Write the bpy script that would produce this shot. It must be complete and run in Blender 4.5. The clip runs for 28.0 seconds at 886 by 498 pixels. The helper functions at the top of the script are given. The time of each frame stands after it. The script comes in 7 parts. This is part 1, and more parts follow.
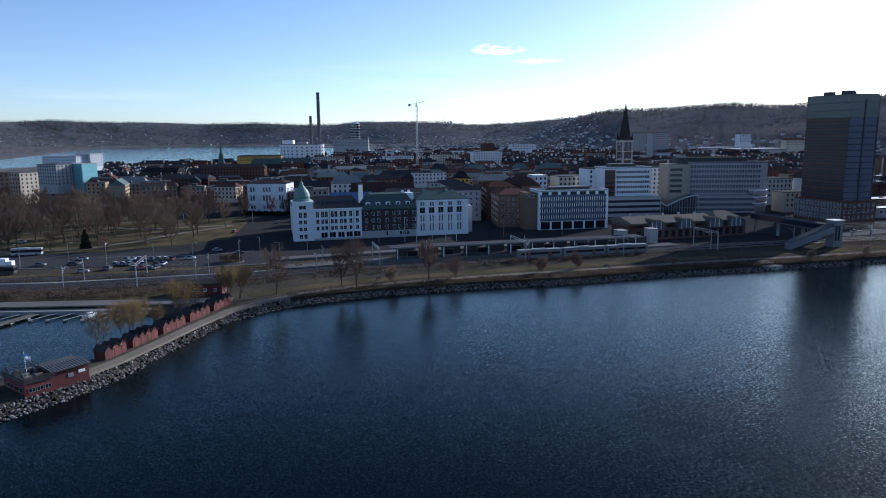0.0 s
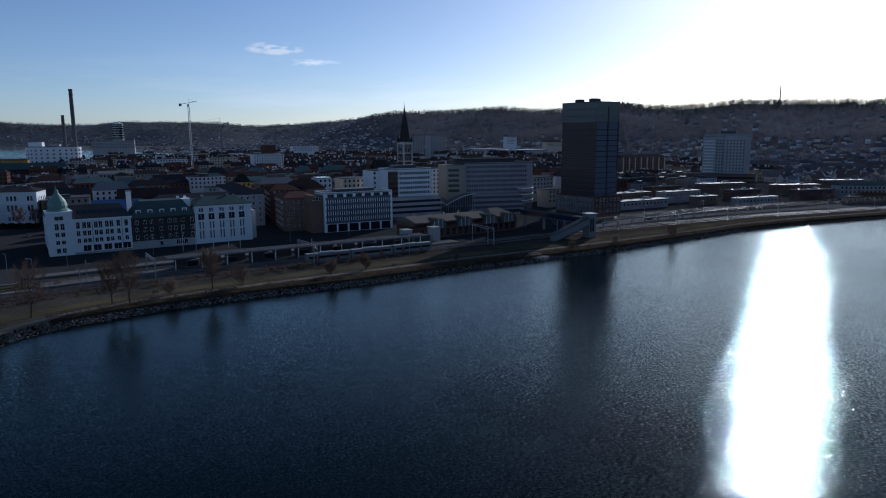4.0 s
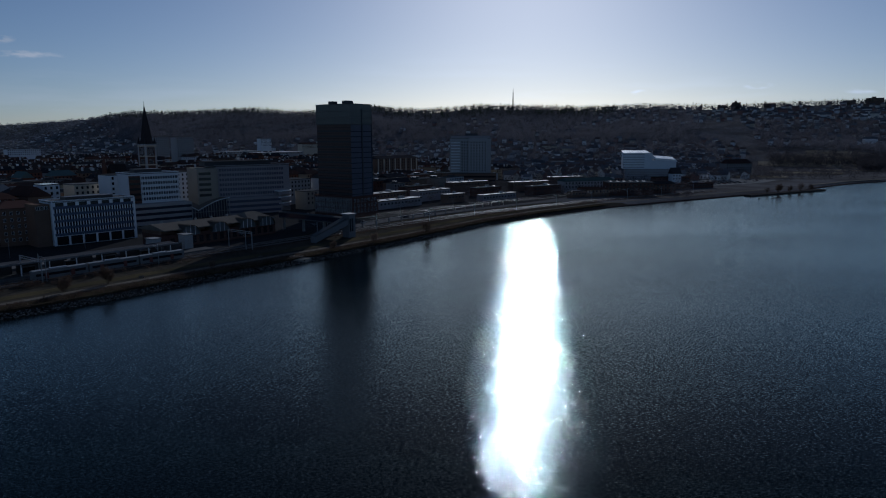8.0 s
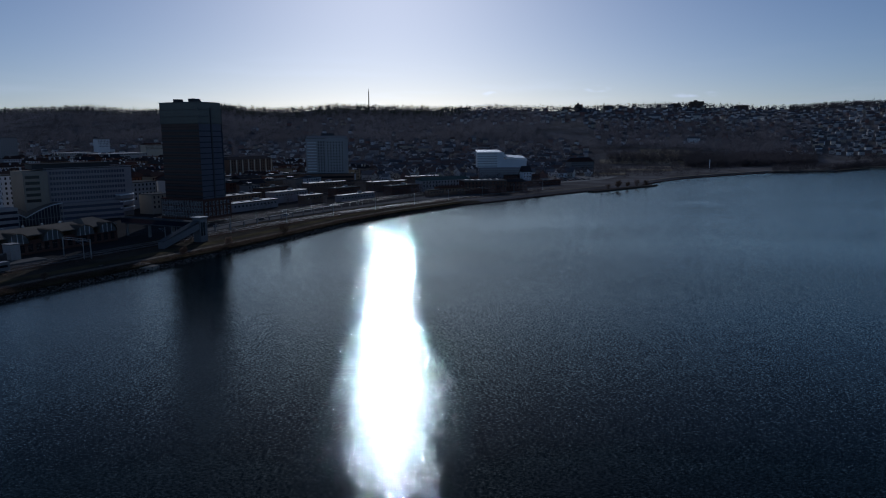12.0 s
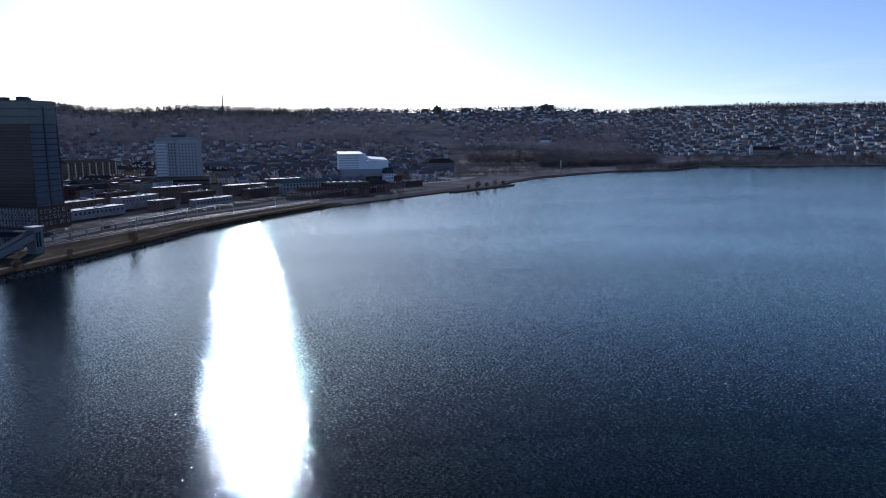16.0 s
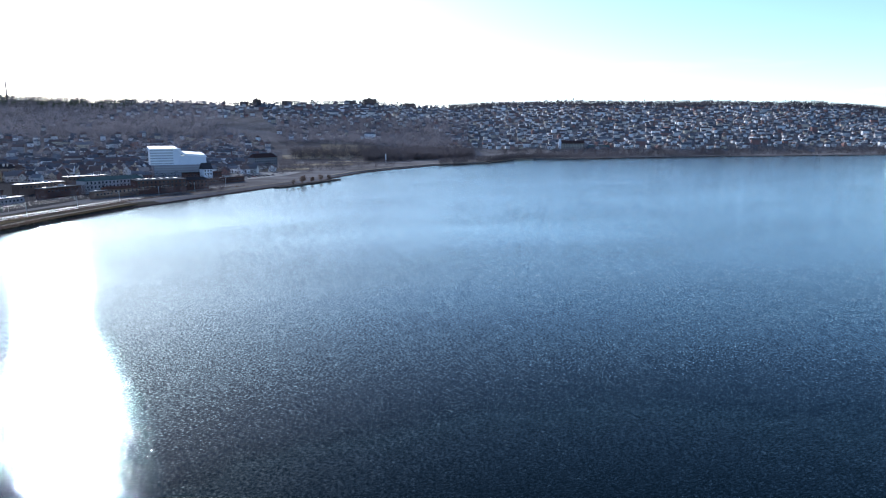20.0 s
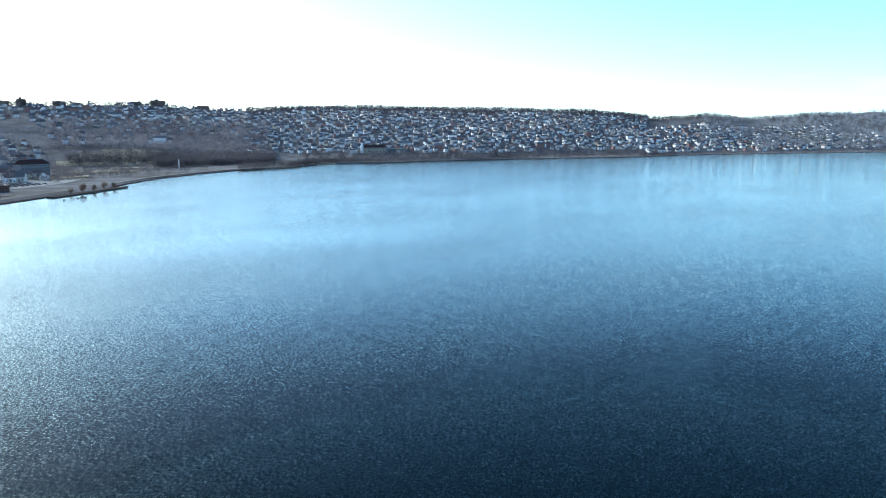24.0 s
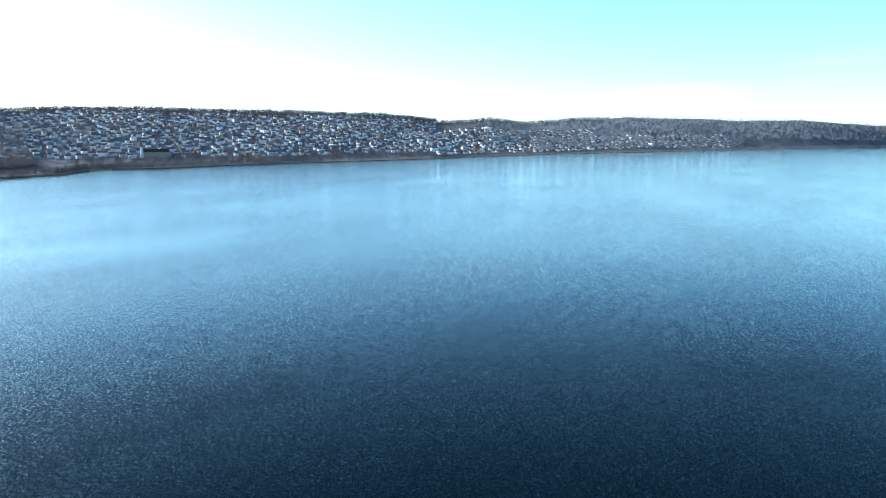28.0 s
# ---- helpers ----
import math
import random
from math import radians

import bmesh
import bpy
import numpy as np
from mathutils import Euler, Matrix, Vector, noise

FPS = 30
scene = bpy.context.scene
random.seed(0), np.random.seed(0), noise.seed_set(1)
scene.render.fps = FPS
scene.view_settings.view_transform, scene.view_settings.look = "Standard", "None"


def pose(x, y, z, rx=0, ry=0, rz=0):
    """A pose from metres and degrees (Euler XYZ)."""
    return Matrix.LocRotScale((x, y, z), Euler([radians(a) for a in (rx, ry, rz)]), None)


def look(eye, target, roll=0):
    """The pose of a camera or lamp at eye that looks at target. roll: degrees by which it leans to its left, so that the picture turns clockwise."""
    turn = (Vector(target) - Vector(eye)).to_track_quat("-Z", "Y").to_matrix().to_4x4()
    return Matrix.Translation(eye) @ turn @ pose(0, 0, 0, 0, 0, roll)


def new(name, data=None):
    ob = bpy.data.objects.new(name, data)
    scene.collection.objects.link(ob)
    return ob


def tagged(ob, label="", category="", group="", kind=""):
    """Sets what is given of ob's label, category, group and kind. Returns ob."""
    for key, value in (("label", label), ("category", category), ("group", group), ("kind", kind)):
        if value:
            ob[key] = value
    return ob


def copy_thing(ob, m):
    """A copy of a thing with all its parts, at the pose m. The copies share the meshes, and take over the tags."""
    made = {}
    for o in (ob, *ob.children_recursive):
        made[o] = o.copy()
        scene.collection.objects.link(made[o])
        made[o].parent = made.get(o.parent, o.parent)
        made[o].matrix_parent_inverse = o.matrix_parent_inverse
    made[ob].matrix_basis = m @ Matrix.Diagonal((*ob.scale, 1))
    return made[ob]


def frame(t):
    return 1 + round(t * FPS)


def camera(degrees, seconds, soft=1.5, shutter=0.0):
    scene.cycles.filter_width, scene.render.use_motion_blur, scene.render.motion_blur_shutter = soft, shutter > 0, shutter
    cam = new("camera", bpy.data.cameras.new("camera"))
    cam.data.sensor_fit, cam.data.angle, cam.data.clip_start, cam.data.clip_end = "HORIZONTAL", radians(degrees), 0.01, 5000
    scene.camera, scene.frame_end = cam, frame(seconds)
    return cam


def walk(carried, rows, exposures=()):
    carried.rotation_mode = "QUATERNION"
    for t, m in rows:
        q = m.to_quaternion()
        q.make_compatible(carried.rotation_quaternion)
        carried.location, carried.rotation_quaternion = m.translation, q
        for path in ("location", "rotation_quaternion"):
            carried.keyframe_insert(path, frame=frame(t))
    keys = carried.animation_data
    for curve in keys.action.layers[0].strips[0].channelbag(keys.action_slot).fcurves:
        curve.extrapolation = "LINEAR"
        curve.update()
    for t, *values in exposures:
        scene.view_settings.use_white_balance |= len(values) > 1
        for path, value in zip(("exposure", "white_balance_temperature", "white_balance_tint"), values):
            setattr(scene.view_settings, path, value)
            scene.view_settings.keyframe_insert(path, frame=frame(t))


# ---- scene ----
cam = camera(65.68, 28.0, 1.1)
# seconds, x, y, z, pitch from straight down, roll, heading
PATH = [
    (0, 0.00, 0.00, 52.00, 80.58, -0.52, 0.00),
    (0.5, -0.07, 0.02, 52.07, 80.52, -0.53, -2.34),
    (1, -0.14, 0.04, 52.13, 80.46, -0.49, -4.73),
    (1.5, -0.21, 0.06, 52.19, 80.42, -0.40, -7.15),
    (2, -0.28, 0.07, 52.25, 80.43, -0.40, -9.45),
    (2.5, -0.35, 0.07, 52.30, 80.44, -0.36, -11.54),
    (4.5, -0.56, -0.06, 52.34, 80.62, -0.38, -20.25),
    (5, -0.58, -0.11, 52.29, 80.64, -0.36, -22.79),
    (5.5, -0.58, -0.17, 52.22, 80.64, -0.37, -25.29),
    (6, -0.57, -0.23, 52.14, 80.66, -0.36, -27.75),
    (6.5, -0.56, -0.30, 52.06, 80.70, -0.35, -30.31),
    (7, -0.55, -0.37, 51.97, 80.71, -0.37, -32.86),
    (7.5, -0.53, -0.44, 51.87, 80.68, -0.29, -35.44),
    (8, -0.51, -0.51, 51.78, 80.66, -0.29, -37.84),
    (8.5, -0.49, -0.59, 51.70, 80.64, -0.26, -40.22),
    (9, -0.48, -0.66, 51.63, 80.63, -0.27, -42.04),
    (9.5, -0.47, -0.74, 51.57, 80.61, -0.26, -43.35),
    (10, -0.47, -0.81, 51.53, 80.61, -0.28, -44.66),
    (10.5, -0.47, -0.87, 51.50, 80.61, -0.35, -45.68),
    (11, -0.49, -0.93, 51.48, 80.59, -0.35, -47.00),
    (11.5, -0.51, -0.99, 51.48, 80.60, -0.33, -48.28),
    (13.5, -0.76, -1.05, 51.67, 80.61, -0.29, -53.72),
    (14, -0.84, -1.04, 51.71, 80.60, -0.28, -55.17),
    (14.5, -0.91, -1.02, 51.74, 80.63, -0.28, -56.58),
    (15, -0.98, -1.00, 51.78, 80.67, -0.28, -58.02),
    (15.5, -1.05, -0.98, 51.81, 80.68, -0.26, -59.48),
    (16, -1.12, -0.96, 51.84, 80.67, -0.25, -61.01),
    (16.5, -1.19, -0.95, 51.86, 80.63, -0.25, -62.67),
    (17, -1.27, -0.94, 51.88, 80.59, -0.18, -64.30),
    (17.5, -1.36, -0.94, 51.90, 80.48, -0.20, -66.07),
    (18, -1.46, -0.94, 51.92, 80.37, -0.19, -67.88),
    (18.5, -1.56, -0.95, 51.94, 80.27, -0.20, -69.75),
    (19, -1.67, -0.96, 51.96, 80.20, -0.19, -71.60),
    (19.5, -1.79, -0.97, 51.99, 80.17, -0.14, -73.45),
    (20, -1.92, -0.97, 52.01, 80.14, -0.05, -75.45),
    (20.5, -2.06, -0.98, 52.04, 80.16, 0.01, -77.54),
    (21, -2.21, -0.98, 52.06, 80.20, 0.02, -79.61),
    (21.5, -2.37, -0.98, 52.09, 80.23, 0.03, -81.72),
    (23.5, -3.23, -0.89, 52.15, 80.42, 0.10, -89.75),
    (24, -3.48, -0.88, 52.14, 80.48, 0.12, -91.70),
    (24.5, -3.73, -0.88, 52.12, 80.56, 0.09, -93.71),
    (25, -3.98, -0.88, 52.10, 80.59, 0.08, -95.82),
    (25.5, -4.24, -0.88, 52.08, 80.66, 0.00, -97.92),
    (26, -4.50, -0.89, 52.05, 80.67, -0.04, -100.03),
    (26.5, -4.76, -0.90, 52.03, 80.69, -0.01, -102.16),
    (27, -5.02, -0.92, 52.00, 80.71, 0.01, -104.30),
    (27.5, -5.28, -0.94, 51.97, 80.75, -0.01, -106.41),
    (28, -5.54, -0.96, 51.94, 80.76, 0.01, -108.53),

]
EXPOSURE = [(0.0, 0.55, 5350, 13), (2.5, 0.1, 5300, 14), (5.0, -0.8, 5100, 11), (8.0, -1.48, 5080, 11), (11.0, -1.55, 5080, 12), (14.0, -0.58, 5130, 17), (17.0, 0.32, 5170, 20), (20.0, 1.15, 5280, 13), (23.5, 1.58, 5250, 0), (28.0, 1.7, 5250, -3)]
walk(cam, [(t, pose(x, y, z, rx, 0, rz) @ pose(0, 0, 0, 0, 0, roll)) for t, x, y, z, rx, roll, rz in PATH], EXPOSURE)

# ---- light ----
SUN_ELEV, SUN_AZ = radians(20), radians(45)
world = bpy.data.worlds.new("world")
scene.world = world
world.use_nodes = True
wn, wl = world.node_tree.nodes, world.node_tree.links
sky = wn.new("ShaderNodeTexSky")
sky.sky_type, sky.sun_disc = "NISHITA", False
sky.sun_elevation, sky.sun_rotation = SUN_ELEV, SUN_AZ
sky.altitude, sky.air_density, sky.dust_density, sky.ozone_density = 100, 0.72, 0.5, 1.2
# thin low cloud streaks and one small fair-weather cloud
def sky_math(op, a, b=None, c=None):
    m = wn.new("ShaderNodeMath")
    m.operation = op
    for k, value in enumerate((a, b, c)):
        if isinstance(value, (int, float)):
            m.inputs[k].default_value = value
        elif value is not None:
            wl.new(value, m.inputs[k])
    return m.outputs[0]


where = wn.new("ShaderNodeTexCoord")
split = wn.new("ShaderNodeSeparateXYZ")
wl.new(where.outputs["Generated"], split.inputs[0])
flat = wn.new("ShaderNodeMapping")
flat.inputs["Scale"].default_value = (3.5, 3.5, 34)
wl.new(where.outputs["Generated"], flat.inputs[0])
streak = wn.new("ShaderNodeTexNoise")
streak.inputs["Scale"].default_value, streak.inputs["Detail"].default_value = 1.3, 5
wl.new(flat.outputs[0], streak.inputs["Vector"])
fluff = wn.new("ShaderNodeMapping")
fluff.inputs["Scale"].default_value = (26, 26, 90)
wl.new(where.outputs["Generated"], fluff.inputs[0])
wisp = wn.new("ShaderNodeTexNoise")
wisp.inputs["Scale"].default_value, wisp.inputs["Detail"].default_value = 1.6, 6
wl.new(fluff.outputs[0], wisp.inputs["Vector"])
low = sky_math("MULTIPLY", sky_math("SMOOTH_MIN", sky_math("MULTIPLY", split.outputs[2], 25), 1.0, 0.2), sky_math("MAXIMUM", sky_math("MULTIPLY_ADD", split.outputs[2], -7.5, 1.0), 0.0))
veil = sky_math("MULTIPLY", sky_math("MAXIMUM", sky_math("MULTIPLY_ADD", streak.outputs[0], 3.2, -1.75), 0.0), low)
puffs = None
for bearing, elevation, wide, tall, strength in ((4.6, 6.75, 0.042, 0.0095, 2.2), (7.2, 5.75, 0.05, 0.005, 1.3), (62.0, 3.6, 0.02, 0.005, 1.4), (53.5, 3.3, 0.012, 0.0045, 1.2), (69.5, 3.0, 0.035, 0.005, 1.0)):
    dx = sky_math("DIVIDE", sky_math("MULTIPLY_ADD", split.outputs[0], math.cos(radians(bearing)), sky_math("MULTIPLY", split.outputs[1], -math.sin(radians(bearing)))), wide)
    ahead = sky_math("MULTIPLY_ADD", split.outputs[0], math.sin(radians(bearing)), sky_math("MULTIPLY", split.outputs[1], math.cos(radians(bearing))))
    dz = sky_math("DIVIDE", sky_math("SUBTRACT", split.outputs[2], math.sin(radians(elevation))), tall)
    d2 = sky_math("ADD", sky_math("MULTIPLY", dx, dx), sky_math("MULTIPLY", dz, dz))
    blob = sky_math("MULTIPLY", sky_math("MAXIMUM", sky_math("SUBTRACT", 1.0, d2), 0.0), sky_math("GREATER_THAN", ahead, 0.0))
    ragged = sky_math("MAXIMUM", sky_math("MULTIPLY_ADD", wisp.outputs[0], 4.0, -1.75), 0.0)
    blob = sky_math("MULTIPLY", blob, sky_math("MULTIPLY", ragged, strength))
    puffs = blob if puffs is None else sky_math("ADD", puffs, blob)
cover = sky_math("MINIMUM", sky_math("ADD", sky_math("MULTIPLY", veil, 0.5), puffs), 0.9)
grey = wn.new("ShaderNodeRGBToBW")
wl.new(sky.outputs[0], grey.inputs[0])
bright = sky_math("MULTIPLY_ADD", grey.outputs[0], 1.25, 1.2)
tint = wn.new("ShaderNodeCombineColor")
for k in range(3):
    wl.new(bright, tint.inputs[k])
blend = wn.new("ShaderNodeMix")
blend.data_type = "RGBA"
wl.new(cover, blend.inputs["Factor"])
wl.new(sky.outputs[0], blend.inputs["A"])
wl.new(tint.outputs[0], blend.inputs["B"])
wl.new(blend.outputs["Result"], wn["Background"].inputs[0])
wn["Background"].inputs[1].default_value = 0.1
sun_data = bpy.data.lights.new("sun", "SUN")
sun_data.energy, sun_data.angle, sun_data.color = 4.4, radians(0.53), (1.0, 0.93, 0.82)
sun = new("sun", sun_data)
SUN_DIR = Vector((math.sin(SUN_AZ) * math.cos(SUN_ELEV), math.cos(SUN_AZ) * math.cos(SUN_ELEV), math.sin(SUN_ELEV)))
sun.matrix_world = look(SUN_DIR * 1000, (0, 0, 0))

# ---- materials ----
def material(name, color, rough=0.8, vary=0.25, scale=0.3, fine=4.0, bump=0.0, metal=0.0, spec=0.5, per_object=0.0, per_island=0.0, second=None, mix_scale=0.05, stretch=(1, 1, 1), through_light=0.0):
    """A surface with two scales of variation, an optional second colour in patches, and relief."""
    m = bpy.data.materials.new(name)
    m.use_nodes = True
    n, l = m.node_tree.nodes, m.node_tree.links
    b = n["Principled BSDF"]
    b.inputs["Roughness"].default_value, b.inputs["Metallic"].default_value = rough, metal
    b.inputs["Specular IOR Level"].default_value = spec if rough < 0.84 else 0.0
    geo = n.new("ShaderNodeNewGeometry")
    mapping = n.new("ShaderNodeMapping")
    mapping.inputs["Scale"].default_value = stretch
    l.new(geo.outputs["Position"], mapping.inputs[0])
    big, small = n.new("ShaderNodeTexNoise"), n.new("ShaderNodeTexNoise")
    for node, sc, det in ((big, scale, 3), (small, fine, 3)):
        node.inputs["Scale"].default_value, node.inputs["Detail"].default_value = sc, det
        l.new(mapping.outputs[0], node.inputs["Vector"])
    add = n.new("ShaderNodeMath")
    add.operation = "ADD"
    l.new(big.outputs[0], add.inputs[0])
    l.new(small.outputs[0], add.inputs[1])
    last = add
    for weight, kind, out in ((per_object, "ShaderNodeObjectInfo", "Random"), (per_island, "ShaderNodeNewGeometry", "Random Per Island")):
        if weight:
            info = n.new(kind)
            mad = n.new("ShaderNodeMath")
            mad.operation = "MULTIPLY_ADD"
            mad.inputs[1].default_value = 2 * weight / max(vary, 0.01)
            l.new(info.outputs[out], mad.inputs[0])
            l.new(last.outputs[0], mad.inputs[2])
            sub = n.new("ShaderNodeMath")
            sub.operation = "SUBTRACT"
            sub.inputs[1].default_value = weight / max(vary, 0.01)
            l.new(mad.outputs[0], sub.inputs[0])
            last = sub
    rng = n.new("ShaderNodeMapRange")
    rng.inputs["From Min"].default_value, rng.inputs["From Max"].default_value = 0.5, 1.5
    rng.inputs["To Min"].default_value, rng.inputs["To Max"].default_value = 1 - vary, 1 + vary
    rng.clamp = False
    l.new(last.outputs[0], rng.inputs["Value"])
    mul = n.new("ShaderNodeVectorMath")
    mul.operation = "SCALE"
    if second:
        patch = n.new("ShaderNodeTexNoise")
        patch.inputs["Scale"].default_value, patch.inputs["Detail"].default_value = mix_scale, 4
        l.new(geo.outputs["Position"], patch.inputs["Vector"])
        step = n.new("ShaderNodeMapRange")
        step.inputs["From Min"].default_value, step.inputs["From Max"].default_value = 0.42, 0.58
        l.new(patch.outputs[0], step.inputs["Value"])
        mx = n.new("ShaderNodeMix")
        mx.data_type = "RGBA"
        mx.inputs["A"].default_value, mx.inputs["B"].default_value = (*color, 1), (*second, 1)
        l.new(step.outputs[0], mx.inputs["Factor"])
        l.new(mx.outputs["Result"], mul.inputs[0])
    else:
        mul.inputs[0].default_value = color
    l.new(rng.outputs[0], mul.inputs["Scale"])
    l.new(mul.outputs[0], b.inputs["Base Color"])
    if bump:
        bp = n.new("ShaderNodeBump")
        bp.inputs["Strength"].default_value, bp.inputs["Distance"].default_value = 0.6, bump
        l.new(add.outputs[0], bp.inputs["Height"])
        l.new(bp.outputs[0], b.inputs["Normal"])
    if through_light:
        tl, mixer = n.new("ShaderNodeBsdfTranslucent"), n.new("ShaderNodeMixShader")
        mixer.inputs[0].default_value = through_light
        l.new(mul.outputs[0], tl.inputs[0])
        l.new(b.outputs[0], mixer.inputs[1])
        l.new(tl.outputs[0], mixer.inputs[2])
        l.new(mixer.outputs[0], n["Material Output"].inputs[0])
    return m


def palette(name, colors, source, out, rough=0.85, vary=0.1, scale=0.1):
    """Walls or roofs whose colour is drawn from a palette, piece by piece."""
    m = material(name, (0.5, 0.5, 0.5), rough, vary, scale, 1.0)
    n, l = m.node_tree.nodes, m.node_tree.links
    ramp = n.new("ShaderNodeValToRGB")
    ramp.color_ramp.interpolation = "CONSTANT"
    el = ramp.color_ramp.elements
    while len(el) < len(colors):
        el.new(0.5)
    for i, c in enumerate(colors):
        el[i].position, el[i].color = i / len(colors), (*c, 1)
    info = n.new(source)
    l.new(info.outputs[out], ramp.inputs[0])
    target = [x for x in n if x.bl_idname == "ShaderNodeVectorMath"][0]
    l.new(ramp.outputs[0], target.inputs[0])
    return m


def water_material():
    """Clear dark water: a teal body under a gloss that grows with the angle, broken by small wind waves."""
    m = bpy.data.materials.new("lake_water")
    m.use_nodes = True
    n, l = m.node_tree.nodes, m.node_tree.links
    n.remove(n["Principled BSDF"])
    body, gloss, fresnel, both = n.new("ShaderNodeBsdfDiffuse"), n.new("ShaderNodeBsdfGlossy"), n.new("ShaderNodeFresnel"), n.new("ShaderNodeMixShader")
    body.inputs["Color"].default_value = (0.0005, 0.003, 0.0046, 1)
    gloss.distribution = "BECKMANN"
    gloss.inputs["Color"].default_value = (0.88, 1.0, 0.98, 1)
    gloss.inputs["Roughness"].default_value = WATER_ROUGH
    fresnel.inputs["IOR"].default_value = 1.33
    geo = n.new("ShaderNodeNewGeometry")
    crest = n.new("ShaderNodeMapping")
    crest.vector_type = "TEXTURE"
    crest.inputs["Rotation"].default_value[2] = WIND
    crest.inputs["Scale"].default_value = (1.0, 2.2, 1.0)
    l.new(geo.outputs["Position"], crest.inputs[0])
    # the slope of the surface along the wind and across it, summed over three sizes of wave
    slope = None
    for size, detail, along_wind, across in WAVES:
        wave, mid, amount = n.new("ShaderNodeTexNoise"), n.new("ShaderNodeVectorMath"), n.new("ShaderNodeVectorMath")
        wave.inputs["Scale"].default_value, wave.inputs["Detail"].default_value = 1 / size, detail
        l.new(crest.outputs[0], wave.inputs["Vector"])
        mid.operation, amount.operation = "SUBTRACT", "MULTIPLY_ADD"
        mid.inputs[1].default_value = (0.5, 0.5, 0.5)
        l.new(wave.outputs["Color"], mid.inputs[0])
        l.new(mid.outputs[0], amount.inputs[0])
        amount.inputs[1].default_value = (along_wind, across, 0)
        if slope:
            l.new(slope.outputs[0], amount.inputs[2])
        slope = amount
    # gusts: broad patches of rougher and calmer water
    calm, gust, rough = n.new("ShaderNodeTexNoise"), n.new("ShaderNodeMapRange"), n.new("ShaderNodeVectorMath")
    calm.inputs["Scale"].default_value, calm.inputs["Detail"].default_value = 0.012, 3
    l.new(crest.outputs[0], calm.inputs["Vector"])
    gust.inputs["From Min"].default_value, gust.inputs["From Max"].default_value = 0.35, 0.65
    gust.inputs["To Min"].default_value, gust.inputs["To Max"].default_value = 0.75, 1.15
    l.new(calm.outputs[0], gust.inputs["Value"])
    rough.operation = "SCALE"
    l.new(slope.outputs[0], rough.inputs[0])
    l.new(gust.outputs[0], rough.inputs["Scale"])
    turn, up, unit = n.new("ShaderNodeVectorRotate"), n.new("ShaderNodeVectorMath"), n.new("ShaderNodeVectorMath")
    turn.rotation_type = "Z_AXIS"
    turn.inputs["Angle"].default_value = WIND
    l.new(rough.outputs[0], turn.inputs["Vector"])
    up.operation, unit.operation = "ADD", "NORMALIZE"
    up.inputs[1].default_value = (0, 0, 1)
    l.new(turn.outputs[0], up.inputs[0])
    l.new(up.outputs[0], unit.inputs[0])
    for node in (gloss, fresnel):
        l.new(unit.outputs[0], node.inputs["Normal"])
    # the gloss of wind-roughened water falls off faster towards the eye's foot than that of a still mirror
    steep, share = n.new("ShaderNodeMath"), n.new("ShaderNodeMath")
    steep.operation, share.operation = "POWER", "MULTIPLY"
    steep.inputs[1].default_value, share.inputs[1].default_value, share.use_clamp = 1.6, 1.9, True
    l.new(fresnel.outputs[0], steep.inputs[0])
    l.new(steep.outputs[0], share.inputs[0])
    l.new(share.outputs[0], both.inputs[0])
    l.new(body.outputs[0], both.inputs[1])
    l.new(gloss.outputs[0], both.inputs[2])
    l.new(both.outputs[0], n["Material Output"].inputs[0])
    return m


# wave length in metres, detail, slope along the wind and across it
WATER_ROUGH, WIND = 0.06, radians(45)
WAVES = ((0.12, 1, 0.48, 0.34), (0.32, 2, 0.48, 0.26), (2.2, 2, 0.08, 0.03))
M_WATER = water_material()
M_MEADOW = material("dry_meadow", (0.24, 0.212, 0.162), 0.95, 0.35, 0.05, 0.8, second=(0.16, 0.135, 0.095), mix_scale=0.03)
# ground of the hills, paled and greyed in its colour in place of haze
M_EARTH = material("hazed_winter_ground", (0.14, 0.134, 0.134), 0.95, 0.35, 0.03, 0.5, second=(0.105, 0.098, 0.094), mix_scale=0.02)
M_SHORE_GROUND = material("shore_ground", (0.078, 0.067, 0.052), 0.95, 0.4, 0.05, 0.7, second=(0.05, 0.045, 0.036), mix_scale=0.05)
M_TOWN = material("town_ground", (0.042, 0.041, 0.041), 0.9, 0.3, 0.03, 0.6)
M_ASPHALT = material("asphalt", (0.05, 0.05, 0.052), 0.85, 0.25, 0.08, 2.0)
M_PATH = material("gravel_path", (0.17, 0.148, 0.12), 0.95, 0.2, 0.1, 1.5)
M_LAWN = material("winter_lawn", (0.105, 0.086, 0.05), 0.95, 0.35, 0.06, 1.0, second=(0.058, 0.051, 0.032), mix_scale=0.06)
M_BALLAST = material("rail_ballast", (0.055, 0.046, 0.040), 0.95, 0.3, 0.1, 2.0)
M_RAIL = material("rail_steel", (0.2, 0.18, 0.17), 0.6, 0.2, metal=0.5)
M_CONCRETE = material("concrete", (0.24, 0.23, 0.215), 0.85, 0.2, 0.1, 1.5)
M_ROCK = material("shore_rock", (0.12, 0.112, 0.102), 0.85, 0.2, 0.4, 3.0, bump=0.05, per_object=0.5)
M_ROCKS = material("shore_rocks", (0.12, 0.108, 0.098), 0.85, 0.3, 0.4, 3.0, per_island=0.55)
M_WOOD_RED = material("red_painted_wood", (0.10, 0.017, 0.013), 0.8, 0.25, 0.3, 3.0, per_object=0.15, stretch=(6, 6, 0.4))
M_WHITE_WALL = material("white_render", (0.66, 0.67, 0.68), 0.85, 0.08, 0.15, 1.5)
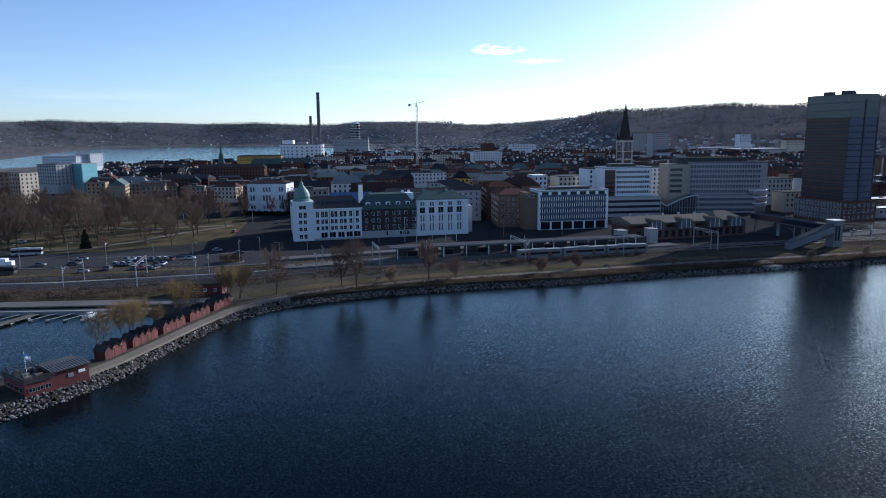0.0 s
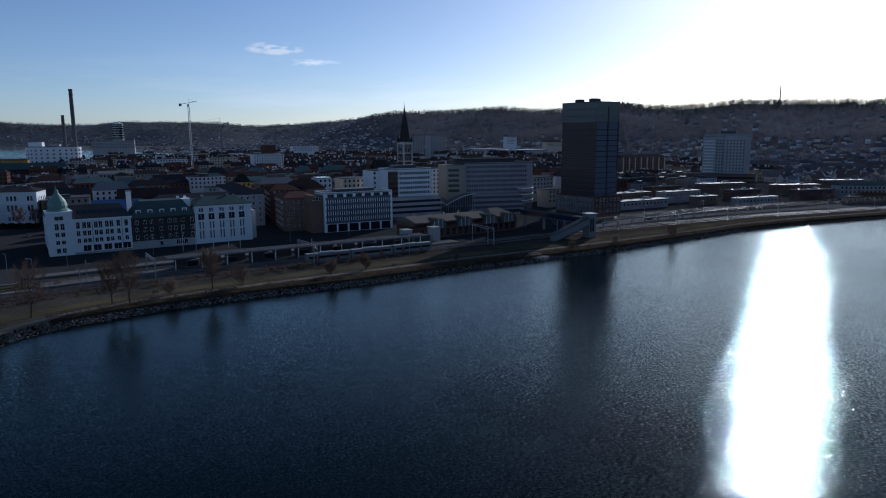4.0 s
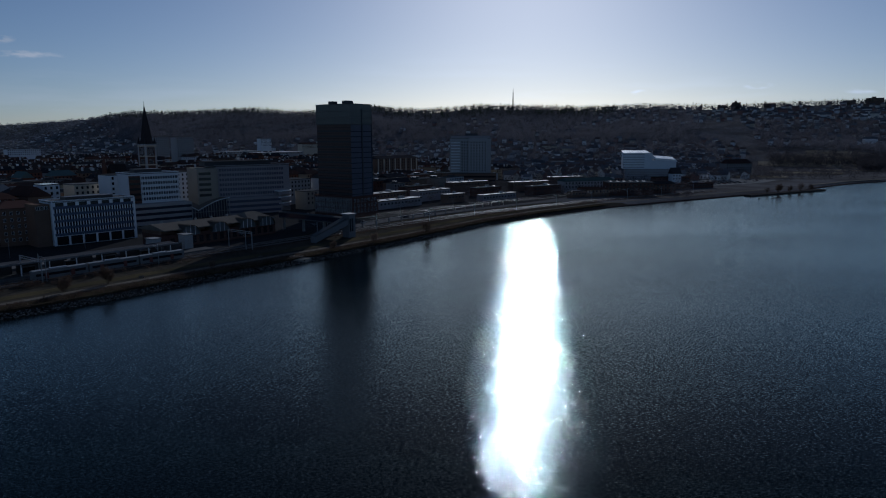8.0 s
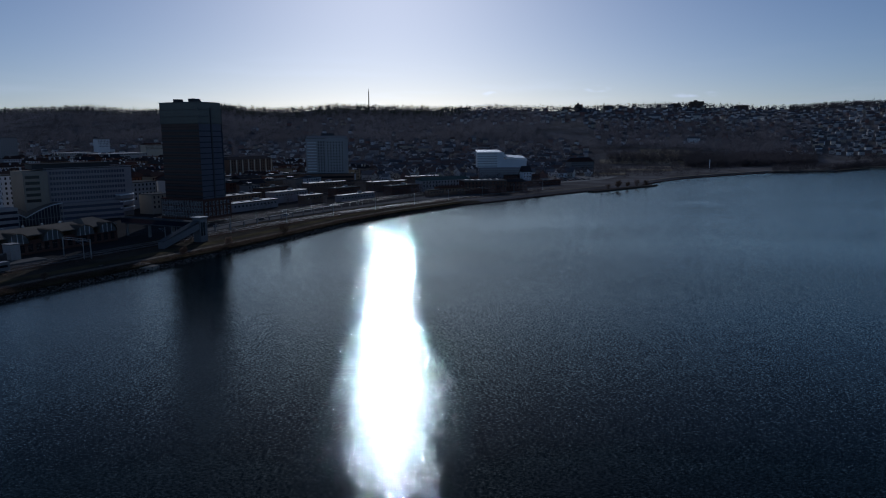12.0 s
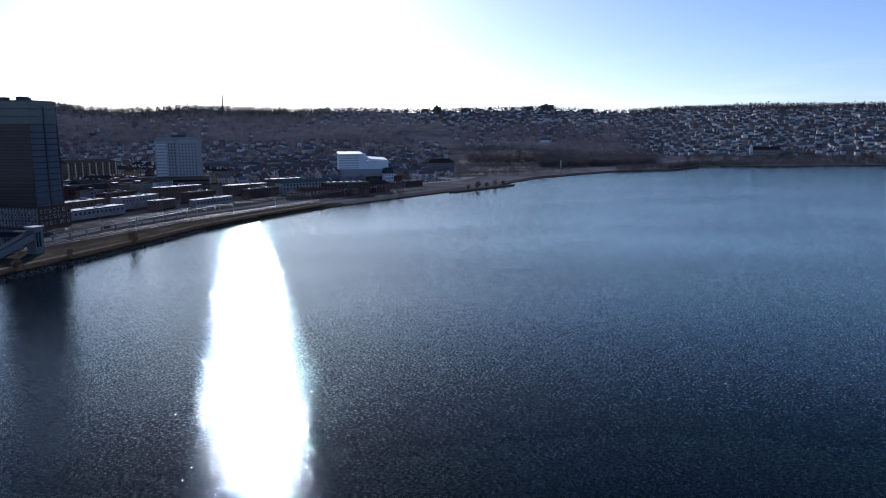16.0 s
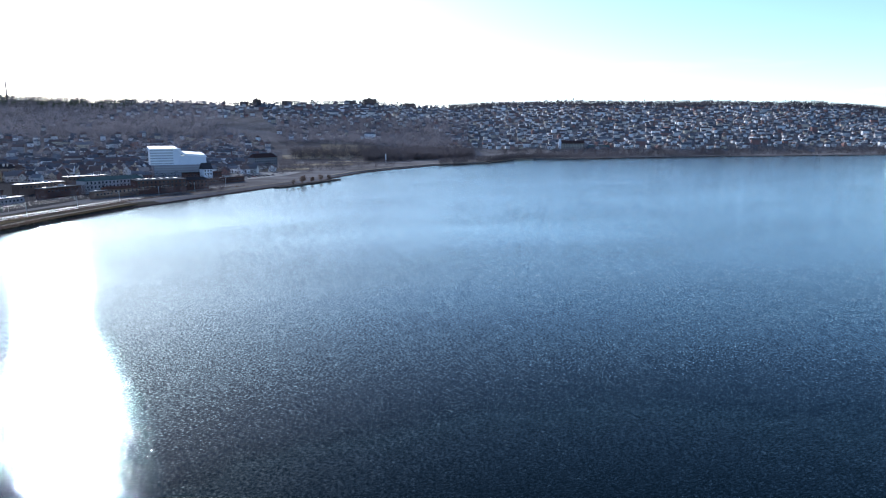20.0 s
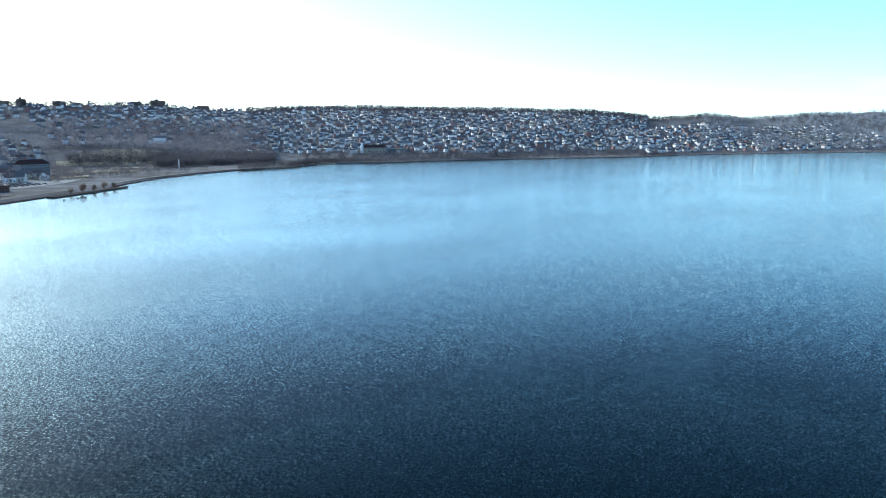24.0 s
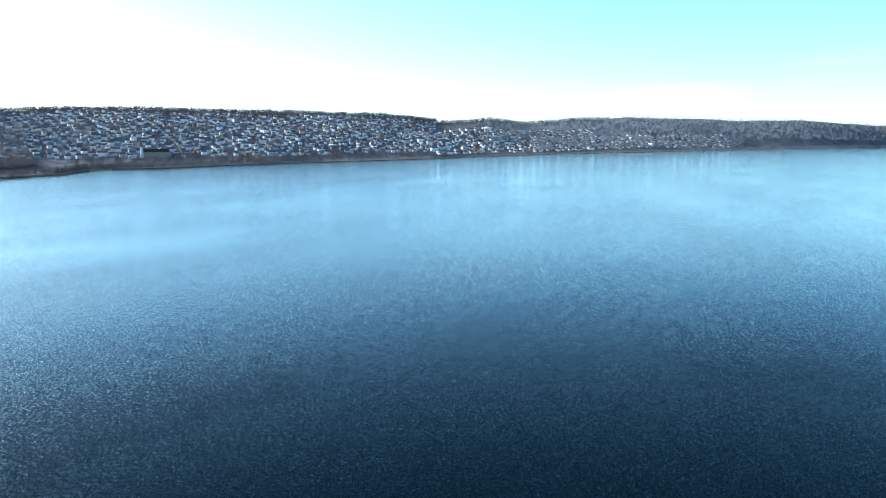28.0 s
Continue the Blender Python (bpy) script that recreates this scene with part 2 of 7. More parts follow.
M_WHITE_PAINT = material("white_paint", (0.8, 0.8, 0.8), 0.5, 0.06)
M_CREAM = material("cream_render", (0.55, 0.47, 0.36), 0.85, 0.12, 0.15, 1.5)
M_GREY_WALL = material("grey_render", (0.36, 0.35, 0.34), 0.85, 0.15, 0.15, 1.5)
M_DARK_STONE = material("dark_brick", (0.055, 0.045, 0.042), 0.85, 0.25, 0.2, 2.0)
M_BRICK = material("red_brick", (0.105, 0.06, 0.048), 0.9, 0.2, 0.2, 3.0)
M_HALL_ROOF = material("brown_grey_sheet", (0.17, 0.15, 0.125), 0.85, 0.2, 0.15, 1.0)
M_BROWN = material("brown_render", (0.17, 0.115, 0.085), 0.9, 0.2, 0.2, 2.0)
M_BLUE_PANEL = material("blue_panel", (0.06, 0.078, 0.13), 0.5, 0.12)
M_YELLOW = material("yellow_render", (0.55, 0.34, 0.08), 0.85, 0.1)
M_TEAL_NET = material("teal_scaffold_net", (0.15, 0.38, 0.42), 0.7, 0.25, 0.3, 2.0)
M_COPPER = material("green_copper", (0.13, 0.22, 0.18), 0.6, 0.2, 0.3, 2.0)
M_ROOF_DARK = material("dark_sheet_roof", (0.045, 0.041, 0.042), 0.88, 0.2, 0.2, 2.0, per_object=0.2)
M_ROOF_TILE = material("red_roof_tile", (0.068, 0.042, 0.036), 0.9, 0.2, 0.2, 3.0, per_object=0.2)
M_ROOF_GREEN = material("grey_green_roof", (0.072, 0.10, 0.095), 0.9, 0.15, 0.2, 2.0)
M_ROOF_FELT = material("grey_felt_roof", (0.10, 0.10, 0.10), 0.85, 0.2, 0.2, 2.0, per_object=0.2)
M_ROOF_PALE = material("pale_metal_roof", (0.2, 0.2, 0.205), 0.7, 0.3, 0.12, 1.2, per_object=0.25, spec=0.3)
M_GLASS = material("window_glass", (0.012, 0.015, 0.022), 0.1, 0.2, spec=0.4)
M_GLASS_DARK = material("bronze_glass", (0.075, 0.045, 0.038), 0.3, 0.25, 0.1, 0.6, spec=0.35)
M_GLASS_BLUE = material("blue_grey_glass", (0.022, 0.028, 0.045), 0.12, 0.2, 0.1, 0.6, spec=0.5)
M_GLASS_GREEN = material("green_grey_glass", (0.05, 0.062, 0.064), 0.22, 0.2, 0.1, 0.6, spec=0.8)
# violet-blue base tint paints in the sky that the tower front mirrors
M_GLASS_VIOLET = material("sky_tinted_violet_glass", (0.052, 0.054, 0.09), 0.3, 0.2, 0.1, 0.6, spec=0.6)
M_STONE_BEIGE = material("beige_stone", (0.33, 0.29, 0.235), 0.85, 0.12, 0.15, 1.5)
M_OFFICE = material("brown_grey_facade", (0.31, 0.285, 0.285), 0.85, 0.15, 0.15, 1.5)
M_GLASS_PALE = material("pale_arch_glass", (0.22, 0.23, 0.24), 0.15, 0.2, 0.3, 1.0, spec=0.8)
M_BLUE_FLAG = material("blue_flag_cloth", (0.10, 0.22, 0.5), 0.9, 0.1, second=(0.7, 0.7, 0.7), mix_scale=1.5)
M_ROOF_BLUE = material("blue_sheet_roof", (0.06, 0.11, 0.22), 0.5, 0.15, 0.2, 2.0)
M_CONCRETE_DARK = material("sooty_concrete", (0.12, 0.115, 0.11), 0.9, 0.2, 0.1, 1.0)
M_CANOPY = material("canopy_felt", (0.085, 0.085, 0.09), 0.95, 0.2, 0.2, 2.0)
M_BANK = material("brown_bank", (0.040, 0.031, 0.021), 0.95, 0.4, 0.15, 1.5, second=(0.062, 0.050, 0.030), mix_scale=0.12)
M_SAND = material("pale_sand", (0.28, 0.24, 0.19), 0.95, 0.25, 0.1, 1.0)
M_HEDGE = material("dark_evergreen", (0.022, 0.030, 0.018), 0.95, 0.3, 0.4, 3.0)
M_GREY_DARK = material("dark_grey_panels", (0.16, 0.16, 0.165), 0.7, 0.15, 0.2, 2.0)
M_PLATFORM = material("platform_asphalt", (0.13, 0.125, 0.12), 0.9, 0.2, 0.1, 1.5)
M_STEEL = material("galvanised_steel", (0.35, 0.36, 0.37), 0.45, 0.15, metal=0.8)
M_DARK_METAL = material("dark_metal", (0.05, 0.05, 0.055), 0.5, 0.15, metal=0.4)
M_BARK = material("bark", (0.085, 0.068, 0.052), 0.95, 0.25, 0.5, 4.0)
M_TWIG = material("bare_twigs", (0.115, 0.082, 0.064), 0.95, 0.25, 0.3, 2.0, per_object=0.2, through_light=0.35)
M_WILLOW = material("willow_twigs", (0.165, 0.118, 0.06), 0.95, 0.25, 0.3, 2.0, through_light=0.45)
M_PINE = material("conifer", (0.05, 0.06, 0.045), 0.95, 0.3, 0.3, 2.0, through_light=0.4)
# garden trees greyed well above twig colour to stand in for haze
M_WOODS_HAZE_PALE = material("haze_paled_woods", (0.205, 0.196, 0.208), 0.95, 0.15, 0.006, 0.05, per_island=0.04, second=(0.165, 0.158, 0.168), mix_scale=0.006, through_light=0.3)
# paler and bluer than bare twigs: distance haze painted into the base colour
M_WOODS_FAR_HAZED = material("haze_greyed_far_woods", (0.26, 0.268, 0.29), 0.95, 0.12, 0.003, 0.02, per_island=0.04, second=(0.2, 0.208, 0.226), mix_scale=0.0015, through_light=0.35)
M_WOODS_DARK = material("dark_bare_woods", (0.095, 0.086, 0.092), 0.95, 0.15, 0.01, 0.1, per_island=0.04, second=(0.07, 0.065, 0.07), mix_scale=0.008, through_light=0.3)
# hillside woods, also lifted so that the haze sits in their colour
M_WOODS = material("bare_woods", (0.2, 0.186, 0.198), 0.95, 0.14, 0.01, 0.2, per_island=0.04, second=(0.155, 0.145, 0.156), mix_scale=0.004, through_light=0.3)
HOUSE_COLOURS = [(0.74, 0.73, 0.71), (0.54, 0.53, 0.51), (0.48, 0.42, 0.32), (0.56, 0.54, 0.51), (0.24, 0.14, 0.12), (0.44, 0.43, 0.42), (0.62, 0.58, 0.51), (0.36, 0.33, 0.31), (0.76, 0.75, 0.73), (0.68, 0.66, 0.62)]
ROOF_COLOURS = [(0.045, 0.042, 0.043), (0.075, 0.043, 0.035), (0.07, 0.063, 0.06), (0.075, 0.054, 0.047), (0.035, 0.035, 0.04), (0.062, 0.043, 0.038)]
TOWN_COLOURS = [(0.30, 0.25, 0.20), (0.16, 0.07, 0.05), (0.26, 0.245, 0.235), (0.46, 0.45, 0.43), (0.20, 0.135, 0.095), (0.34, 0.27, 0.18), (0.17, 0.085, 0.06), (0.58, 0.57, 0.56), (0.13, 0.065, 0.05)]
M_HOUSE = palette("mixed_house_walls", HOUSE_COLOURS, "ShaderNodeNewGeometry", "Random Per Island")
M_HOUSE_ONE = palette("house_wall", HOUSE_COLOURS, "ShaderNodeObjectInfo", "Random")
HOME_ROOFS = [(0.115, 0.112, 0.12), (0.13, 0.095, 0.086), (0.14, 0.134, 0.14), (0.15, 0.112, 0.1), (0.085, 0.085, 0.092), (0.19, 0.185, 0.19)]
M_HOUSE_ROOF = palette("mixed_house_roofs", HOME_ROOFS, "ShaderNodeNewGeometry", "Random Per Island", 0.9)
M_HOUSE_ROOF_ONE = palette("house_roof", HOME_ROOFS, "ShaderNodeObjectInfo", "Random", 0.9)
M_BLOCK = palette("town_wall", TOWN_COLOURS, "ShaderNodeObjectInfo", "Random")
M_BLOCK_ROOF = palette("town_roof", ROOF_COLOURS + [(0.12, 0.16, 0.15), (0.2, 0.2, 0.2)], "ShaderNodeObjectInfo", "Random", 0.88)
M_BLOCK_FAR = palette("far_town_walls", TOWN_COLOURS, "ShaderNodeNewGeometry", "Random Per Island")
M_BLOCK_FAR_ROOF = palette("far_town_roofs", ROOF_COLOURS, "ShaderNodeNewGeometry", "Random Per Island", 0.9)
M_TRAIN = material("dull_white_train", (0.17, 0.17, 0.17), 0.45, 0.12)
M_CAR = palette("car_paint", [(0.02, 0.02, 0.022), (0.2, 0.2, 0.21), (0.55, 0.55, 0.55), (0.04, 0.05, 0.07), (0.10, 0.10, 0.105), (0.025, 0.025, 0.03), (0.16, 0.02, 0.02), (0.3, 0.3, 0.3)], "ShaderNodeObjectInfo", "Random", 0.3)
M_PLANK = material("weathered_planks", (0.13, 0.12, 0.105), 0.85, 0.2, 0.3, 3.0)
M_WHITE_PANEL = material("white_sheet_cladding", (0.78, 0.78, 0.76), 0.35, 0.08)
M_TRAIN_RED = material("train_red", (0.14, 0.04, 0.03), 0.4, 0.1)


# ---- mesh helpers ----
def mesh_of(bm, name, *mats):
    me = bpy.data.meshes.new(name)
    bm.to_mesh(me)
    bm.free()
    for m in mats:
        me.materials.append(m)
    return me


def raw_mesh(name, verts, faces, mat, smooth=False):
    me = bpy.data.meshes.new(name)
    me.from_pydata(verts, [], faces)
    me.materials.append(mat)
    if smooth:
        me.polygons.foreach_set("use_smooth", [True] * len(me.polygons))
    me.update()
    return me


def box(bm, x0, y0, z0, x1, y1, z1):
    v = [bm.verts.new(p) for p in ((x0, y0, z0), (x1, y0, z0), (x1, y1, z0), (x0, y1, z0), (x0, y0, z1), (x1, y0, z1), (x1, y1, z1), (x0, y1, z1))]
    for f in ((3, 2, 1, 0), (4, 5, 6, 7), (0, 1, 5, 4), (1, 2, 6, 5), (2, 3, 7, 6), (3, 0, 4, 7)):
        bm.faces.new([v[i] for i in f])
    return bm


def prism(bm, outline, z0, z1, inset=0.0):
    """An upright prism over an outline, drawn in by inset metres towards its middle at the top."""
    cx, cy = sum(p[0] for p in outline) / len(outline), sum(p[1] for p in outline) / len(outline)
    low = [bm.verts.new((x, y, z0)) for x, y in outline]
    top = []
    for x, y in outline:
        d = math.hypot(x - cx, y - cy)
        k = max(0.0, 1 - inset / max(d, 1e-6))
        top.append(bm.verts.new((cx + (x - cx) * k, cy + (y - cy) * k, z1)))
    bm.faces.new(low[::-1])
    bm.faces.new(top)
    for i in range(len(low)):
        j = (i + 1) % len(low)
        bm.faces.new((low[i], low[j], top[j], top[i]))
    return bm


def rod(bm, a, b, r0, r1, sides=6):
    """A tapered rod from a to b."""
    a, b = Vector(a), Vector(b)
    d = (b - a).normalized()
    s = d.orthogonal().normalized()
    t = d.cross(s)
    ring = [[bm.verts.new(p + (s * math.cos(k) + t * math.sin(k)) * r) for k in (2 * math.pi * i / sides for i in range(sides))] for p, r in ((a, r0), (b, r1))]
    for i in range(sides):
        j = (i + 1) % sides
        bm.faces.new((ring[0][i], ring[0][j], ring[1][j], ring[1][i]))
    bm.faces.new(ring[0][::-1])
    bm.faces.new(ring[1])
    return bm


def gable(bm, x0, y0, x1, y1, z, rise, over=0.4, thick=0.25, hip=0.0):
    """A pitched roof with its ridge along x; hip draws the ridge in at both ends."""
    x0, x1, y0, y1 = x0 - over, x1 + over, y0 - over, y1 + over
    ym = (y0 + y1) / 2
    v = [bm.verts.new(p) for p in ((x0, y0, z - thick), (x1, y0, z - thick), (x1, y1, z - thick), (x0, y1, z - thick), (x0, y0, z), (x1, y0, z), (x1, y1, z), (x0, y1, z), (x0 + hip, ym, z + rise), (x1 - hip, ym, z + rise))]
    for f in ((3, 2, 1, 0), (0, 1, 5, 4), (1, 2, 6, 5), (2, 3, 7, 6), (3, 0, 4, 7), (4, 5, 9, 8), (6, 7, 8, 9), (5, 6, 9), (7, 4, 8)):
        bm.faces.new([v[i] for i in f])
    return bm


def soup(name, tris, mat):
    """A mesh of loose triangles from an array (n, 3, 3)."""
    me = bpy.data.meshes.new(name)
    n = len(tris)
    me.vertices.add(3 * n)
    me.vertices.foreach_set("co", np.ascontiguousarray(tris, dtype=np.float32).ravel())
    me.loops.add(3 * n)
    me.loops.foreach_set("vertex_index", np.arange(3 * n, dtype=np.int32))
    me.polygons.add(n)
    me.polygons.foreach_set("loop_start", np.arange(0, 3 * n, 3, dtype=np.int32))
    me.materials.append(mat)
    me.update(calc_edges=True)
    return me


def part(name, bm, mat, parent, label=""):
    ob = new(name, mesh_of(bm, name, mat) if isinstance(bm, bmesh.types.BMesh) else bm)
    ob.parent = parent
    return tagged(ob, label)


def thing(name, x, y, z, turn, label, category, group="", kind=""):
    ob = new(name)
    ob.matrix_world = pose(x, y, z, 0, 0, turn)
    return tagged(ob, label, category, group, kind)


SHARED = {}


def shared_box(name, w, d, h, mat):
    """One box mesh for all alike pieces, standing on its base, its front at y = 0."""
    key = (name, round(w, 2), round(d, 2), round(h, 2), mat.name)
    if key not in SHARED:
        SHARED[key] = mesh_of(box(bmesh.new(), -w / 2, -d, 0, w / 2, 0, h), name, mat)
    return SHARED[key]


def shared_window(w, h, mat, frame_mat):
    """A window: frame proud of the wall, two panes and a mullion, in one piece."""
    key = ("window", round(w, 2), round(h, 2), mat.name, frame_mat.name)
    if key not in SHARED:
        bm = bmesh.new()
        t = min(0.07, w * 0.08)
        xs = [-w / 2, -w / 2 + t, -t / 2, t / 2, w / 2 - t, w / 2]
        zs = [0, t, h - t, h]
        g = [[bm.verts.new((x, -0.06 if x in (xs[0], xs[-1]) or z in (0, h) or abs(x) < t else -0.045, z)) for x in xs] for z in zs]
        for a in range(3):
            for b in range(5):
                f = bm.faces.new((g[a][b], g[a][b + 1], g[a + 1][b + 1], g[a + 1][b]))
                f.material_index = 1 if a == 1 and b in (1, 3) else 0
        rim = g[0] + [r[-1] for r in g[1:]] + g[3][-2::-1] + [r[0] for r in g[2:0:-1]]
        back = [bm.verts.new((q.co.x, 0.02, q.co.z)) for q in rim]
        for k in range(len(rim)):
            m = (k + 1) % len(rim)
            bm.faces.new((rim[m], rim[k], back[k], back[m]))
        SHARED[key] = mesh_of(bm, "window", frame_mat, mat)
    return SHARED[key]


def windows(parent, x0, x1, y, z0, floors, step, cols, w, h, mat=None, frame_mat=None, side=0, name="window"):
    """Rows of windows on one face of a building, cols even or at given places; side 0 front (y), 1 right (x), 2 back, 3 left."""
    me = shared_window(w, h, mat or M_GLASS, frame_mat or M_WHITE_PAINT)
    spots = cols if isinstance(cols, (list, tuple)) else [x0 + (x1 - x0) * (j + 0.5) / cols for j in range(cols)]
    for i in range(floors):
        for a in spots:
            ob = new(name, me)
            ob.parent = parent
            z = z0 + i * step
            ob.matrix_basis = (pose(a, y, z), pose(y, a, z, 0, 0, 90), pose(a, y, z, 0, 0, 180), pose(y, a, z, 0, 0, -90))[side]


def bands(parent, x0, x1, y, z0, floors, step, h, mat, side=0, name="window_band", proud=0.05):
    """Long level bands on one face, one part for each storey."""
    for i in range(floors):
        z = z0 + i * step
        b = bmesh.new()
        if side == 0:
            box(b, x0, y - proud, z, x1, y + 0.02, z + h)
        elif side == 1:
            box(b, y - 0.02, x0, z, y + proud, x1, z + h)
        else:
            box(b, y - proud, x0, z, y + 0.02, x1, z + h)
        part(name, b, mat, parent)


def posts(parent, x0, x1, y, z0, count, w, h, mat, proud=0.12, side=0, name="mullion"):
    me = shared_box(name, w, proud, h, mat)
    for j in range(count):
        a = x0 + (x1 - x0) * j / max(count - 1, 1)
        ob = new(name, me)
        ob.parent = parent
        ob.matrix_basis = (pose(a, y, z0), pose(y, a, z0, 0, 0, 90), pose(a, y, z0, 0, 0, 180), pose(y, a, z0, 0, 0, -90))[side]

# ---- land and water ----
# the waterline of the town's shore, from the pier's tip along the bay
SHORE = [(-92, 106), (-83, 121), (-77, 130), (-72.6, 139), (-69.6, 151), (-66.6, 167), (-61.7, 188), (-54.8, 199), (-46, 207.5), (-33, 214.5), (-16, 221.5),
         (3, 227), (43, 235), (86, 247.5), (133, 258), (177, 270), (216, 282), (268, 299), (321, 310), (400, 317), (483, 312), (574, 306), (640, 296), (668, 290), (662, 299),
         (711, 305), (793, 306), (880, 290), (985, 260), (1066, 206), (1165, 186), (1226, 150), (1238, 85), (1340, -25), (1450, -205), (1610, -520), (1730, -640), (1935, -1050), (2180, -1660), (2550, -2560), (2810, -3480), (3000, -4900)]
INNER = [(-9000, -9000), (-9000, 150), (-600, 150), (-220, 196), (-132, 199), (-86, 200.5), (-79, 197), (-76, 186), (-79, 170), (-83, 156), (-93, 153), (-104, 120)]
LAND = SHORE + [(3000, -9000), (9000, -9000), (9000, 9000), (-9000, 9000)] + INNER[1:]
MUNK = [(-775, 1190), (-700, 1370), (-550, 1395), (-340, 1450), (-150, 1500), (-100, 2300), (-560, 3200), (-920, 4030), (-1330, 4270), (-1850, 3760), (-1360, 2440), (-1100, 1716), (-1000, 1300)]


def signed(px, py, poly):
    """Distance to the outline of a polygon, positive inside."""
    best, inside = np.full(px.shape, 1e9), np.zeros(px.shape, bool)
    for (ax, ay), (bx, by) in zip(poly, poly[1:] + poly[:1]):
        dx, dy = bx - ax, by - ay
        k = np.clip(((px - ax) * dx + (py - ay) * dy) / (dx * dx + dy * dy), 0, 1)
        best = np.minimum(best, np.hypot(px - ax - k * dx, py - ay - k * dy))
        if ay != by:
            inside ^= ((ay > py) != (by > py)) & (px < (bx - ax) * (py - ay) / (by - ay) + ax)
    return np.where(inside, best, -best)


# the ridges round the bay: bearing in degrees to the right and rise of the crest seen from over the bay
CREST_RISE = [(-180, .015), (-40, .020), (-29, .0215), (-17, .0180), (-8.4, .0155), (-6.5, .0195), (-3.5, .0205), (-1, .0170), (3.6, .0145), (7.3, .0170), (10, .0210), (12.7, .0275), (15.3, .0315), (22.7, .0330), (28, .0300), (32, .0375), (36.5, .0325),
              (41, .0372), (45, .0345), (52, .0345), (57, .0335), (62, .0342), (69, .0340), (73.5, .0310), (79, .0315), (83.5, .0350), (89.5, .0355), (94, .0320), (98, .0310), (102, .0305), (105, .0265), (109, .0215), (112, .0250), (115.6, .0200), (118.4, .0228), (123, .0268), (127, .0262), (131, .0215), (135, .0215), (141, .0145), (180, .012)]
# bearing, distance of the slope's foot, distance of the crest
SLOPES = [(-180, 4300, 4850), (-17, 4480, 4850), (-6, 4200, 4700), (3.6, 3600, 4600), (7.3, 2900, 4300), (10, 2300, 3600), (15, 1700, 2700), (22.7, 1500, 2400), (32, 1350, 2100), (45, 1250, 2000), (57, 1100, 2000), (69, 1150, 2150), (79, 1330, 2350), (83, 1290, 2350), (94, 1400, 2350), (102, 1640, 2450), (109, 1840, 2700), (115, 2100, 3150), (123, 2550, 3700), (131, 3200, 4300), (135, 3700, 4600), (141, 4540, 4880), (180, 4600, 4900)]


def ground_height(px, py):
    px, py = np.asarray(px, float), np.asarray(py, float)
    r, bearing = np.hypot(px, py), np.degrees(np.arctan2(px, py))
    rise = np.interp(bearing, [a[0] for a in CREST_RISE], [a[1] for a in CREST_RISE])
    foot, crest = (np.interp(bearing, [a[0] for a in SLOPES], [a[k] for a in SLOPES]) for k in (1, 2))
    d = np.minimum(signed(px, py, LAND), -signed(px, py, MUNK))
    z = np.where(d > 0, np.minimum(2.0, 0.4 * d), np.maximum(-4, 0.4 * d))
    k = np.clip((r - foot) / (crest - foot), 0, 1)
    hill = (50 + rise * crest) * (0.75 * k + 0.25 * k * k * (3 - 2 * k))
    k2 = np.clip((r - crest) / 600, 0, 1)
    hill = hill * (1 - 0.3 * k2 * k2)
    bumps = np.sin(px / 97.0 + 1.3 * np.sin(py / 130.0)) * np.sin(py / 111.0 + 0.7) * 5 * np.minimum(1, 3 * k)
    return z + np.where(d > 0, hill + bumps * np.minimum(1, np.maximum(d, 0) / 60), 0)


def height(x, y):
    return float(ground_height(np.array([x]), np.array([y]))[0])


def polar_sheet(name, bearings, radii, mat):
    b, r = np.meshgrid(np.radians(bearings), radii, indexing="ij")
    x, y = r * np.sin(b), r * np.cos(b)
    z = ground_height(x, y)
    verts = np.stack([x, y, z], -1).reshape(-1, 3)
    n, m = len(bearings), len(radii)
    i, j = np.meshgrid(np.arange(n - 1), np.arange(m - 1), indexing="ij")
    a = (i * m + j).ravel()
    faces = np.stack([a, a + 1, a + m + 1, a + m], -1)[:, ::-1]
    me = raw_mesh(name, verts.tolist(), faces.tolist(), mat, smooth=True)
    return new(name, me)


bearings = np.concatenate([np.arange(-180, -46, 4.0), np.arange(-46, 152, 0.5), np.arange(152, 180.1, 4.0)])
radii = np.concatenate([[100], 104 * 1.018 ** np.arange(217)])
ground_sheet = polar_sheet("ground", bearings, radii, M_EARTH)
# the flat by the water is darker; the ground beyond it is paled for haze
ground_sheet.data.materials.append(M_SHORE_GROUND)
flat_share = len(radii) - 1
reach = int(np.searchsorted(radii, 520))
ground_sheet.data.polygons.foreach_set("material_index", [1 if k % flat_share < reach else 0 for k in range(len(ground_sheet.data.polygons))])
ground = tagged(ground_sheet, "winter ground, brown by the water, rising to wooded hills paled for haze", "ground", kind="structure")
bm = bmesh.new()
bmesh.ops.create_circle(bm, cap_ends=True, segments=64, radius=4980)
water = tagged(new("water", mesh_of(bm, "water", M_WATER)), "dark blue rippled lake water", "water", kind="structure")


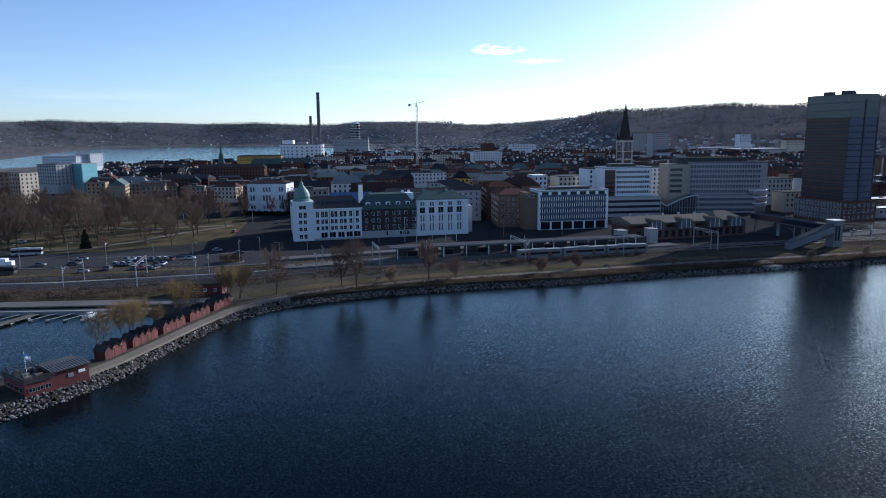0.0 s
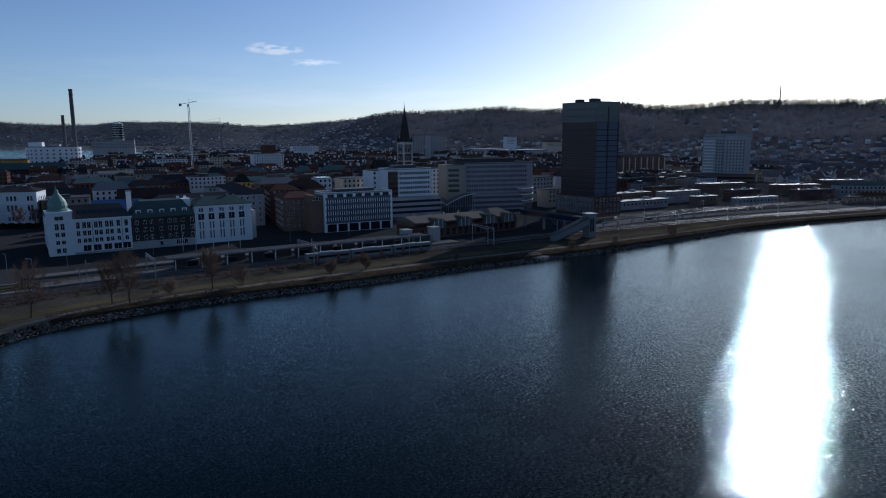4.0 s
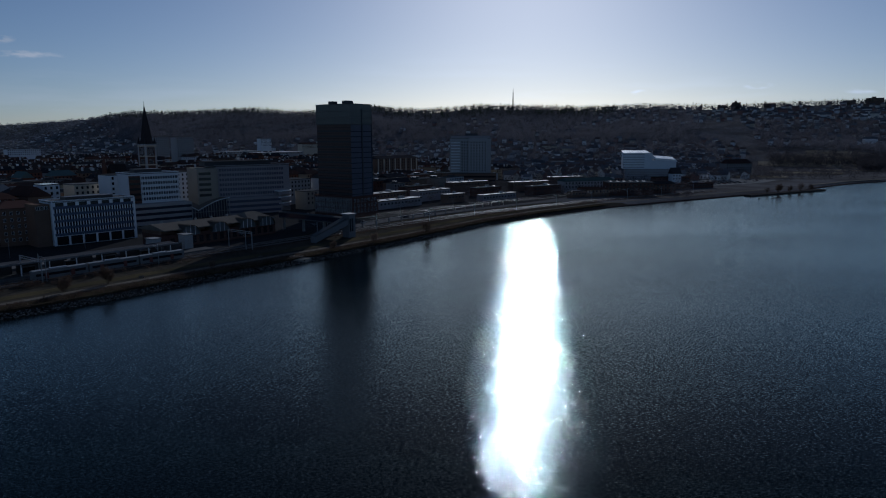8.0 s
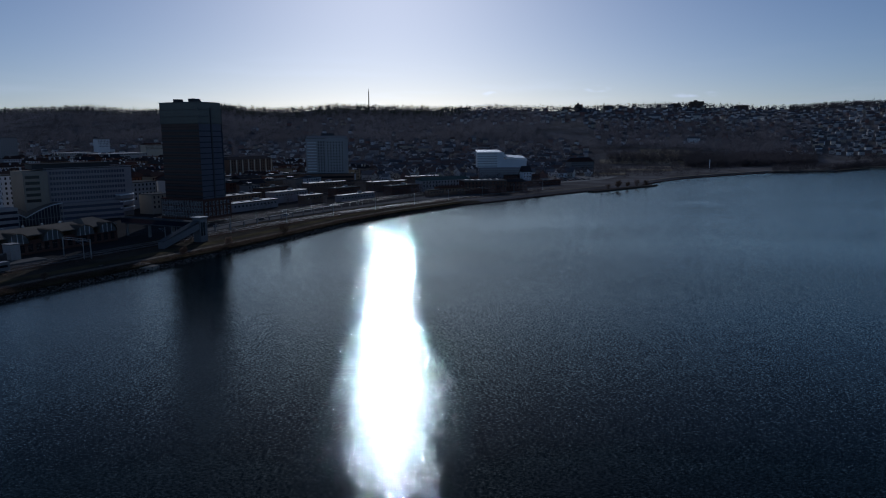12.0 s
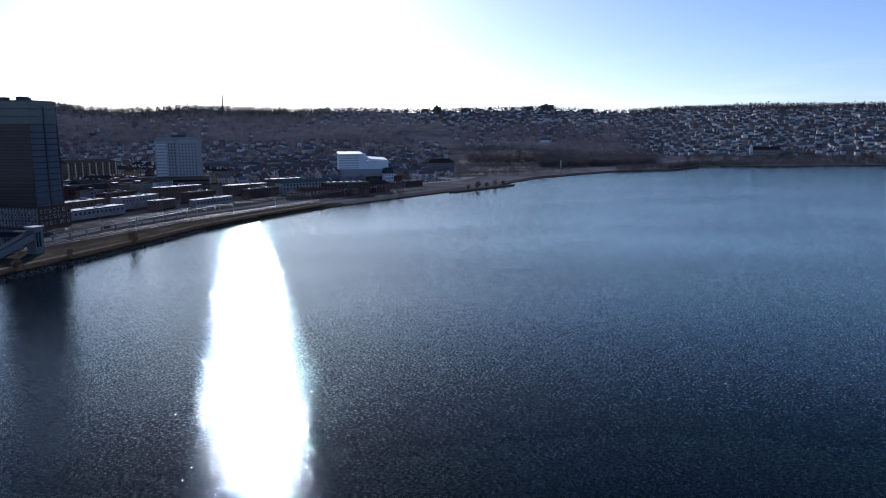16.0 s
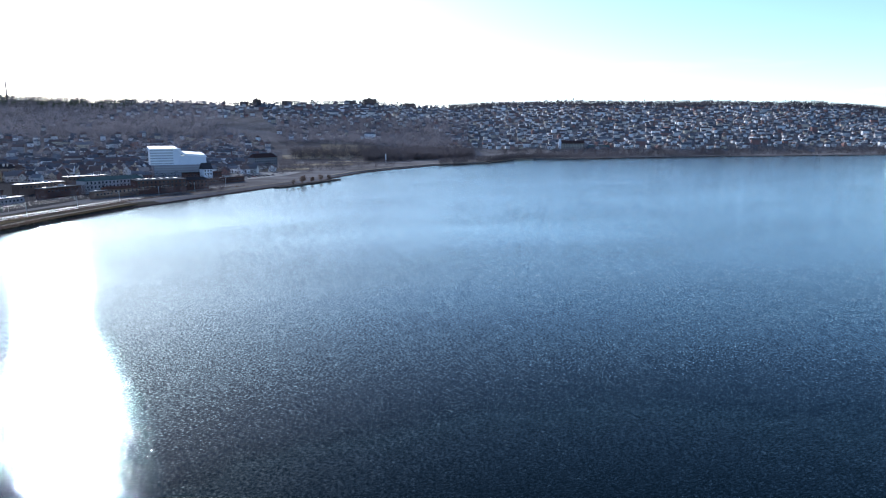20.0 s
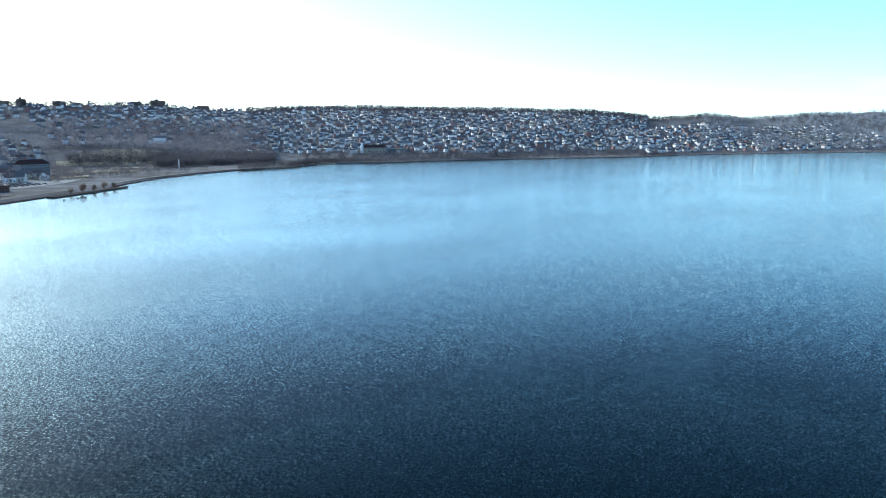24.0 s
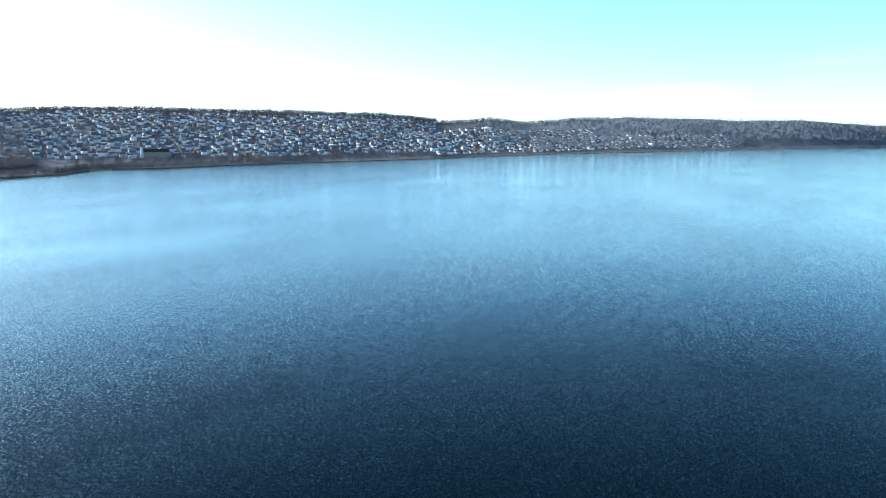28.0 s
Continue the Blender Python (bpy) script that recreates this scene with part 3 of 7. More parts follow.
def strip(name, line, width, z, mat, label, category, drop=0.3, kind="structure"):
    """A slab along a line on the ground, with thickness and end faces."""
    bm = bmesh.new()
    pts = [Vector((*p, 0)) for p in line]
    rows = []
    for i, p in enumerate(pts):
        d = (pts[min(i + 1, len(pts) - 1)] - pts[max(i - 1, 0)]).normalized()
        s = Vector((-d.y, d.x, 0)) * width / 2
        rows.append([bm.verts.new((q.x, q.y, h)) for q, h in ((p + s, z), (p - s, z), (p - s, z - drop), (p + s, z - drop))])
    for a, b in zip(rows, rows[1:]):
        for k in range(4):
            bm.faces.new((a[k], b[k], b[(k + 1) % 4], a[(k + 1) % 4]))
    bm.faces.new(rows[0][::-1])
    bm.faces.new(rows[-1])
    bmesh.ops.recalc_face_normals(bm, faces=bm.faces)
    return tagged(new(name, mesh_of(bm, name, mat)), label, category, kind=kind)


def slab(name, outline, z, mat, label, category, drop=0.3):
    return tagged(new(name, mesh_of(prism(bmesh.new(), outline, z - drop, z), name, mat)), label, category, kind="structure")


def offset_line(line, off):
    out = []
    for i, p in enumerate(line):
        a, b = Vector(line[max(i - 1, 0)]), Vector(line[min(i + 1, len(line) - 1)])
        d = (b - a).normalized()
        out.append((p[0] - d.y * off, p[1] + d.x * off))
    return out


# the flat of the town: paving, lawns, roads, tracks
slab("pavement", [(-420, 262), (-150, 262), (40, 290), (110, 305), (200, 335), (420, 380), (620, 420), (640, 700), (300, 1000), (-100, 1100), (-480, 1000)], 2.06, M_TOWN, "grey asphalt and paving of the town streets", "pavement")
slab("lawn", [(-230, 297), (-156, 300), (-127, 315), (-106, 337), (-118, 420), (-330, 470), (-380, 330)], 2.14, M_LAWN, "brown winter lawn of the town park", "lawn")
for k, line in enumerate(([(-230, 300), (-190, 303), (-161.5, 310), (-147, 338), (-136, 364), (-119.6, 388)], [(-330, 345), (-250, 355), (-220, 365), (-195, 386), (-164, 376), (-120, 391)], [(-300, 380), (-230, 395), (-150, 420)])):
    strip("path_park", line, 4.0, 2.2 + 0.02 * k, M_PATH, "pale gravel path through the park", "path")
slab("road_park", [(-420, 262), (-60, 266), (-60, 300), (-110, 300), (-240, 292), (-420, 290)], 2.12, M_ASPHALT, "grey asphalt car park and street", "car park")
strip("gravel_path_shore", [(-77.5, 141), (-74.2, 150), (-70.8, 163), (-67.3, 178), (-62.5, 195), (-56, 205.5), (-46, 215.5), (-30, 226), (-12, 232), (12, 240), (46, 249), (95, 263), (140, 273), (180, 283), (220, 294), (270, 311), (322, 322), (400, 329), (483, 324), (574, 318), (650, 312)], 3.0, 2.12, M_PATH, "pale gravel shore path", "path", 0.6)
strip("bank_shore", offset_line(SHORE[8:20], 6.2), 6.6, 2.03, M_BANK, "dark brown overgrown bank between the stones and the path", "bank", 0.5)
strip("grass_verge", [(-62, 214), (-45, 226), (-12, 241), (46, 258), (95, 271), (180, 292), (270, 320), (322, 331)], 6.0, 2.06, M_LAWN, "strip of pale winter grass by the path", "grass")
strip("rail_bed", [(-420, 222), (-145, 226), (-76, 241), (-39, 258), (3, 269), (50, 281), (120, 300), (193, 318), (300, 338), (420, 346), (560, 338)], 13.0, 2.16, M_BALLAST, "brown ballast of the railway", "railway")
strip("road_quay", [(-240, 202.5), (-130, 204.5), (-95, 206.2), (-80, 207), (-66, 208)], 6.5, 2.1, M_PLATFORM, "grey asphalt quay road behind the harbour", "road", 0.4)
RAILS = [(-420, 222), (-145, 226), (-76, 241), (-39, 258), (3, 269), (50, 281), (120, 300), (193, 318), (300, 338), (420, 346), (560, 338)]


for off in (-4.5, -3.0, 0.5, 2.0, 4.2, 5.7):
    strip("rail", offset_line(RAILS, off), 0.16, 2.34, M_RAIL, "steel railway rail", "rail", 0.18)
strip("road_shore", offset_line(RAILS[:3], 16), 8.0, 2.16, M_ASPHALT, "grey asphalt road beside the railway", "road")
strip("bus_road", [(190, 330), (235, 345), (300, 356), (360, 362), (450, 360)], 9.0, 2.3, M_PLATFORM, "grey asphalt road along the tracks", "road")

# the strip between harbour and street: brown bank, concrete edge, kerbs and painted lines
slab("bank", [(-420, 207), (-240, 207), (-130, 209), (-92, 211), (-84, 222), (-92, 226.5), (-145, 219), (-420, 215)], 2.08, M_BANK, "brown overgrown bank above the quay", "bank")
strip("concrete_edge", [(-260, 229), (-153, 233), (-135, 234.4), (-109, 241), (-72.5, 250.4), (-52, 259)], 1.6, 2.5, M_CONCRETE, "pale concrete kerb wall beside the tracks", "kerb wall", 0.5)
strip("verge_street", [(-260, 238), (-160, 246.5), (-132, 250.5), (-112, 256), (-76, 262), (-60, 266)], 3.5, 2.2, M_LAWN, "narrow grass verge along the street", "grass", 0.3)
for k, line in enumerate(([(-240, 259), (-160, 262), (-146, 263)], [(-146, 286), (-100, 290), (-84, 300)], [(-95, 262), (-72, 268), (-66, 276), (-70, 290)])):
    strip("kerb_stone", line, 0.5, 2.3, M_CONCRETE, "pale stone kerb at the street edge", "kerb", 0.3)
for k in range(12):
    for y in (257.5, 267.5, 277.5):
        x = -131 + k * 2.7 + (y - 257) * -0.1
        strip("parking_line", [(x, y), (x - 0.4, y + 4.6)], 0.12, 2.135, M_CONCRETE, "worn pale parking line", "road marking", 0.02)

# ---- the town's large buildings ----
def building(name, x, y, turn, w, d, h, wall, roof, label, rise=0.0, hip=0.0, over=0.4, z=2.0, category="building"):
    """Walls and a roof; its front runs along x from 0 to w, its depth goes along y."""
    ob = thing(name, x, y, z, turn, label, category)
    part("wall", box(bmesh.new(), 0, 0, 0, w, d, h), wall, ob)
    if rise:
        part("roof", gable(bmesh.new(), 0, 0, w, d, h + 0.25, rise, over, 0.25, hip), roof, ob)
    else:
        part("roof", box(bmesh.new(), -0.15, -0.15, h, w + 0.15, d + 0.15, h + 0.35), roof, ob)
        bm = bmesh.new()
        for a in ((-0.15, -0.15, w + 0.15, 0.2), (-0.15, d - 0.2, w + 0.15, d + 0.15), (-0.15, 0.2, 0.2, d - 0.2), (w - 0.2, 0.2, w + 0.15, d - 0.2)):
            box(bm, a[0], a[1], h + 0.35, a[2], a[3], h + 0.8)
        part("parapet", bm, wall, ob)
    return ob


def chimneys(ob, spots, z, mat=None):
    for x, y in spots:
        c = part("chimney", box(bmesh.new(), x - 0.6, y - 0.4, z, x + 0.6, y + 0.4, z + 2.2), mat or M_BRICK, ob)
        part("cap", box(bmesh.new(), x - 0.7, y - 0.5, z + 2.2, x + 0.7, y + 0.5, z + 2.4), M_DARK_METAL, c)


def lathe(profile, sides=16):
    bm = bmesh.new()
    rings = []
    for r, z in profile:
        rings.append([bm.verts.new((r * math.cos(2 * math.pi * i / sides), r * math.sin(2 * math.pi * i / sides), z)) for i in range(sides)])
    for a, b in zip(rings, rings[1:]):
        for i in range(sides):
            bm.faces.new((a[i], a[(i + 1) % sides], b[(i + 1) % sides], b[i]))
    bm.faces.new(rings[0][::-1])
    bm.faces.new(rings[-1])
    return bm


def moved(bm, x, y, z):
    bmesh.ops.translate(bm, verts=bm.verts, vec=(x, y, z))
    return bm


TURN = 14.5
# the white hotel with the corner dome
hotel = building("hotel", -71.3, 327, TURN, 32.5, 16, 15.5, M_WHITE_WALL, M_ROOF_DARK, "white rendered grand hotel with a green copper corner dome", 5.2, 4)
part("wing", box(bmesh.new(), 0, 16, 0, 14, 44, 15.5), M_WHITE_WALL, hotel)
wing_roof = gable(bmesh.new(), 14, 0, 44.6, 14, 15.75, 4.6, 0.4, 0.25, 3)
bmesh.ops.rotate(wing_roof, verts=wing_roof.verts, cent=(0, 0, 0), matrix=Matrix.Rotation(radians(90), 3, "Z"))
part("wing_roof", moved(wing_roof, 14, 0, 0), M_ROOF_DARK, hotel)
part("corner_tower", box(bmesh.new(), -0.5, -0.5, 0, 9.2, 9, 18.6), M_WHITE_WALL, hotel)
part("cornice", box(bmesh.new(), 9.2, -0.35, 14.9, 32.9, 0, 15.45), M_WHITE_PAINT, hotel)
part("tower_cornice", box(bmesh.new(), -0.9, -0.9, 18.6, 9.6, 9.4, 19.2), M_WHITE_PAINT, hotel)
dome = part("dome", moved(lathe([(4.6, 0), (4.5, 0.6), (3.7, 1.0), (3.9, 2.2), (3.5, 4.0), (2.5, 5.6), (1.3, 7.0), (0.9, 7.6), (0.8, 8.6), (0.3, 9.3), (0.06, 9.6), (0.05, 12.5)]), 4.4, 4.3, 19.2), M_COPPER, hotel, "green copper dome with a lantern")
part("plinth", box(bmesh.new(), 9.2, -0.15, 0, 32.5, 0, 1.0), M_GREY_WALL, hotel)
PAIRS = [11.2, 13.6, 15.4, 18.2, 20.0, 22.6, 24.4, 27.2, 30.4]
windows(hotel, 0, 0, -0.02, 11.2, 1, 0, PAIRS, 1.55, 2.9)
windows(hotel, 0, 0, -0.02, 8.0, 1, 0, PAIRS, 1.5, 2.3)
windows(hotel, 0, 0, -0.02, 4.9, 1, 0, PAIRS, 1.45, 2.0)
windows(hotel, 0, 0, -0.02, 1.2, 1, 0, [14.2, 18.2, 22.4, 26.4, 30.2], 3.2, 2.7)
for z, h in ((1.2, 2.2), (4.9, 1.8), (8.2, 2.0), (11.2, 2.8)):
    windows(hotel, 0, 0, -0.52, z, 1, 0, [3.1, 5.3], 1.6, h)
windows(hotel, 0, 0, -0.52, 15.4, 1, 0, [4.2], 3.4, 1.8)
windows(hotel, 10, 43, 0, 1.4, 4, 3.5, 9, 1.2, 1.9, side=3)
windows(hotel, 1, 8.5, -0.5, 1.4, 4, 3.5, 2, 1.2, 1.9, side=3)
for i in range(9):
    x = 12 + i * 2.1
    sk = bmesh.new()
    box(sk, -0.75, -0.06, -1.2, 0.75, 0.06, 1.2)
    bmesh.ops.rotate(sk, verts=sk.verts, cent=(0, 0, 0), matrix=Matrix.Rotation(radians(-58), 3, "X"))
    part("skylight", moved(sk, x, 3.4, 18.1), M_GLASS, hotel)
chimneys(hotel, [(16, 10), (26, 10)], 18.5)
part("downpipe", rod(bmesh.new(), (16.8, -0.12, 0), (16.8, -0.12, 15), 0.1, 0.1), M_DARK_METAL, hotel)
part("downpipe", rod(bmesh.new(), (28.6, -0.12, 0), (28.6, -0.12, 15), 0.1, 0.1), M_DARK_METAL, hotel)

# the dark brick building with dormers
dark = thing("brick_building", -39.7, 335.2, 2, TURN, "dark brick building with white dormers in a green-grey mansard roof", "building")
part("wall", box(bmesh.new(), 0, 0, 0, 27.6, 15, 14.2), M_DARK_STONE, dark)
part("stone_base", box(bmesh.new(), -0.1, -0.15, 0, 27.6, 0, 3.6), M_GREY_WALL, dark)
part("eave_board", box(bmesh.new(), -0.2, -0.5, 14.2, 27.7, 15.2, 14.6), M_ROOF_GREEN, dark)
part("roof", prism(bmesh.new(), [(-0.2, -0.4), (27.6, -0.4), (27.6, 15.2), (-0.2, 15.2)], 14.6, 21.5, 5.5), M_ROOF_GREEN, dark, "green-grey mansard roof")
for i in range(5):
    x = 3.2 + i * 5.0
    d = part("dormer", box(bmesh.new(), x - 1.1, 0.3, 15.2, x + 1.1, 3.6, 17.8), M_WHITE_PAINT, dark)
    part("dormer_roof", gable(bmesh.new(), x - 1.1, 0.3, x + 1.1, 3.6, 17.95, 0.4, 0.15, 0.12), M_ROOF_GREEN, d)
    windows(dark, 0, 0, 0.28, 15.7, 1, 0, [x], 1.5, 1.7)
COLS = [2.2, 5.6, 8.4, 12.4, 16.2, 18.8, 22.0, 26.2]
windows(dark, 0, 0, -0.02, 4.4, 3, 3.4, COLS, 1.4, 1.9)
windows(dark, 0, 0, -0.17, 1.0, 1, 0, [12.2, 19.4, 21.2, 23.0], 1.5, 2.2)
chimneys(dark, [(22, 8), (25.5, 9)], 20.5, M_WHITE_PAINT)

# the white office with slit windows
office = building("office_building", -13.0, 342.2, TURN, 27, 18, 18, M_WHITE_WALL, M_ROOF_GREEN, "white office building with tall slit windows and a low hipped roof", 3.6, 7, 0.6)
part("cornice", box(bmesh.new(), -0.2, -0.3, 17.3, 27.2, 0, 17.9), M_WHITE_PAINT, office)
SLITS = [2.2, 3.6, 7.0, 8.4, 11.8, 13.2, 16.6, 18.0, 21.4, 22.8]
windows(office, 0, 0, -0.02, 2.4, 1, 0, SLITS, 0.75, 4.0)
windows(office, 0, 0, -0.02, 7.0, 1, 0, SLITS, 0.75, 3.6)
windows(office, 0, 0, -0.02, 11.3, 1, 0, [2.9, 7.7, 12.5, 17.3, 22.1], 2.9, 3.1)
windows(office, 0, 0, -0.02, 15.0, 1, 0, [2.4, 3.5, 7.2, 8.3, 12.0, 13.1, 16.8, 17.9, 21.6, 22.7], 1.0, 2.0)
windows(office, 1, 17, 27.02, 2.4, 4, 4.2, 4, 0.9, 1.7, side=1)
part("bay", box(bmesh.new(), 27.0, 5, 0, 30.5, 17, 14), M_GREY_WALL, office)
part("penthouse", box(bmesh.new(), -4.5, 5, 18, -0.5, 10, 21.5), M_WHITE_PAINT, office)
chimneys(office, [(6, 9), (18, 9)], 20.5, M_GREY_WALL)

# the mansion on the square
plaza = building("mansion", -131, 461, -3, 26.5, 19, 19, M_WHITE_WALL, M_ROOF_DARK, "white three-storey mansion with a dark low roof", 2.4, 8, 0.7)
for z, h in ((2.0, 2.6), (7.6, 3.6), (13.6, 3.0)):
    windows(plaza, 0, 0, -0.02, z, 1, 0, [2.6, 4.4, 11.2, 13.2, 15.2, 22.0, 23.8], 1.3, h)
part("string_course", box(bmesh.new(), -0.1, -0.2, 6.4, 26.6, 0, 6.8), M_WHITE_PAINT, plaza)
part("string_course", box(bmesh.new(), -0.1, -0.2, 12.4, 26.6, 0, 12.7), M_WHITE_PAINT, plaza)
chimneys(plaza, [(5, 9), (13, 10), (21, 9)], 20.2)
windows(plaza, 1, 18, 26.52, 2.0, 3, 5.6, 5, 1.2, 2.6, side=1)

# the office block with blue bands and white posts
blue = building("office_building", 50.5, 359, 10, 38, 16, 20.3, M_WHITE_WALL, M_ROOF_FELT, "office block with dark blue bands and white posts")
bands(blue, 0.6, 37.4, 0, 4.6, 5, 3.15, 1.25, M_BLUE_PANEL, name="blue_band", proud=0.12)
bands(blue, 0.6, 37.4, 0, 5.85, 4, 3.15, 1.9, M_GLASS)
for i in range(4):
    posts(blue, 0.8, 37.2, -0.02, 5.85 + i * 3.15, 30, 0.42, 1.9, M_WHITE_PAINT, 0.14, name="post")
bands(blue, 0.6, 37.4, 0, 18.45, 1, 3, 1.6, M_GLASS)
posts(blue, 0.8, 37.2, -0.02, 18.45, 8, 1.6, 1.6, M_WHITE_PAINT, 0.14, name="panel")
bands(blue, 1.2, 37, 0, 0.3, 1, 3, 4.0, M_GLASS, name="shop_front")
posts(blue, 0.5, 37.5, 0.0, 0, 7, 0.9, 4.6, M_WHITE_PAINT, 0.3, name="column")
for x in (-0.15, 37.75):
    part("end_pier", box(bmesh.new(), x, -0.35, 0, x + 0.6, 0.0, 20.6), M_WHITE_PAINT, blue)
part("roof_box", box(bmesh.new(), 8, 5, 20.6, 30, 12, 22.2), M_DARK_METAL, blue)
part("side_block", box(bmesh.new(), -6.5, 2, 0, -0.2, 15, 19.6), M_BROWN, blue)
windows(blue, 0, 0, 1.98, 17.2, 1, 0, [-5.2, -3.4, -1.6], 1.5, 1.6)

# brown corner building along the side street
brown = building("apartment_building", 30.5, 372, 4, 19, 30, 17.5, M_BROWN, M_ROOF_TILE, "brown rendered apartment house with a tiled roof", 2.4, 6)
windows(brown, 1, 18, -0.02, 2.2, 5, 3.1, 6, 1.2, 1.6)
windows(brown, 1, 29, -0.02, 2.2, 5, 3.1, 9, 1.2, 1.6, side=3)
part("sign_board", box(bmesh.new(), 12.5, -0.5, 1.2, 17.5, -0.2, 3.6), M_WHITE_PAINT, brown)
brown2 = building("apartment_building", 26.5, 410, 2, 17, 34, 19, M_BRICK, M_ROOF_TILE, "red-brown brick apartment house at a street corner", 2.6, 6)
windows(brown2, 1, 33, -0.02, 3, 5, 3.2, 10, 1.2, 1.6, side=3)
windows(brown2, 1, 16, -0.02, 14.0, 2, 3.2, 5, 1.2, 1.6)
street = building("apartment_building", -2, 470, -82, 70, 15, 18, M_GREY_WALL, M_ROOF_DARK, "long grey apartment house along the side street", 3.5, 4)
windows(street, 1, 69, -0.02, 2.5, 5, 3.2, 20, 1.2, 1.7)
windows(street, 1, 14, 70.02, 2.5, 5, 3.2, 4, 1.2, 1.7, side=1)

# pale office with a podium
mid = building("office_building", 99, 421, 8, 30, 17, 29, M_WHITE_WALL, M_ROOF_FELT, "pale office block with ribbon windows over a grey podium")
bands(mid, 7.5, 29.5, 0, 13.6, 5, 3.05, 1.6, M_GLASS_BLUE)
for i in range(5):
    posts(mid, 8, 29, -0.02, 13.6 + i * 3.05, 15, 0.35, 1.6, M_WHITE_PAINT, 0.08)
part("stair_bay", box(bmesh.new(), 0.4, -0.6, 12, 6.8, 0, 28), M_BRICK, mid)
bands(mid, 0.6, 6.6, -0.6, 13.6, 5, 3.05, 1.3, M_GLASS)
part("podium", box(bmesh.new(), -1, -9, 0, 33, 0, 12), M_GREY_WALL, mid)
bands(mid, -0.6, 32.6, -9, 2.2, 3, 3.3, 1.5, M_GLASS_BLUE)
part("roof_box", box(bmesh.new(), 6, 5, 29.35, 22, 12, 31.6), M_DARK_METAL, mid)

# the broad grey office with terraces
big = building("office_building", 157, 439, -3, 49, 26, 31, M_OFFICE, M_ROOF_DARK, "broad grey office building with ribbon windows and a curved terrace corner")
bands(big, 1.0, 45, 0, 12.2, 6, 3.15, 1.7, M_GLASS_VIOLET)
for i in range(6):
    posts(big, 1.2, 44.8, -0.02, 12.2 + i * 3.15, 27, 0.4, 1.7, M_OFFICE, 0.1)
part("end_block", box(bmesh.new(), -13, -1.5, 0, -0.05, 22, 30.2), M_STONE_BEIGE, big, "beige end block")
bands(big, -12, -4.5, -1.5, 12.5, 5, 3.4, 1.7, M_GLASS)
part("podium", box(bmesh.new(), -1, -7, 0, 40, 0, 11), M_OFFICE, big)
bands(big, -0.6, 39.6, -7, 1.2, 3, 3.3, 1.6, M_GLASS_VIOLET)
part("roof_box", box(bmesh.new(), -6, 5, 31.3, 38, 18, 34), M_DARK_METAL, big)
part("roof_edge", box(bmesh.new(), -7, 4.2, 34, 39, 19, 34.3), M_ROOF_FELT, big)
for i in range(3):
    z = 3.6 + i * 4.0
    arc = [(38 + 13 * math.sin(k), 6 - 13 * math.cos(k)) for k in (radians(90) * j / 9 for j in range(10))] + [(51, 20), (38, 20)]
    part("terrace", prism(bmesh.new(), arc, z, z + 2.0), M_OFFICE, big)
    part("terrace_rail", prism(bmesh.new(), [(x + 0.15 * (x > 39), y - 0.15) for x, y in arc], z + 2.0, z + 2.5), M_WHITE_PANEL, big)

# the arcade with two glazed vaults
arcade = thing("arcade", 129.5, 428, 2, 6, "glazed arcade with two arched vault roofs and white ribs", "arcade")
for x0, w, rising in ((0, 11, False), (11, 21, True)):
    n = 12
    low, rise = 4.6, 6.6 if rising else 4.4
    arch = [(x0 + w * k / n, low + rise * math.sin(math.pi / 2 * (k / n if rising else 1 - k / n))) for k in range(n + 1)]
    bm = bmesh.new()
    lo, hi, lo2, hi2 = ([bm.verts.new((x, y, z + dz)) for x, z in arch] for y, dz in ((-0.4, 0), (22, 0), (-0.4, 0.45), (22, 0.45)))
    for k in range(n):
        bm.faces.new((lo2[k], lo2[k + 1], hi2[k + 1], hi2[k]))
        bm.faces.new((lo[k + 1], lo[k], hi[k], hi[k + 1]))
        bm.faces.new((lo[k], lo[k + 1], lo2[k + 1], lo2[k]))
    part("vault_roof", bm, M_HALL_ROOF, arcade, "brown sheet roof bent in a half-arch")
    bm = bmesh.new()
    bm.faces.new([bm.verts.new((x, 0.6, z)) for x, z in [(x0, 0)] + arch + [(x0 + w, 0)]][::-1])
    bmesh.ops.solidify(bm, geom=bm.faces[:], thickness=0.15)
    part("glazing", bm, M_GLASS_VIOLET, arcade)
    for k in range(0, n + 1, 1 if rising else 2):
        x, z = arch[k]
        part("rib", box(bmesh.new(), x - 0.16, 0.1, 0, x + 0.16, 0.5, z), M_STEEL, arcade)
    part("cross_rib", box(bmesh.new(), x0, 0.15, 3.4, x0 + w, 0.45, 3.7), M_STEEL, arcade)
    for k in range(n):
        part("arch_rib", rod(bmesh.new(), (arch[k][0], -0.3, arch[k][1] + 0.2), (arch[k + 1][0], -0.3, arch[k + 1][1] + 0.2), 0.36, 0.36, 5), M_WHITE_WALL, arcade, "white curved edge")

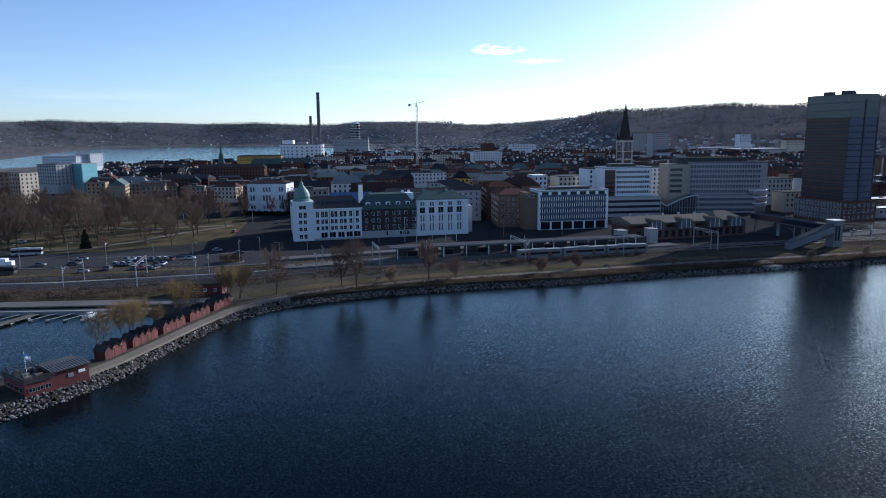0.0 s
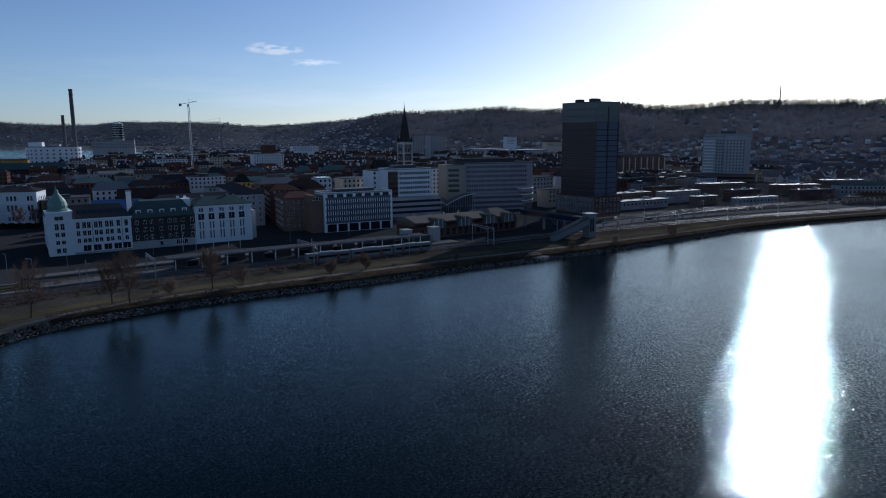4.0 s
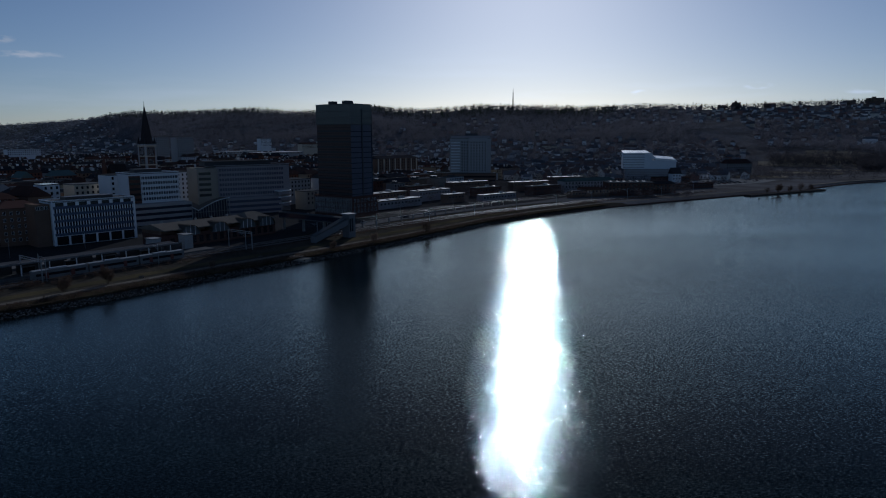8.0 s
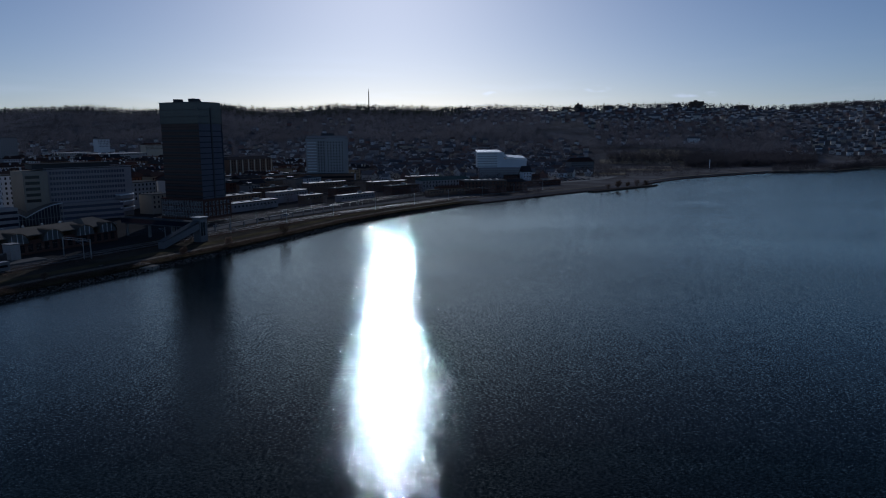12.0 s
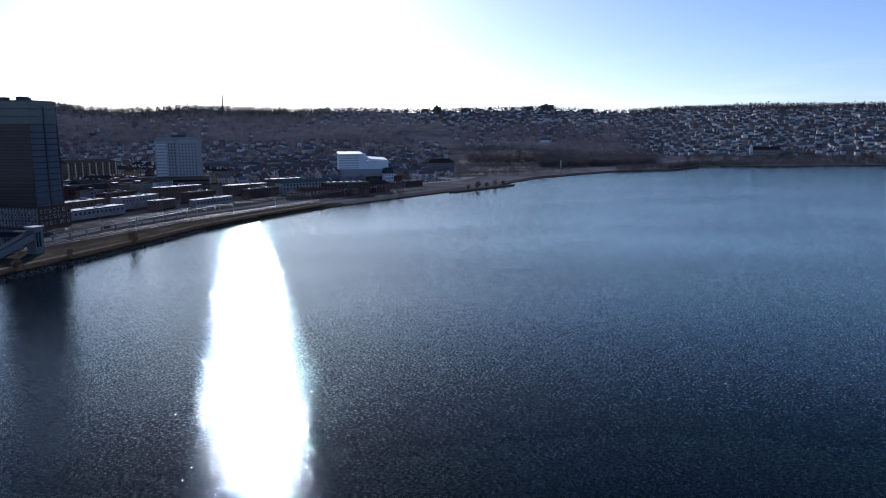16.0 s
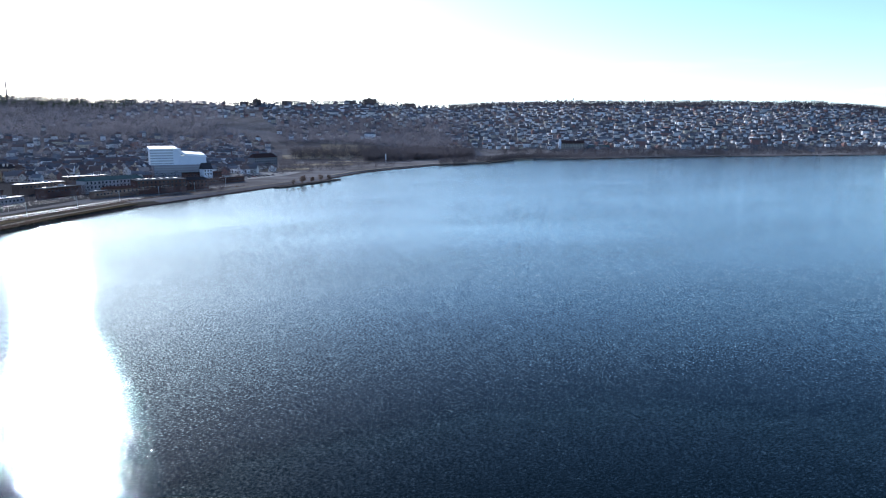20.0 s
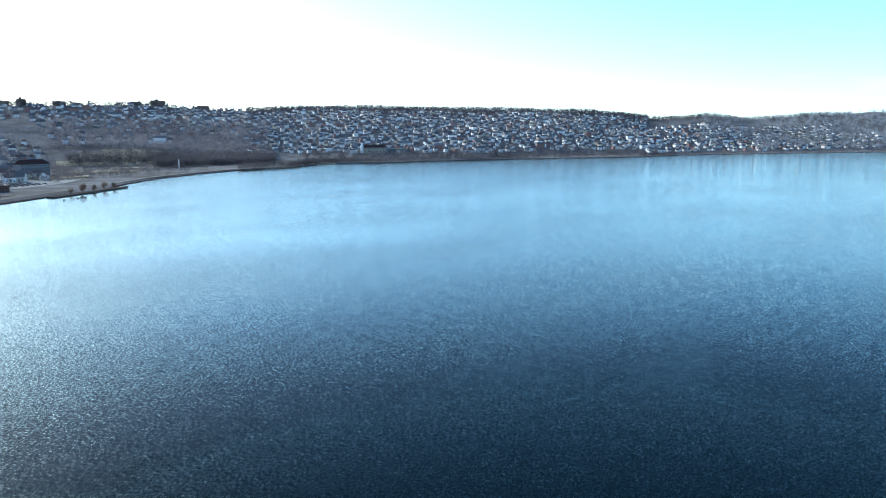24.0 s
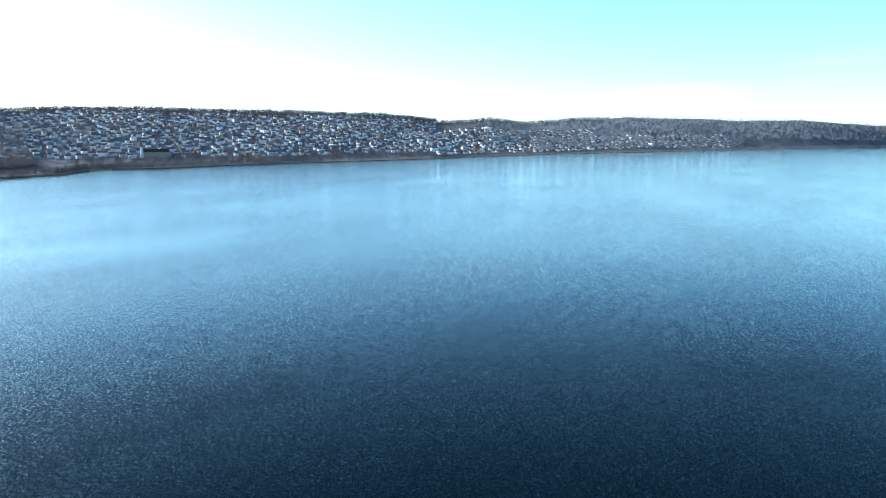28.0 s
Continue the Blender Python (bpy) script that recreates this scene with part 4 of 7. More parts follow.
# the tower
tower = thing("office_tower", 214.4, 367, 2, TURN, "tall dark glass office tower standing on a red brick base", "tower")
part("core", box(bmesh.new(), 0.1, 0.1, 13, 17.9, 29.9, 68.4), M_GLASS_DARK, tower)
for i in range(13):
    z = 14.2 + i * 3.2
    part("spandrel", box(bmesh.new(), -0.02, 0.02, z, 0.12, 29.9, z + 1.1), M_DARK_METAL, tower)
    part("spandrel", box(bmesh.new(), 0.12, -0.02, z, 17.9, 0.12, z + 0.5), M_GLASS_BLUE, tower)
# panel over the front only, its colour standing in for mirrored sky
part("front_glazing", box(bmesh.new(), 0.4, 0.02, 13.2, 17.9, 0.11, 57.0), M_GLASS_VIOLET, tower, "glazed front with reflected sky painted in as violet-blue")
for i in range(26):
    part("glazing_line", box(bmesh.new(), 0.05, 0.3, 13.6 + i * 1.66, 0.11, 29.7, 13.85 + i * 1.66), M_DARK_STONE, tower)
part("crown", box(bmesh.new(), -0.12, -0.12, 57.2, 18.1, 30.1, 69.2), M_GLASS_GREEN, tower, "grey-green glass crown")
for k in range(3):
    part("crown_line", box(bmesh.new(), -0.2, -0.2, 57.0 + k * 4.0, 18.2, 30.2, 57.3 + k * 4.0), M_DARK_METAL, tower)
part("corner_fin", box(bmesh.new(), 9.4, -0.35, 13, 10.4, 0.1, 66.5), M_DARK_METAL, tower)
part("stair_shaft", box(bmesh.new(), 17.9, 1.5, 0, 20.6, 11, 66.0), M_GLASS_BLUE, tower)
part("base", box(bmesh.new(), -1.2, -1.2, 0, 21.5, 33, 13.2), M_BRICK, tower, "red brick base")
posts(tower, -0.5, 32, -1.22, 2.0, 16, 0.8, 10.5, M_CONCRETE, 0.2, side=3, name="pilaster")
windows(tower, 0, 32, -1.22, 3.0, 3, 3.3, 15, 1.0, 2.0, side=3)
windows(tower, -0.5, 21, -1.22, 3.0, 3, 3.3, 7, 1.4, 2.0)
part("roof_slab", box(bmesh.new(), -0.2, -0.2, 69.2, 18.2, 30.2, 69.6), M_DARK_METAL, tower)
for x, y, w, h in ((4, 5, 4, 1.6), (9, 12, 5, 2.4), (5, 20, 4, 2.0)):
    part("roof_unit", box(bmesh.new(), x, y, 69.6, x + w, y + 4, 69.6 + h), M_DARK_METAL, tower)

# the church
church = thing("church", 146, 555, 4, 20, "red brick church with white belfry bands and a slender dark spire", "church")
part("tower", box(bmesh.new(), -4.4, -4.4, 0, 4.4, 4.4, 42), M_BRICK, church)
for z, h in ((27, 0.8), (33.5, 0.6), (41, 1.0)):
    part("stone_band", box(bmesh.new(), -4.75, -4.75, z, 4.75, 4.75, z + h), M_CREAM, church)
for sx, sy in ((-1, -1), (1, -1), (1, 1), (-1, 1)):
    part("corner_pier", box(bmesh.new(), sx * 4.0 - 0.7, sy * 4.0 - 0.7, 22, sx * 4.0 + 0.7, sy * 4.0 + 0.7, 43), M_GREY_WALL, church)
    part("pinnacle", prism(bmesh.new(), [(sx * 4 - 0.8, sy * 4 - 0.8), (sx * 4 + 0.8, sy * 4 - 0.8), (sx * 4 + 0.8, sy * 4 + 0.8), (sx * 4 - 0.8, sy * 4 + 0.8)], 43, 49, 99), M_ROOF_DARK, church)
for side in (0, 1, 3):
    windows(church, 0, 0, 4.42 if side == 1 else -4.42, 34.2, 1, 0, [-1.8, 0, 1.8], 1.1, 6.4, M_GLASS, M_WHITE_PAINT, side)
    windows(church, 0, 0, 4.42 if side == 1 else -4.42, 28.2, 1, 0, [0], 3.2, 3.2, M_DARK_METAL, M_WHITE_PAINT, side, "clock_face")
part("spire", moved(lathe([(6.0, 0), (4.3, 3), (0.15, 29), (0.08, 32)], 8), 0, 0, 43), M_ROOF_DARK, church, "dark slate spire")
part("nave", box(bmesh.new(), -40, -7, 0, -4.4, 7, 16), M_BRICK, church)
part("nave_roof", gable(bmesh.new(), -40, -7, -4.4, 7, 16.2, 10, 0.5), M_ROOF_DARK, church)
part("stair_turret", moved(lathe([(1.6, 0), (1.6, 26), (1.9, 26.2), (0.05, 36)], 8), -40, -7, 0), M_BRICK, church)
gb = gable(bmesh.new(), -6, -4, 6, 4, 22, 9, 0.3)
part("transept", box(bmesh.new(), -36, -11, 0, -27, -7, 20), M_WHITE_WALL, church)
part("transept_roof", moved(gb, -31.5, -9, -2), M_ROOF_DARK, church)

# the high apartment block and its neighbours
apt = building("apartment_tower", 461, 581, -42, 44, 16, 47, M_GREY_WALL, M_ROOF_FELT, "pale high apartment block with balconies")
for i in range(13):
    part("balcony", box(bmesh.new(), 1.5, -1.2, 6.2 + i * 3.0, 11, 0, 7.2 + i * 3.0), M_WHITE_WALL, apt)
    windows(apt, 12, 20, -0.02, 6.6, 13, 3.0, 3, 1.3, 1.5, M_GLASS, M_GREY_DARK)
part("attic", box(bmesh.new(), 1, 1, 47.35, 43, 15, 50.0), M_OFFICE, apt)
part("roof_unit", box(bmesh.new(), 16, 4, 50.0, 30, 12, 52.6), M_DARK_METAL, apt)
part("centre_bay", box(bmesh.new(), 20.5, -1.6, 11, 40.6, 0, 47.3), M_GREY_WALL, apt)
windows(apt, 21.5, 39.5, -1.62, 12.4, 11, 3.0, 6, 1.2, 1.4, M_GLASS, M_GREY_DARK)
part("podium", box(bmesh.new(), -8, -9, 0, 50, -1.7, 10.5), M_BROWN, apt, "dark brown podium")
part("podium_roof", box(bmesh.new(), -8.3, -9.3, 10.5, 50.3, -1.7, 10.9), M_ROOF_FELT, apt)
bands(apt, -7, 49, -9, 2.2, 2, 4.0, 1.7, M_GLASS)

# ---- trees ----
def grow(rnd, h, spread, twig_count, twig_len, low=0.2, twig_w=0.03, stems=1):
    """The wood of a leafless tree as one mesh, its fine twigs as another array of thin triangles."""
    bm = bmesh.new()
    ends = []
    for stem in range(stems):
        base = Vector((rnd.uniform(-0.3, 0.3), rnd.uniform(-0.3, 0.3), -0.3)) if stems > 1 else Vector((0, 0, -0.3))
        lean = Vector((rnd.uniform(-0.05, 0.05), rnd.uniform(-0.05, 0.05), 0)) if stems == 1 else Vector((rnd.uniform(-0.3, 0.3), rnd.uniform(-0.3, 0.3), 0))
        knots = [base]
        for k in range(1, 6):
            knots.append(base + Vector((0, 0, h * 0.88 * k / 5)) + lean * h * k / 5 + Vector((rnd.gauss(0, 0.02), rnd.gauss(0, 0.02), 0)) * h)
        thick = h * 0.02 / math.sqrt(stems)
        for k in range(5):
            rod(bm, knots[k], knots[k + 1], thick * (1 - 0.18 * k), thick * (0.82 - 0.17 * k), 6 if k < 2 else 4)
        count = 22 if stems == 1 else 11
        for i in range(count):
            f = low + (0.96 - low) * (i + rnd.random()) / count
            k = min(4, int(f * 5))
            s0 = knots[k].lerp(knots[k + 1], f * 5 - k)
            a = i * 2.4 + rnd.uniform(-0.5, 0.5)
            fill = (f - low) / (1 - low)
            reach = spread * (0.35 + 0.65 * math.sin(math.pi * min(1, fill * 0.75 + 0.22))) * rnd.uniform(0.65, 1.1)
            tip = s0 + Vector((math.cos(a) * reach, math.sin(a) * reach, min(h * 1.02 - s0.z, h * rnd.uniform(0.2, 0.42) * (1.1 - 0.5 * fill))))
            elbow = s0.lerp(tip, 0.5) + Vector((math.cos(a) * reach * 0.12, math.sin(a) * reach * 0.12, -h * 0.015))
            rod(bm, s0, elbow, h * 0.006, h * 0.004, 4)
            rod(bm, elbow, tip, h * 0.004, h * 0.0015, 3)
            ends.append((elbow, tip))
            for q in range(5):
                s1 = s0.lerp(elbow, rnd.uniform(0.4, 1.0)) if q < 2 else elbow.lerp(tip, rnd.uniform(0.0, 0.9))
                b = a + rnd.uniform(-1.2, 1.2)
                e = s1 + Vector((math.cos(b), math.sin(b), 0)) * reach * rnd.uniform(0.15, 0.42) + Vector((0, 0, h * rnd.uniform(0.05, 0.17)))
                rod(bm, s1, e, h * 0.0025, h * 0.001, 3)
                ends.append((s1, e))
    tris = []
    for i in range(twig_count):
        s, e = ends[i % len(ends)]
        p = s.lerp(e, rnd.uniform(0.0, 1.05)) + Vector((rnd.gauss(0, 0.25), rnd.gauss(0, 0.25), rnd.gauss(0, 0.25)))
        d = ((e - s).normalized() + Vector((rnd.gauss(0, 0.55), rnd.gauss(0, 0.55), rnd.gauss(0.35, 0.45)))).normalized()
        q = p + d * twig_len * rnd.uniform(0.3, 1.3)
        w = d.orthogonal().normalized() * twig_w
        tris.append((p - w, p + w, q))
    return mesh_of(bm, "trunk", M_BARK), np.array([[list(v) for v in t] for t in tris])


TREES = {}


def tree_kind(name, seed, h, spread, count, length, mat, low=0.2, w=0.024, stems=1):
    rnd = random.Random(seed)
    trunk, tris = grow(rnd, h, spread, count, length, low, w, stems)
    TREES[name] = (trunk, soup("crown", tris, mat), h)


tree_kind("park_a", 1, 16, 5.4, 5600, 1.8, M_TWIG, 0.2, 0.017)
tree_kind("park_b", 2, 15, 4.8, 5600, 1.7, M_TWIG, 0.16, 0.017)
tree_kind("park_c", 3, 17, 5.0, 5600, 1.8, M_TWIG, 0.24, 0.017)
tree_kind("birch", 4, 14, 3.6, 7500, 1.5, M_TWIG, 0.18, 0.011)
tree_kind("willow", 5, 8, 2.0, 3600, 1.5, M_WILLOW, 0.38, 0.010, 2)
tree_kind("bush", 6, 6, 2.4, 5500, 1.1, M_TWIG, 0.1, 0.011, 4)


def tree(kind, x, y, h, label, group, turn=0.0, z=None, name="bare_tree"):
    trunk, crown, full = TREES[kind]
    ob = thing(name, x, y, height(x, y) if z is None else z, turn, label, "tree", group)
    ob.scale = (h / full,) * 3
    part("trunk", trunk, None, ob)
    part("crown", crown, None, ob)
    return ob


rnd = random.Random(11)
park = [(-230, 300), (-122, 312), (-118, 440), (-330, 470), (-380, 330)]
count = 0
for i in range(18):
    for j in range(12):
        x, y = -372 + i * 15.5 + rnd.uniform(-5, 5), 302 + j * 14.5 + rnd.uniform(-5, 5)
        if float(signed(np.array([x]), np.array([y]), park)[0]) > 0 and rnd.random() < 0.8:
            tree(rnd.choice(("park_a", "park_b", "park_c")), x, y, rnd.uniform(12, 18), "leafless brown park tree on the winter lawn", "park trees", rnd.uniform(0, 360), 2.1)
for x, y, h in ((-150, 300, 7), (-177, 306, 8), (-122, 420, 13), (-128, 442, 13), (-110, 440, 11), (-105, 452, 9), (-160, 448, 14), (-175, 470, 14), (-200, 480, 15), (-240, 490, 15), (-190, 510, 14), (-150, 505, 13)):
    tree("park_b", x, y, h, "leafless street tree near the square", "street trees", x * 7, 2.1)
for kind, x, y, h in (("park_b", -53.7, 215.5, 14.5), ("birch", -34, 225, 12.5), ("birch", -29, 225, 15), ("birch", -5, 236, 13), ("bush", 4, 238.5, 7.5), ("bush", 36, 247, 5), ("bush", 50.5, 254, 5.5), ("bush", 210, 284, 6.5), ("bush", 172, 275, 4), ("park_a", -66, 219, 9), ("park_c", -69, 214, 9), ("bush", -18, 233, 5), ("bush", 146, 268, 3.5), ("bush", 88, 258, 3)):
    tree(kind, x, y, h, "leafless tree at the edge of the shore path", "shore trees", x * 13)
for x, y, h in ((-79.8, 153.5, 10.5), (-77.6, 163, 10.5), (-76.6, 168, 10), (-74.6, 176, 7), (-72.6, 186, 11), (-71, 192, 9), (-67, 206, 10), (-64, 210, 9.5)):
    tree("willow", x, y, h, "pollarded willow with yellow-brown twigs behind the huts", "willows on the pier", x * 17, name="willow_tree")


# ---- the pier ----
def hut(m=None):
    ob = thing("beach_hut", 0, 0, 0, 0, "small red wooden hut with a dark gabled roof", "hut", "red huts on the pier")
    bm = bmesh.new()
    v = [bm.verts.new(p) for p in ((-1.2, 0, -0.8), (1.2, 0, -0.8), (1.2, 0, 2.1), (0, 0, 3.2), (-1.2, 0, 2.1), (-1.2, 3, -0.8), (1.2, 3, -0.8), (1.2, 3, 2.1), (0, 3, 3.2), (-1.2, 3, 2.1))]
    for f in ((0, 1, 2, 3, 4), (9, 8, 7, 6, 5), (1, 6, 7, 2), (5, 0, 4, 9), (0, 5, 6, 1)):
        bm.faces.new([v[i] for i in f])
    part("wall", bm, M_WOOD_RED, ob)
    for s in (-1, 1):
        bm = bmesh.new()
        a = [(s * 1.45, -0.25, 1.92), (0, -0.25, 3.25), (0, 3.25, 3.25), (s * 1.45, 3.25, 1.92)]
        lo = [bm.verts.new(p) for p in a]
        hi = [bm.verts.new((p[0], p[1], p[2] + 0.1)) for p in a]
        bm.faces.new(lo)
        bm.faces.new(hi[::-1])
        for k in range(4):
            bm.faces.new((lo[k], lo[(k + 1) % 4], hi[(k + 1) % 4], hi[k]))
        bmesh.ops.recalc_face_normals(bm, faces=bm.faces)
        part("roof_side", bm, M_ROOF_DARK, ob)
    d = part("door", box(bmesh.new(), -0.5, -0.05, 0, 0.5, 0.01, 1.9), M_WOOD_RED, ob)
    part("handle", box(bmesh.new(), 0.3, -0.1, 0.9, 0.36, -0.05, 1.05), M_STEEL, d)
    part("gable_board", box(bmesh.new(), -0.05, -0.06, 2.1, 0.05, 0.01, 3.1), M_WOOD_RED, ob)
    return ob


first = hut()
start, end = Vector((-76.9, 151.6)), Vector((-64.3, 205))
run = (end - start).normalized()
pos, spots = 0.0, []
for block in range(5):
    for k in range(3 if block == 0 else 4):
        spots.append(start + run * pos)
        pos += 2.4
    pos += 2.3
for i, p in enumerate(spots):
    m = pose(p.x, p.y, 1.95 + 0.15 * ((i * 7) % 3) / 3, 0, 0, math.degrees(math.atan2(run.y, run.x)))
    if i == 0:
        first.matrix_world = m
    else:
        copy_thing(first, m)

rest = thing("restaurant", -82.2, 129.2, 1.7, 54, "dark red wooden pier restaurant with ribbed roof and terrace", "restaurant")
part("wall", box(bmesh.new(), 5.2, 0.5, -2.2, 12.4, 8, 3.4), M_WOOD_RED, rest)
part("roof", gable(bmesh.new(), 5.2, 0.5, 12.4, 8, 3.55, 0.4, 0.4, 0.15), M_CANOPY, rest, "dark grey ribbed roof")
for i in range(13):
    x = 4.9 + i * 0.62
    part("roof_batten", rod(bmesh.new(), (x, 0.15, 3.6), (x, 4.2, 4.0), 0.05, 0.05, 4), M_STEEL, rest)
part("terrace_wall", box(bmesh.new(), -0.5, 0, -2.2, 5.2, 9.5, 2.6), M_WOOD_RED, rest)
part("terrace_floor", box(bmesh.new(), -0.7, -0.2, 2.6, 5.3, 9.7, 2.75), M_DARK_METAL, rest)
for a, b in (((-0.6, -0.1), (5.1, -0.1)), ((-0.6, -0.1), (-0.6, 9.6)), ((-0.6, 9.6), (5.1, 9.6))):
    for z in (3.2, 3.7):
        part("rail", rod(bmesh.new(), (*a, z), (*b, z), 0.04, 0.04, 5), M_DARK_METAL, rest)
for i in range(7):
    part("rail_post", box(bmesh.new(), -0.65 + i * 0.95, -0.15, 2.75, -0.57 + i * 0.95, -0.07, 3.7), M_DARK_METAL, rest)
for i in range(6):
    part("pergola_beam", box(bmesh.new(), -0.2 + i * 1.0, 5.5, 4.4, -0.05 + i * 1.0, 9.4, 4.55), M_DARK_METAL, rest)
for k in range(3):
    part("parapet_board", box(bmesh.new(), -0.72, -0.22 + k * 0.0, 2.8 + k * 0.3, 5.2, -0.16, 3.02 + k * 0.3), M_DARK_STONE, rest)
    part("parapet_board", box(bmesh.new(), -0.76, -0.2, 2.8 + k * 0.3, -0.7, 9.6, 3.02 + k * 0.3), M_DARK_STONE, rest)
for x, y in ((1.0, 2.0), (3.2, 2.2), (1.6, 4.4), (3.6, 7.4), (1.2, 7.6)):
    part("bench_table", box(bmesh.new(), x - 0.7, y - 0.4, 2.76, x + 0.7, y + 0.4, 3.45), M_PLANK, rest)
for x, y in ((0, 5.7), (4.8, 5.7), (0, 9.2), (4.8, 9.2)):
    part("pergola_post", box(bmesh.new(), x - 0.07, y - 0.07, 2.75, x + 0.07, y + 0.07, 4.4), M_DARK_METAL, rest)
windows(rest, 0.0, 4.6, -0.02, 0.7, 1, 0, 3, 1.25, 0.9, M_GLASS, M_STEEL)
windows(rest, 0.8, 8.5, -0.52, 0.7, 1, 0, 4, 1.25, 0.9, M_GLASS, M_STEEL, 3)
windows(rest, 0, 0, 0.48, 1.5, 1, 0, [8.6], 1.1, 0.8, M_GLASS_PALE, M_STEEL)
part("sign_board", box(bmesh.new(), 10.2, 0.42, 1.9, 11.6, 0.5, 2.5), M_WHITE_PAINT, rest)
deck = thing("deck", -92, 131, 1.3, 54, "weathered wooden deck beside the restaurant", "deck")
for i in range(12):
    part("plank", box(bmesh.new(), -2, i * 0.85, 0, 7, i * 0.85 + 0.8, 0.12), M_PLANK, deck)
for x in (-1.5, 2.5, 6.5):
    for y in (0.5, 9.4):
        part("pile", rod(bmesh.new(), (x, y, -4), (x, y, 0.0), 0.12, 0.12), M_PLANK, deck)
flag = thing("flagpole", -84.0, 132.5, 1.7, 0, "white flagpole with a small blue and white flag", "flagpole")
part("pole", rod(bmesh.new(), (0, 0, 0), (-0.3, 0, 8.2), 0.07, 0.04), M_WHITE_PAINT, flag)
bm = bmesh.new()
g = [[bm.verts.new((0.2 * j - 0.3, 0.12 * math.sin(j * 1.4 + i * 0.3), 7.9 - 0.25 * i - 0.12 * j)) for j in range(7)] for i in range(5)]
for i in range(4):
    for j in range(6):
        bm.faces.new((g[i][j], g[i][j + 1], g[i + 1][j + 1], g[i + 1][j]))
bmesh.ops.solidify(bm, geom=bm.faces[:], thickness=0.02)
part("flag", bm, M_BLUE_FLAG, flag, "blue and white cloth flag")

red = building("boathouse", -85.5, 214.6, 2, 14.5, 6, 3.6, M_WOOD_RED, M_ROOF_DARK, "long red wooden boathouse with a dark roof", 0.8, 0, 0.4)
windows(red, 1, 14, -0.02, 1.2, 1, 0, 4, 1.0, 1.0)

# marina
strip("quay", [(-240, 197.5), (-132, 200), (-86, 201.5)], 3.0, 1.2, M_CONCRETE, "concrete quay edge of the small harbour", "quay", 3.0)
for i in range(26):
    x = -90 - i * 5.0
    f = thing("mooring_boom", x, 199.4 if i < 10 else 198.6, 0.35, 0, "thin galvanised mooring boom on a float", "boom", "mooring booms")
    part("arm", rod(bmesh.new(), (0, 0, 0.25), (-4.2, -7.5, 0.1), 0.12, 0.1, 5), M_STEEL, f)
    part("float", rod(bmesh.new(), (-4.5, -7.9, 0.0), (-3.9, -7.1, 0.0), 0.3, 0.3, 8), M_CONCRETE, f)
jet = thing("pontoon", -121, 199, 0.6, 0, "long pale wooden pontoon in the harbour", "pontoon")
d = (Vector((-116, 173, 0)) - Vector((-121, 199, 0))).normalized()
d = Vector((-0.32, -0.95, 0))
for i in range(26):
    p = d * (0.9 + 1.7 * i)
    bm = box(bmesh.new(), -1.3, -0.8, -0.15, 1.3, 0.8, 0.1)
    bmesh.ops.rotate(bm, verts=bm.verts, cent=(0, 0, 0), matrix=Matrix.Rotation(math.atan2(d.y, d.x) + math.pi / 2, 3, "Z"))
    part("plank", moved(bm, p.x, p.y, 0), M_PLANK, jet)
for i in range(8):
    p = d * (4 + 5.5 * i)
    part("float", box(bmesh.new(), p.x - 1, p.y - 0.8, -1.0, p.x + 1, p.y + 0.8, -0.15), M_CONCRETE, jet)
boat = thing("motor_boat", -104.5, 197.0, 0.0, 60, "white cabin motor boat moored at the quay", "boat")
bm = bmesh.new()
secs = []
for x, w, z in ((-3.2, 1.1, 0.9), (-1.0, 1.25, 0.95), (1.5, 1.0, 1.1), (3.0, 0.45, 1.3), (3.7, 0.05, 1.4)):
    secs.append([bm.verts.new(p) for p in ((x, -w, z), (x, -w * 0.7, -0.2), (x, w * 0.7, -0.2), (x, w, z))])
for a, b in zip(secs, secs[1:]):
    for k in range(4):
        bm.faces.new((a[k], b[k], b[(k + 1) % 4], a[(k + 1) % 4]))
bm.faces.new(secs[0][::-1])
bm.faces.new(secs[-1])
bmesh.ops.recalc_face_normals(bm, faces=bm.faces)
part("hull", bm, M_WHITE_PAINT, boat)
part("cabin", prism(bmesh.new(), [(-1.2, -0.9), (1.6, -0.7), (1.6, 0.7), (-1.2, 0.9)], 0.95, 2.0, 0.25), M_WHITE_PAINT, boat)
part("windscreen", prism(bmesh.new(), [(-1.25, -0.95), (1.66, -0.74), (1.66, 0.74), (-1.25, 0.95)], 1.3, 1.7, 0.12), M_GLASS, boat)
boat.scale = (0.66, 0.66, 0.66)


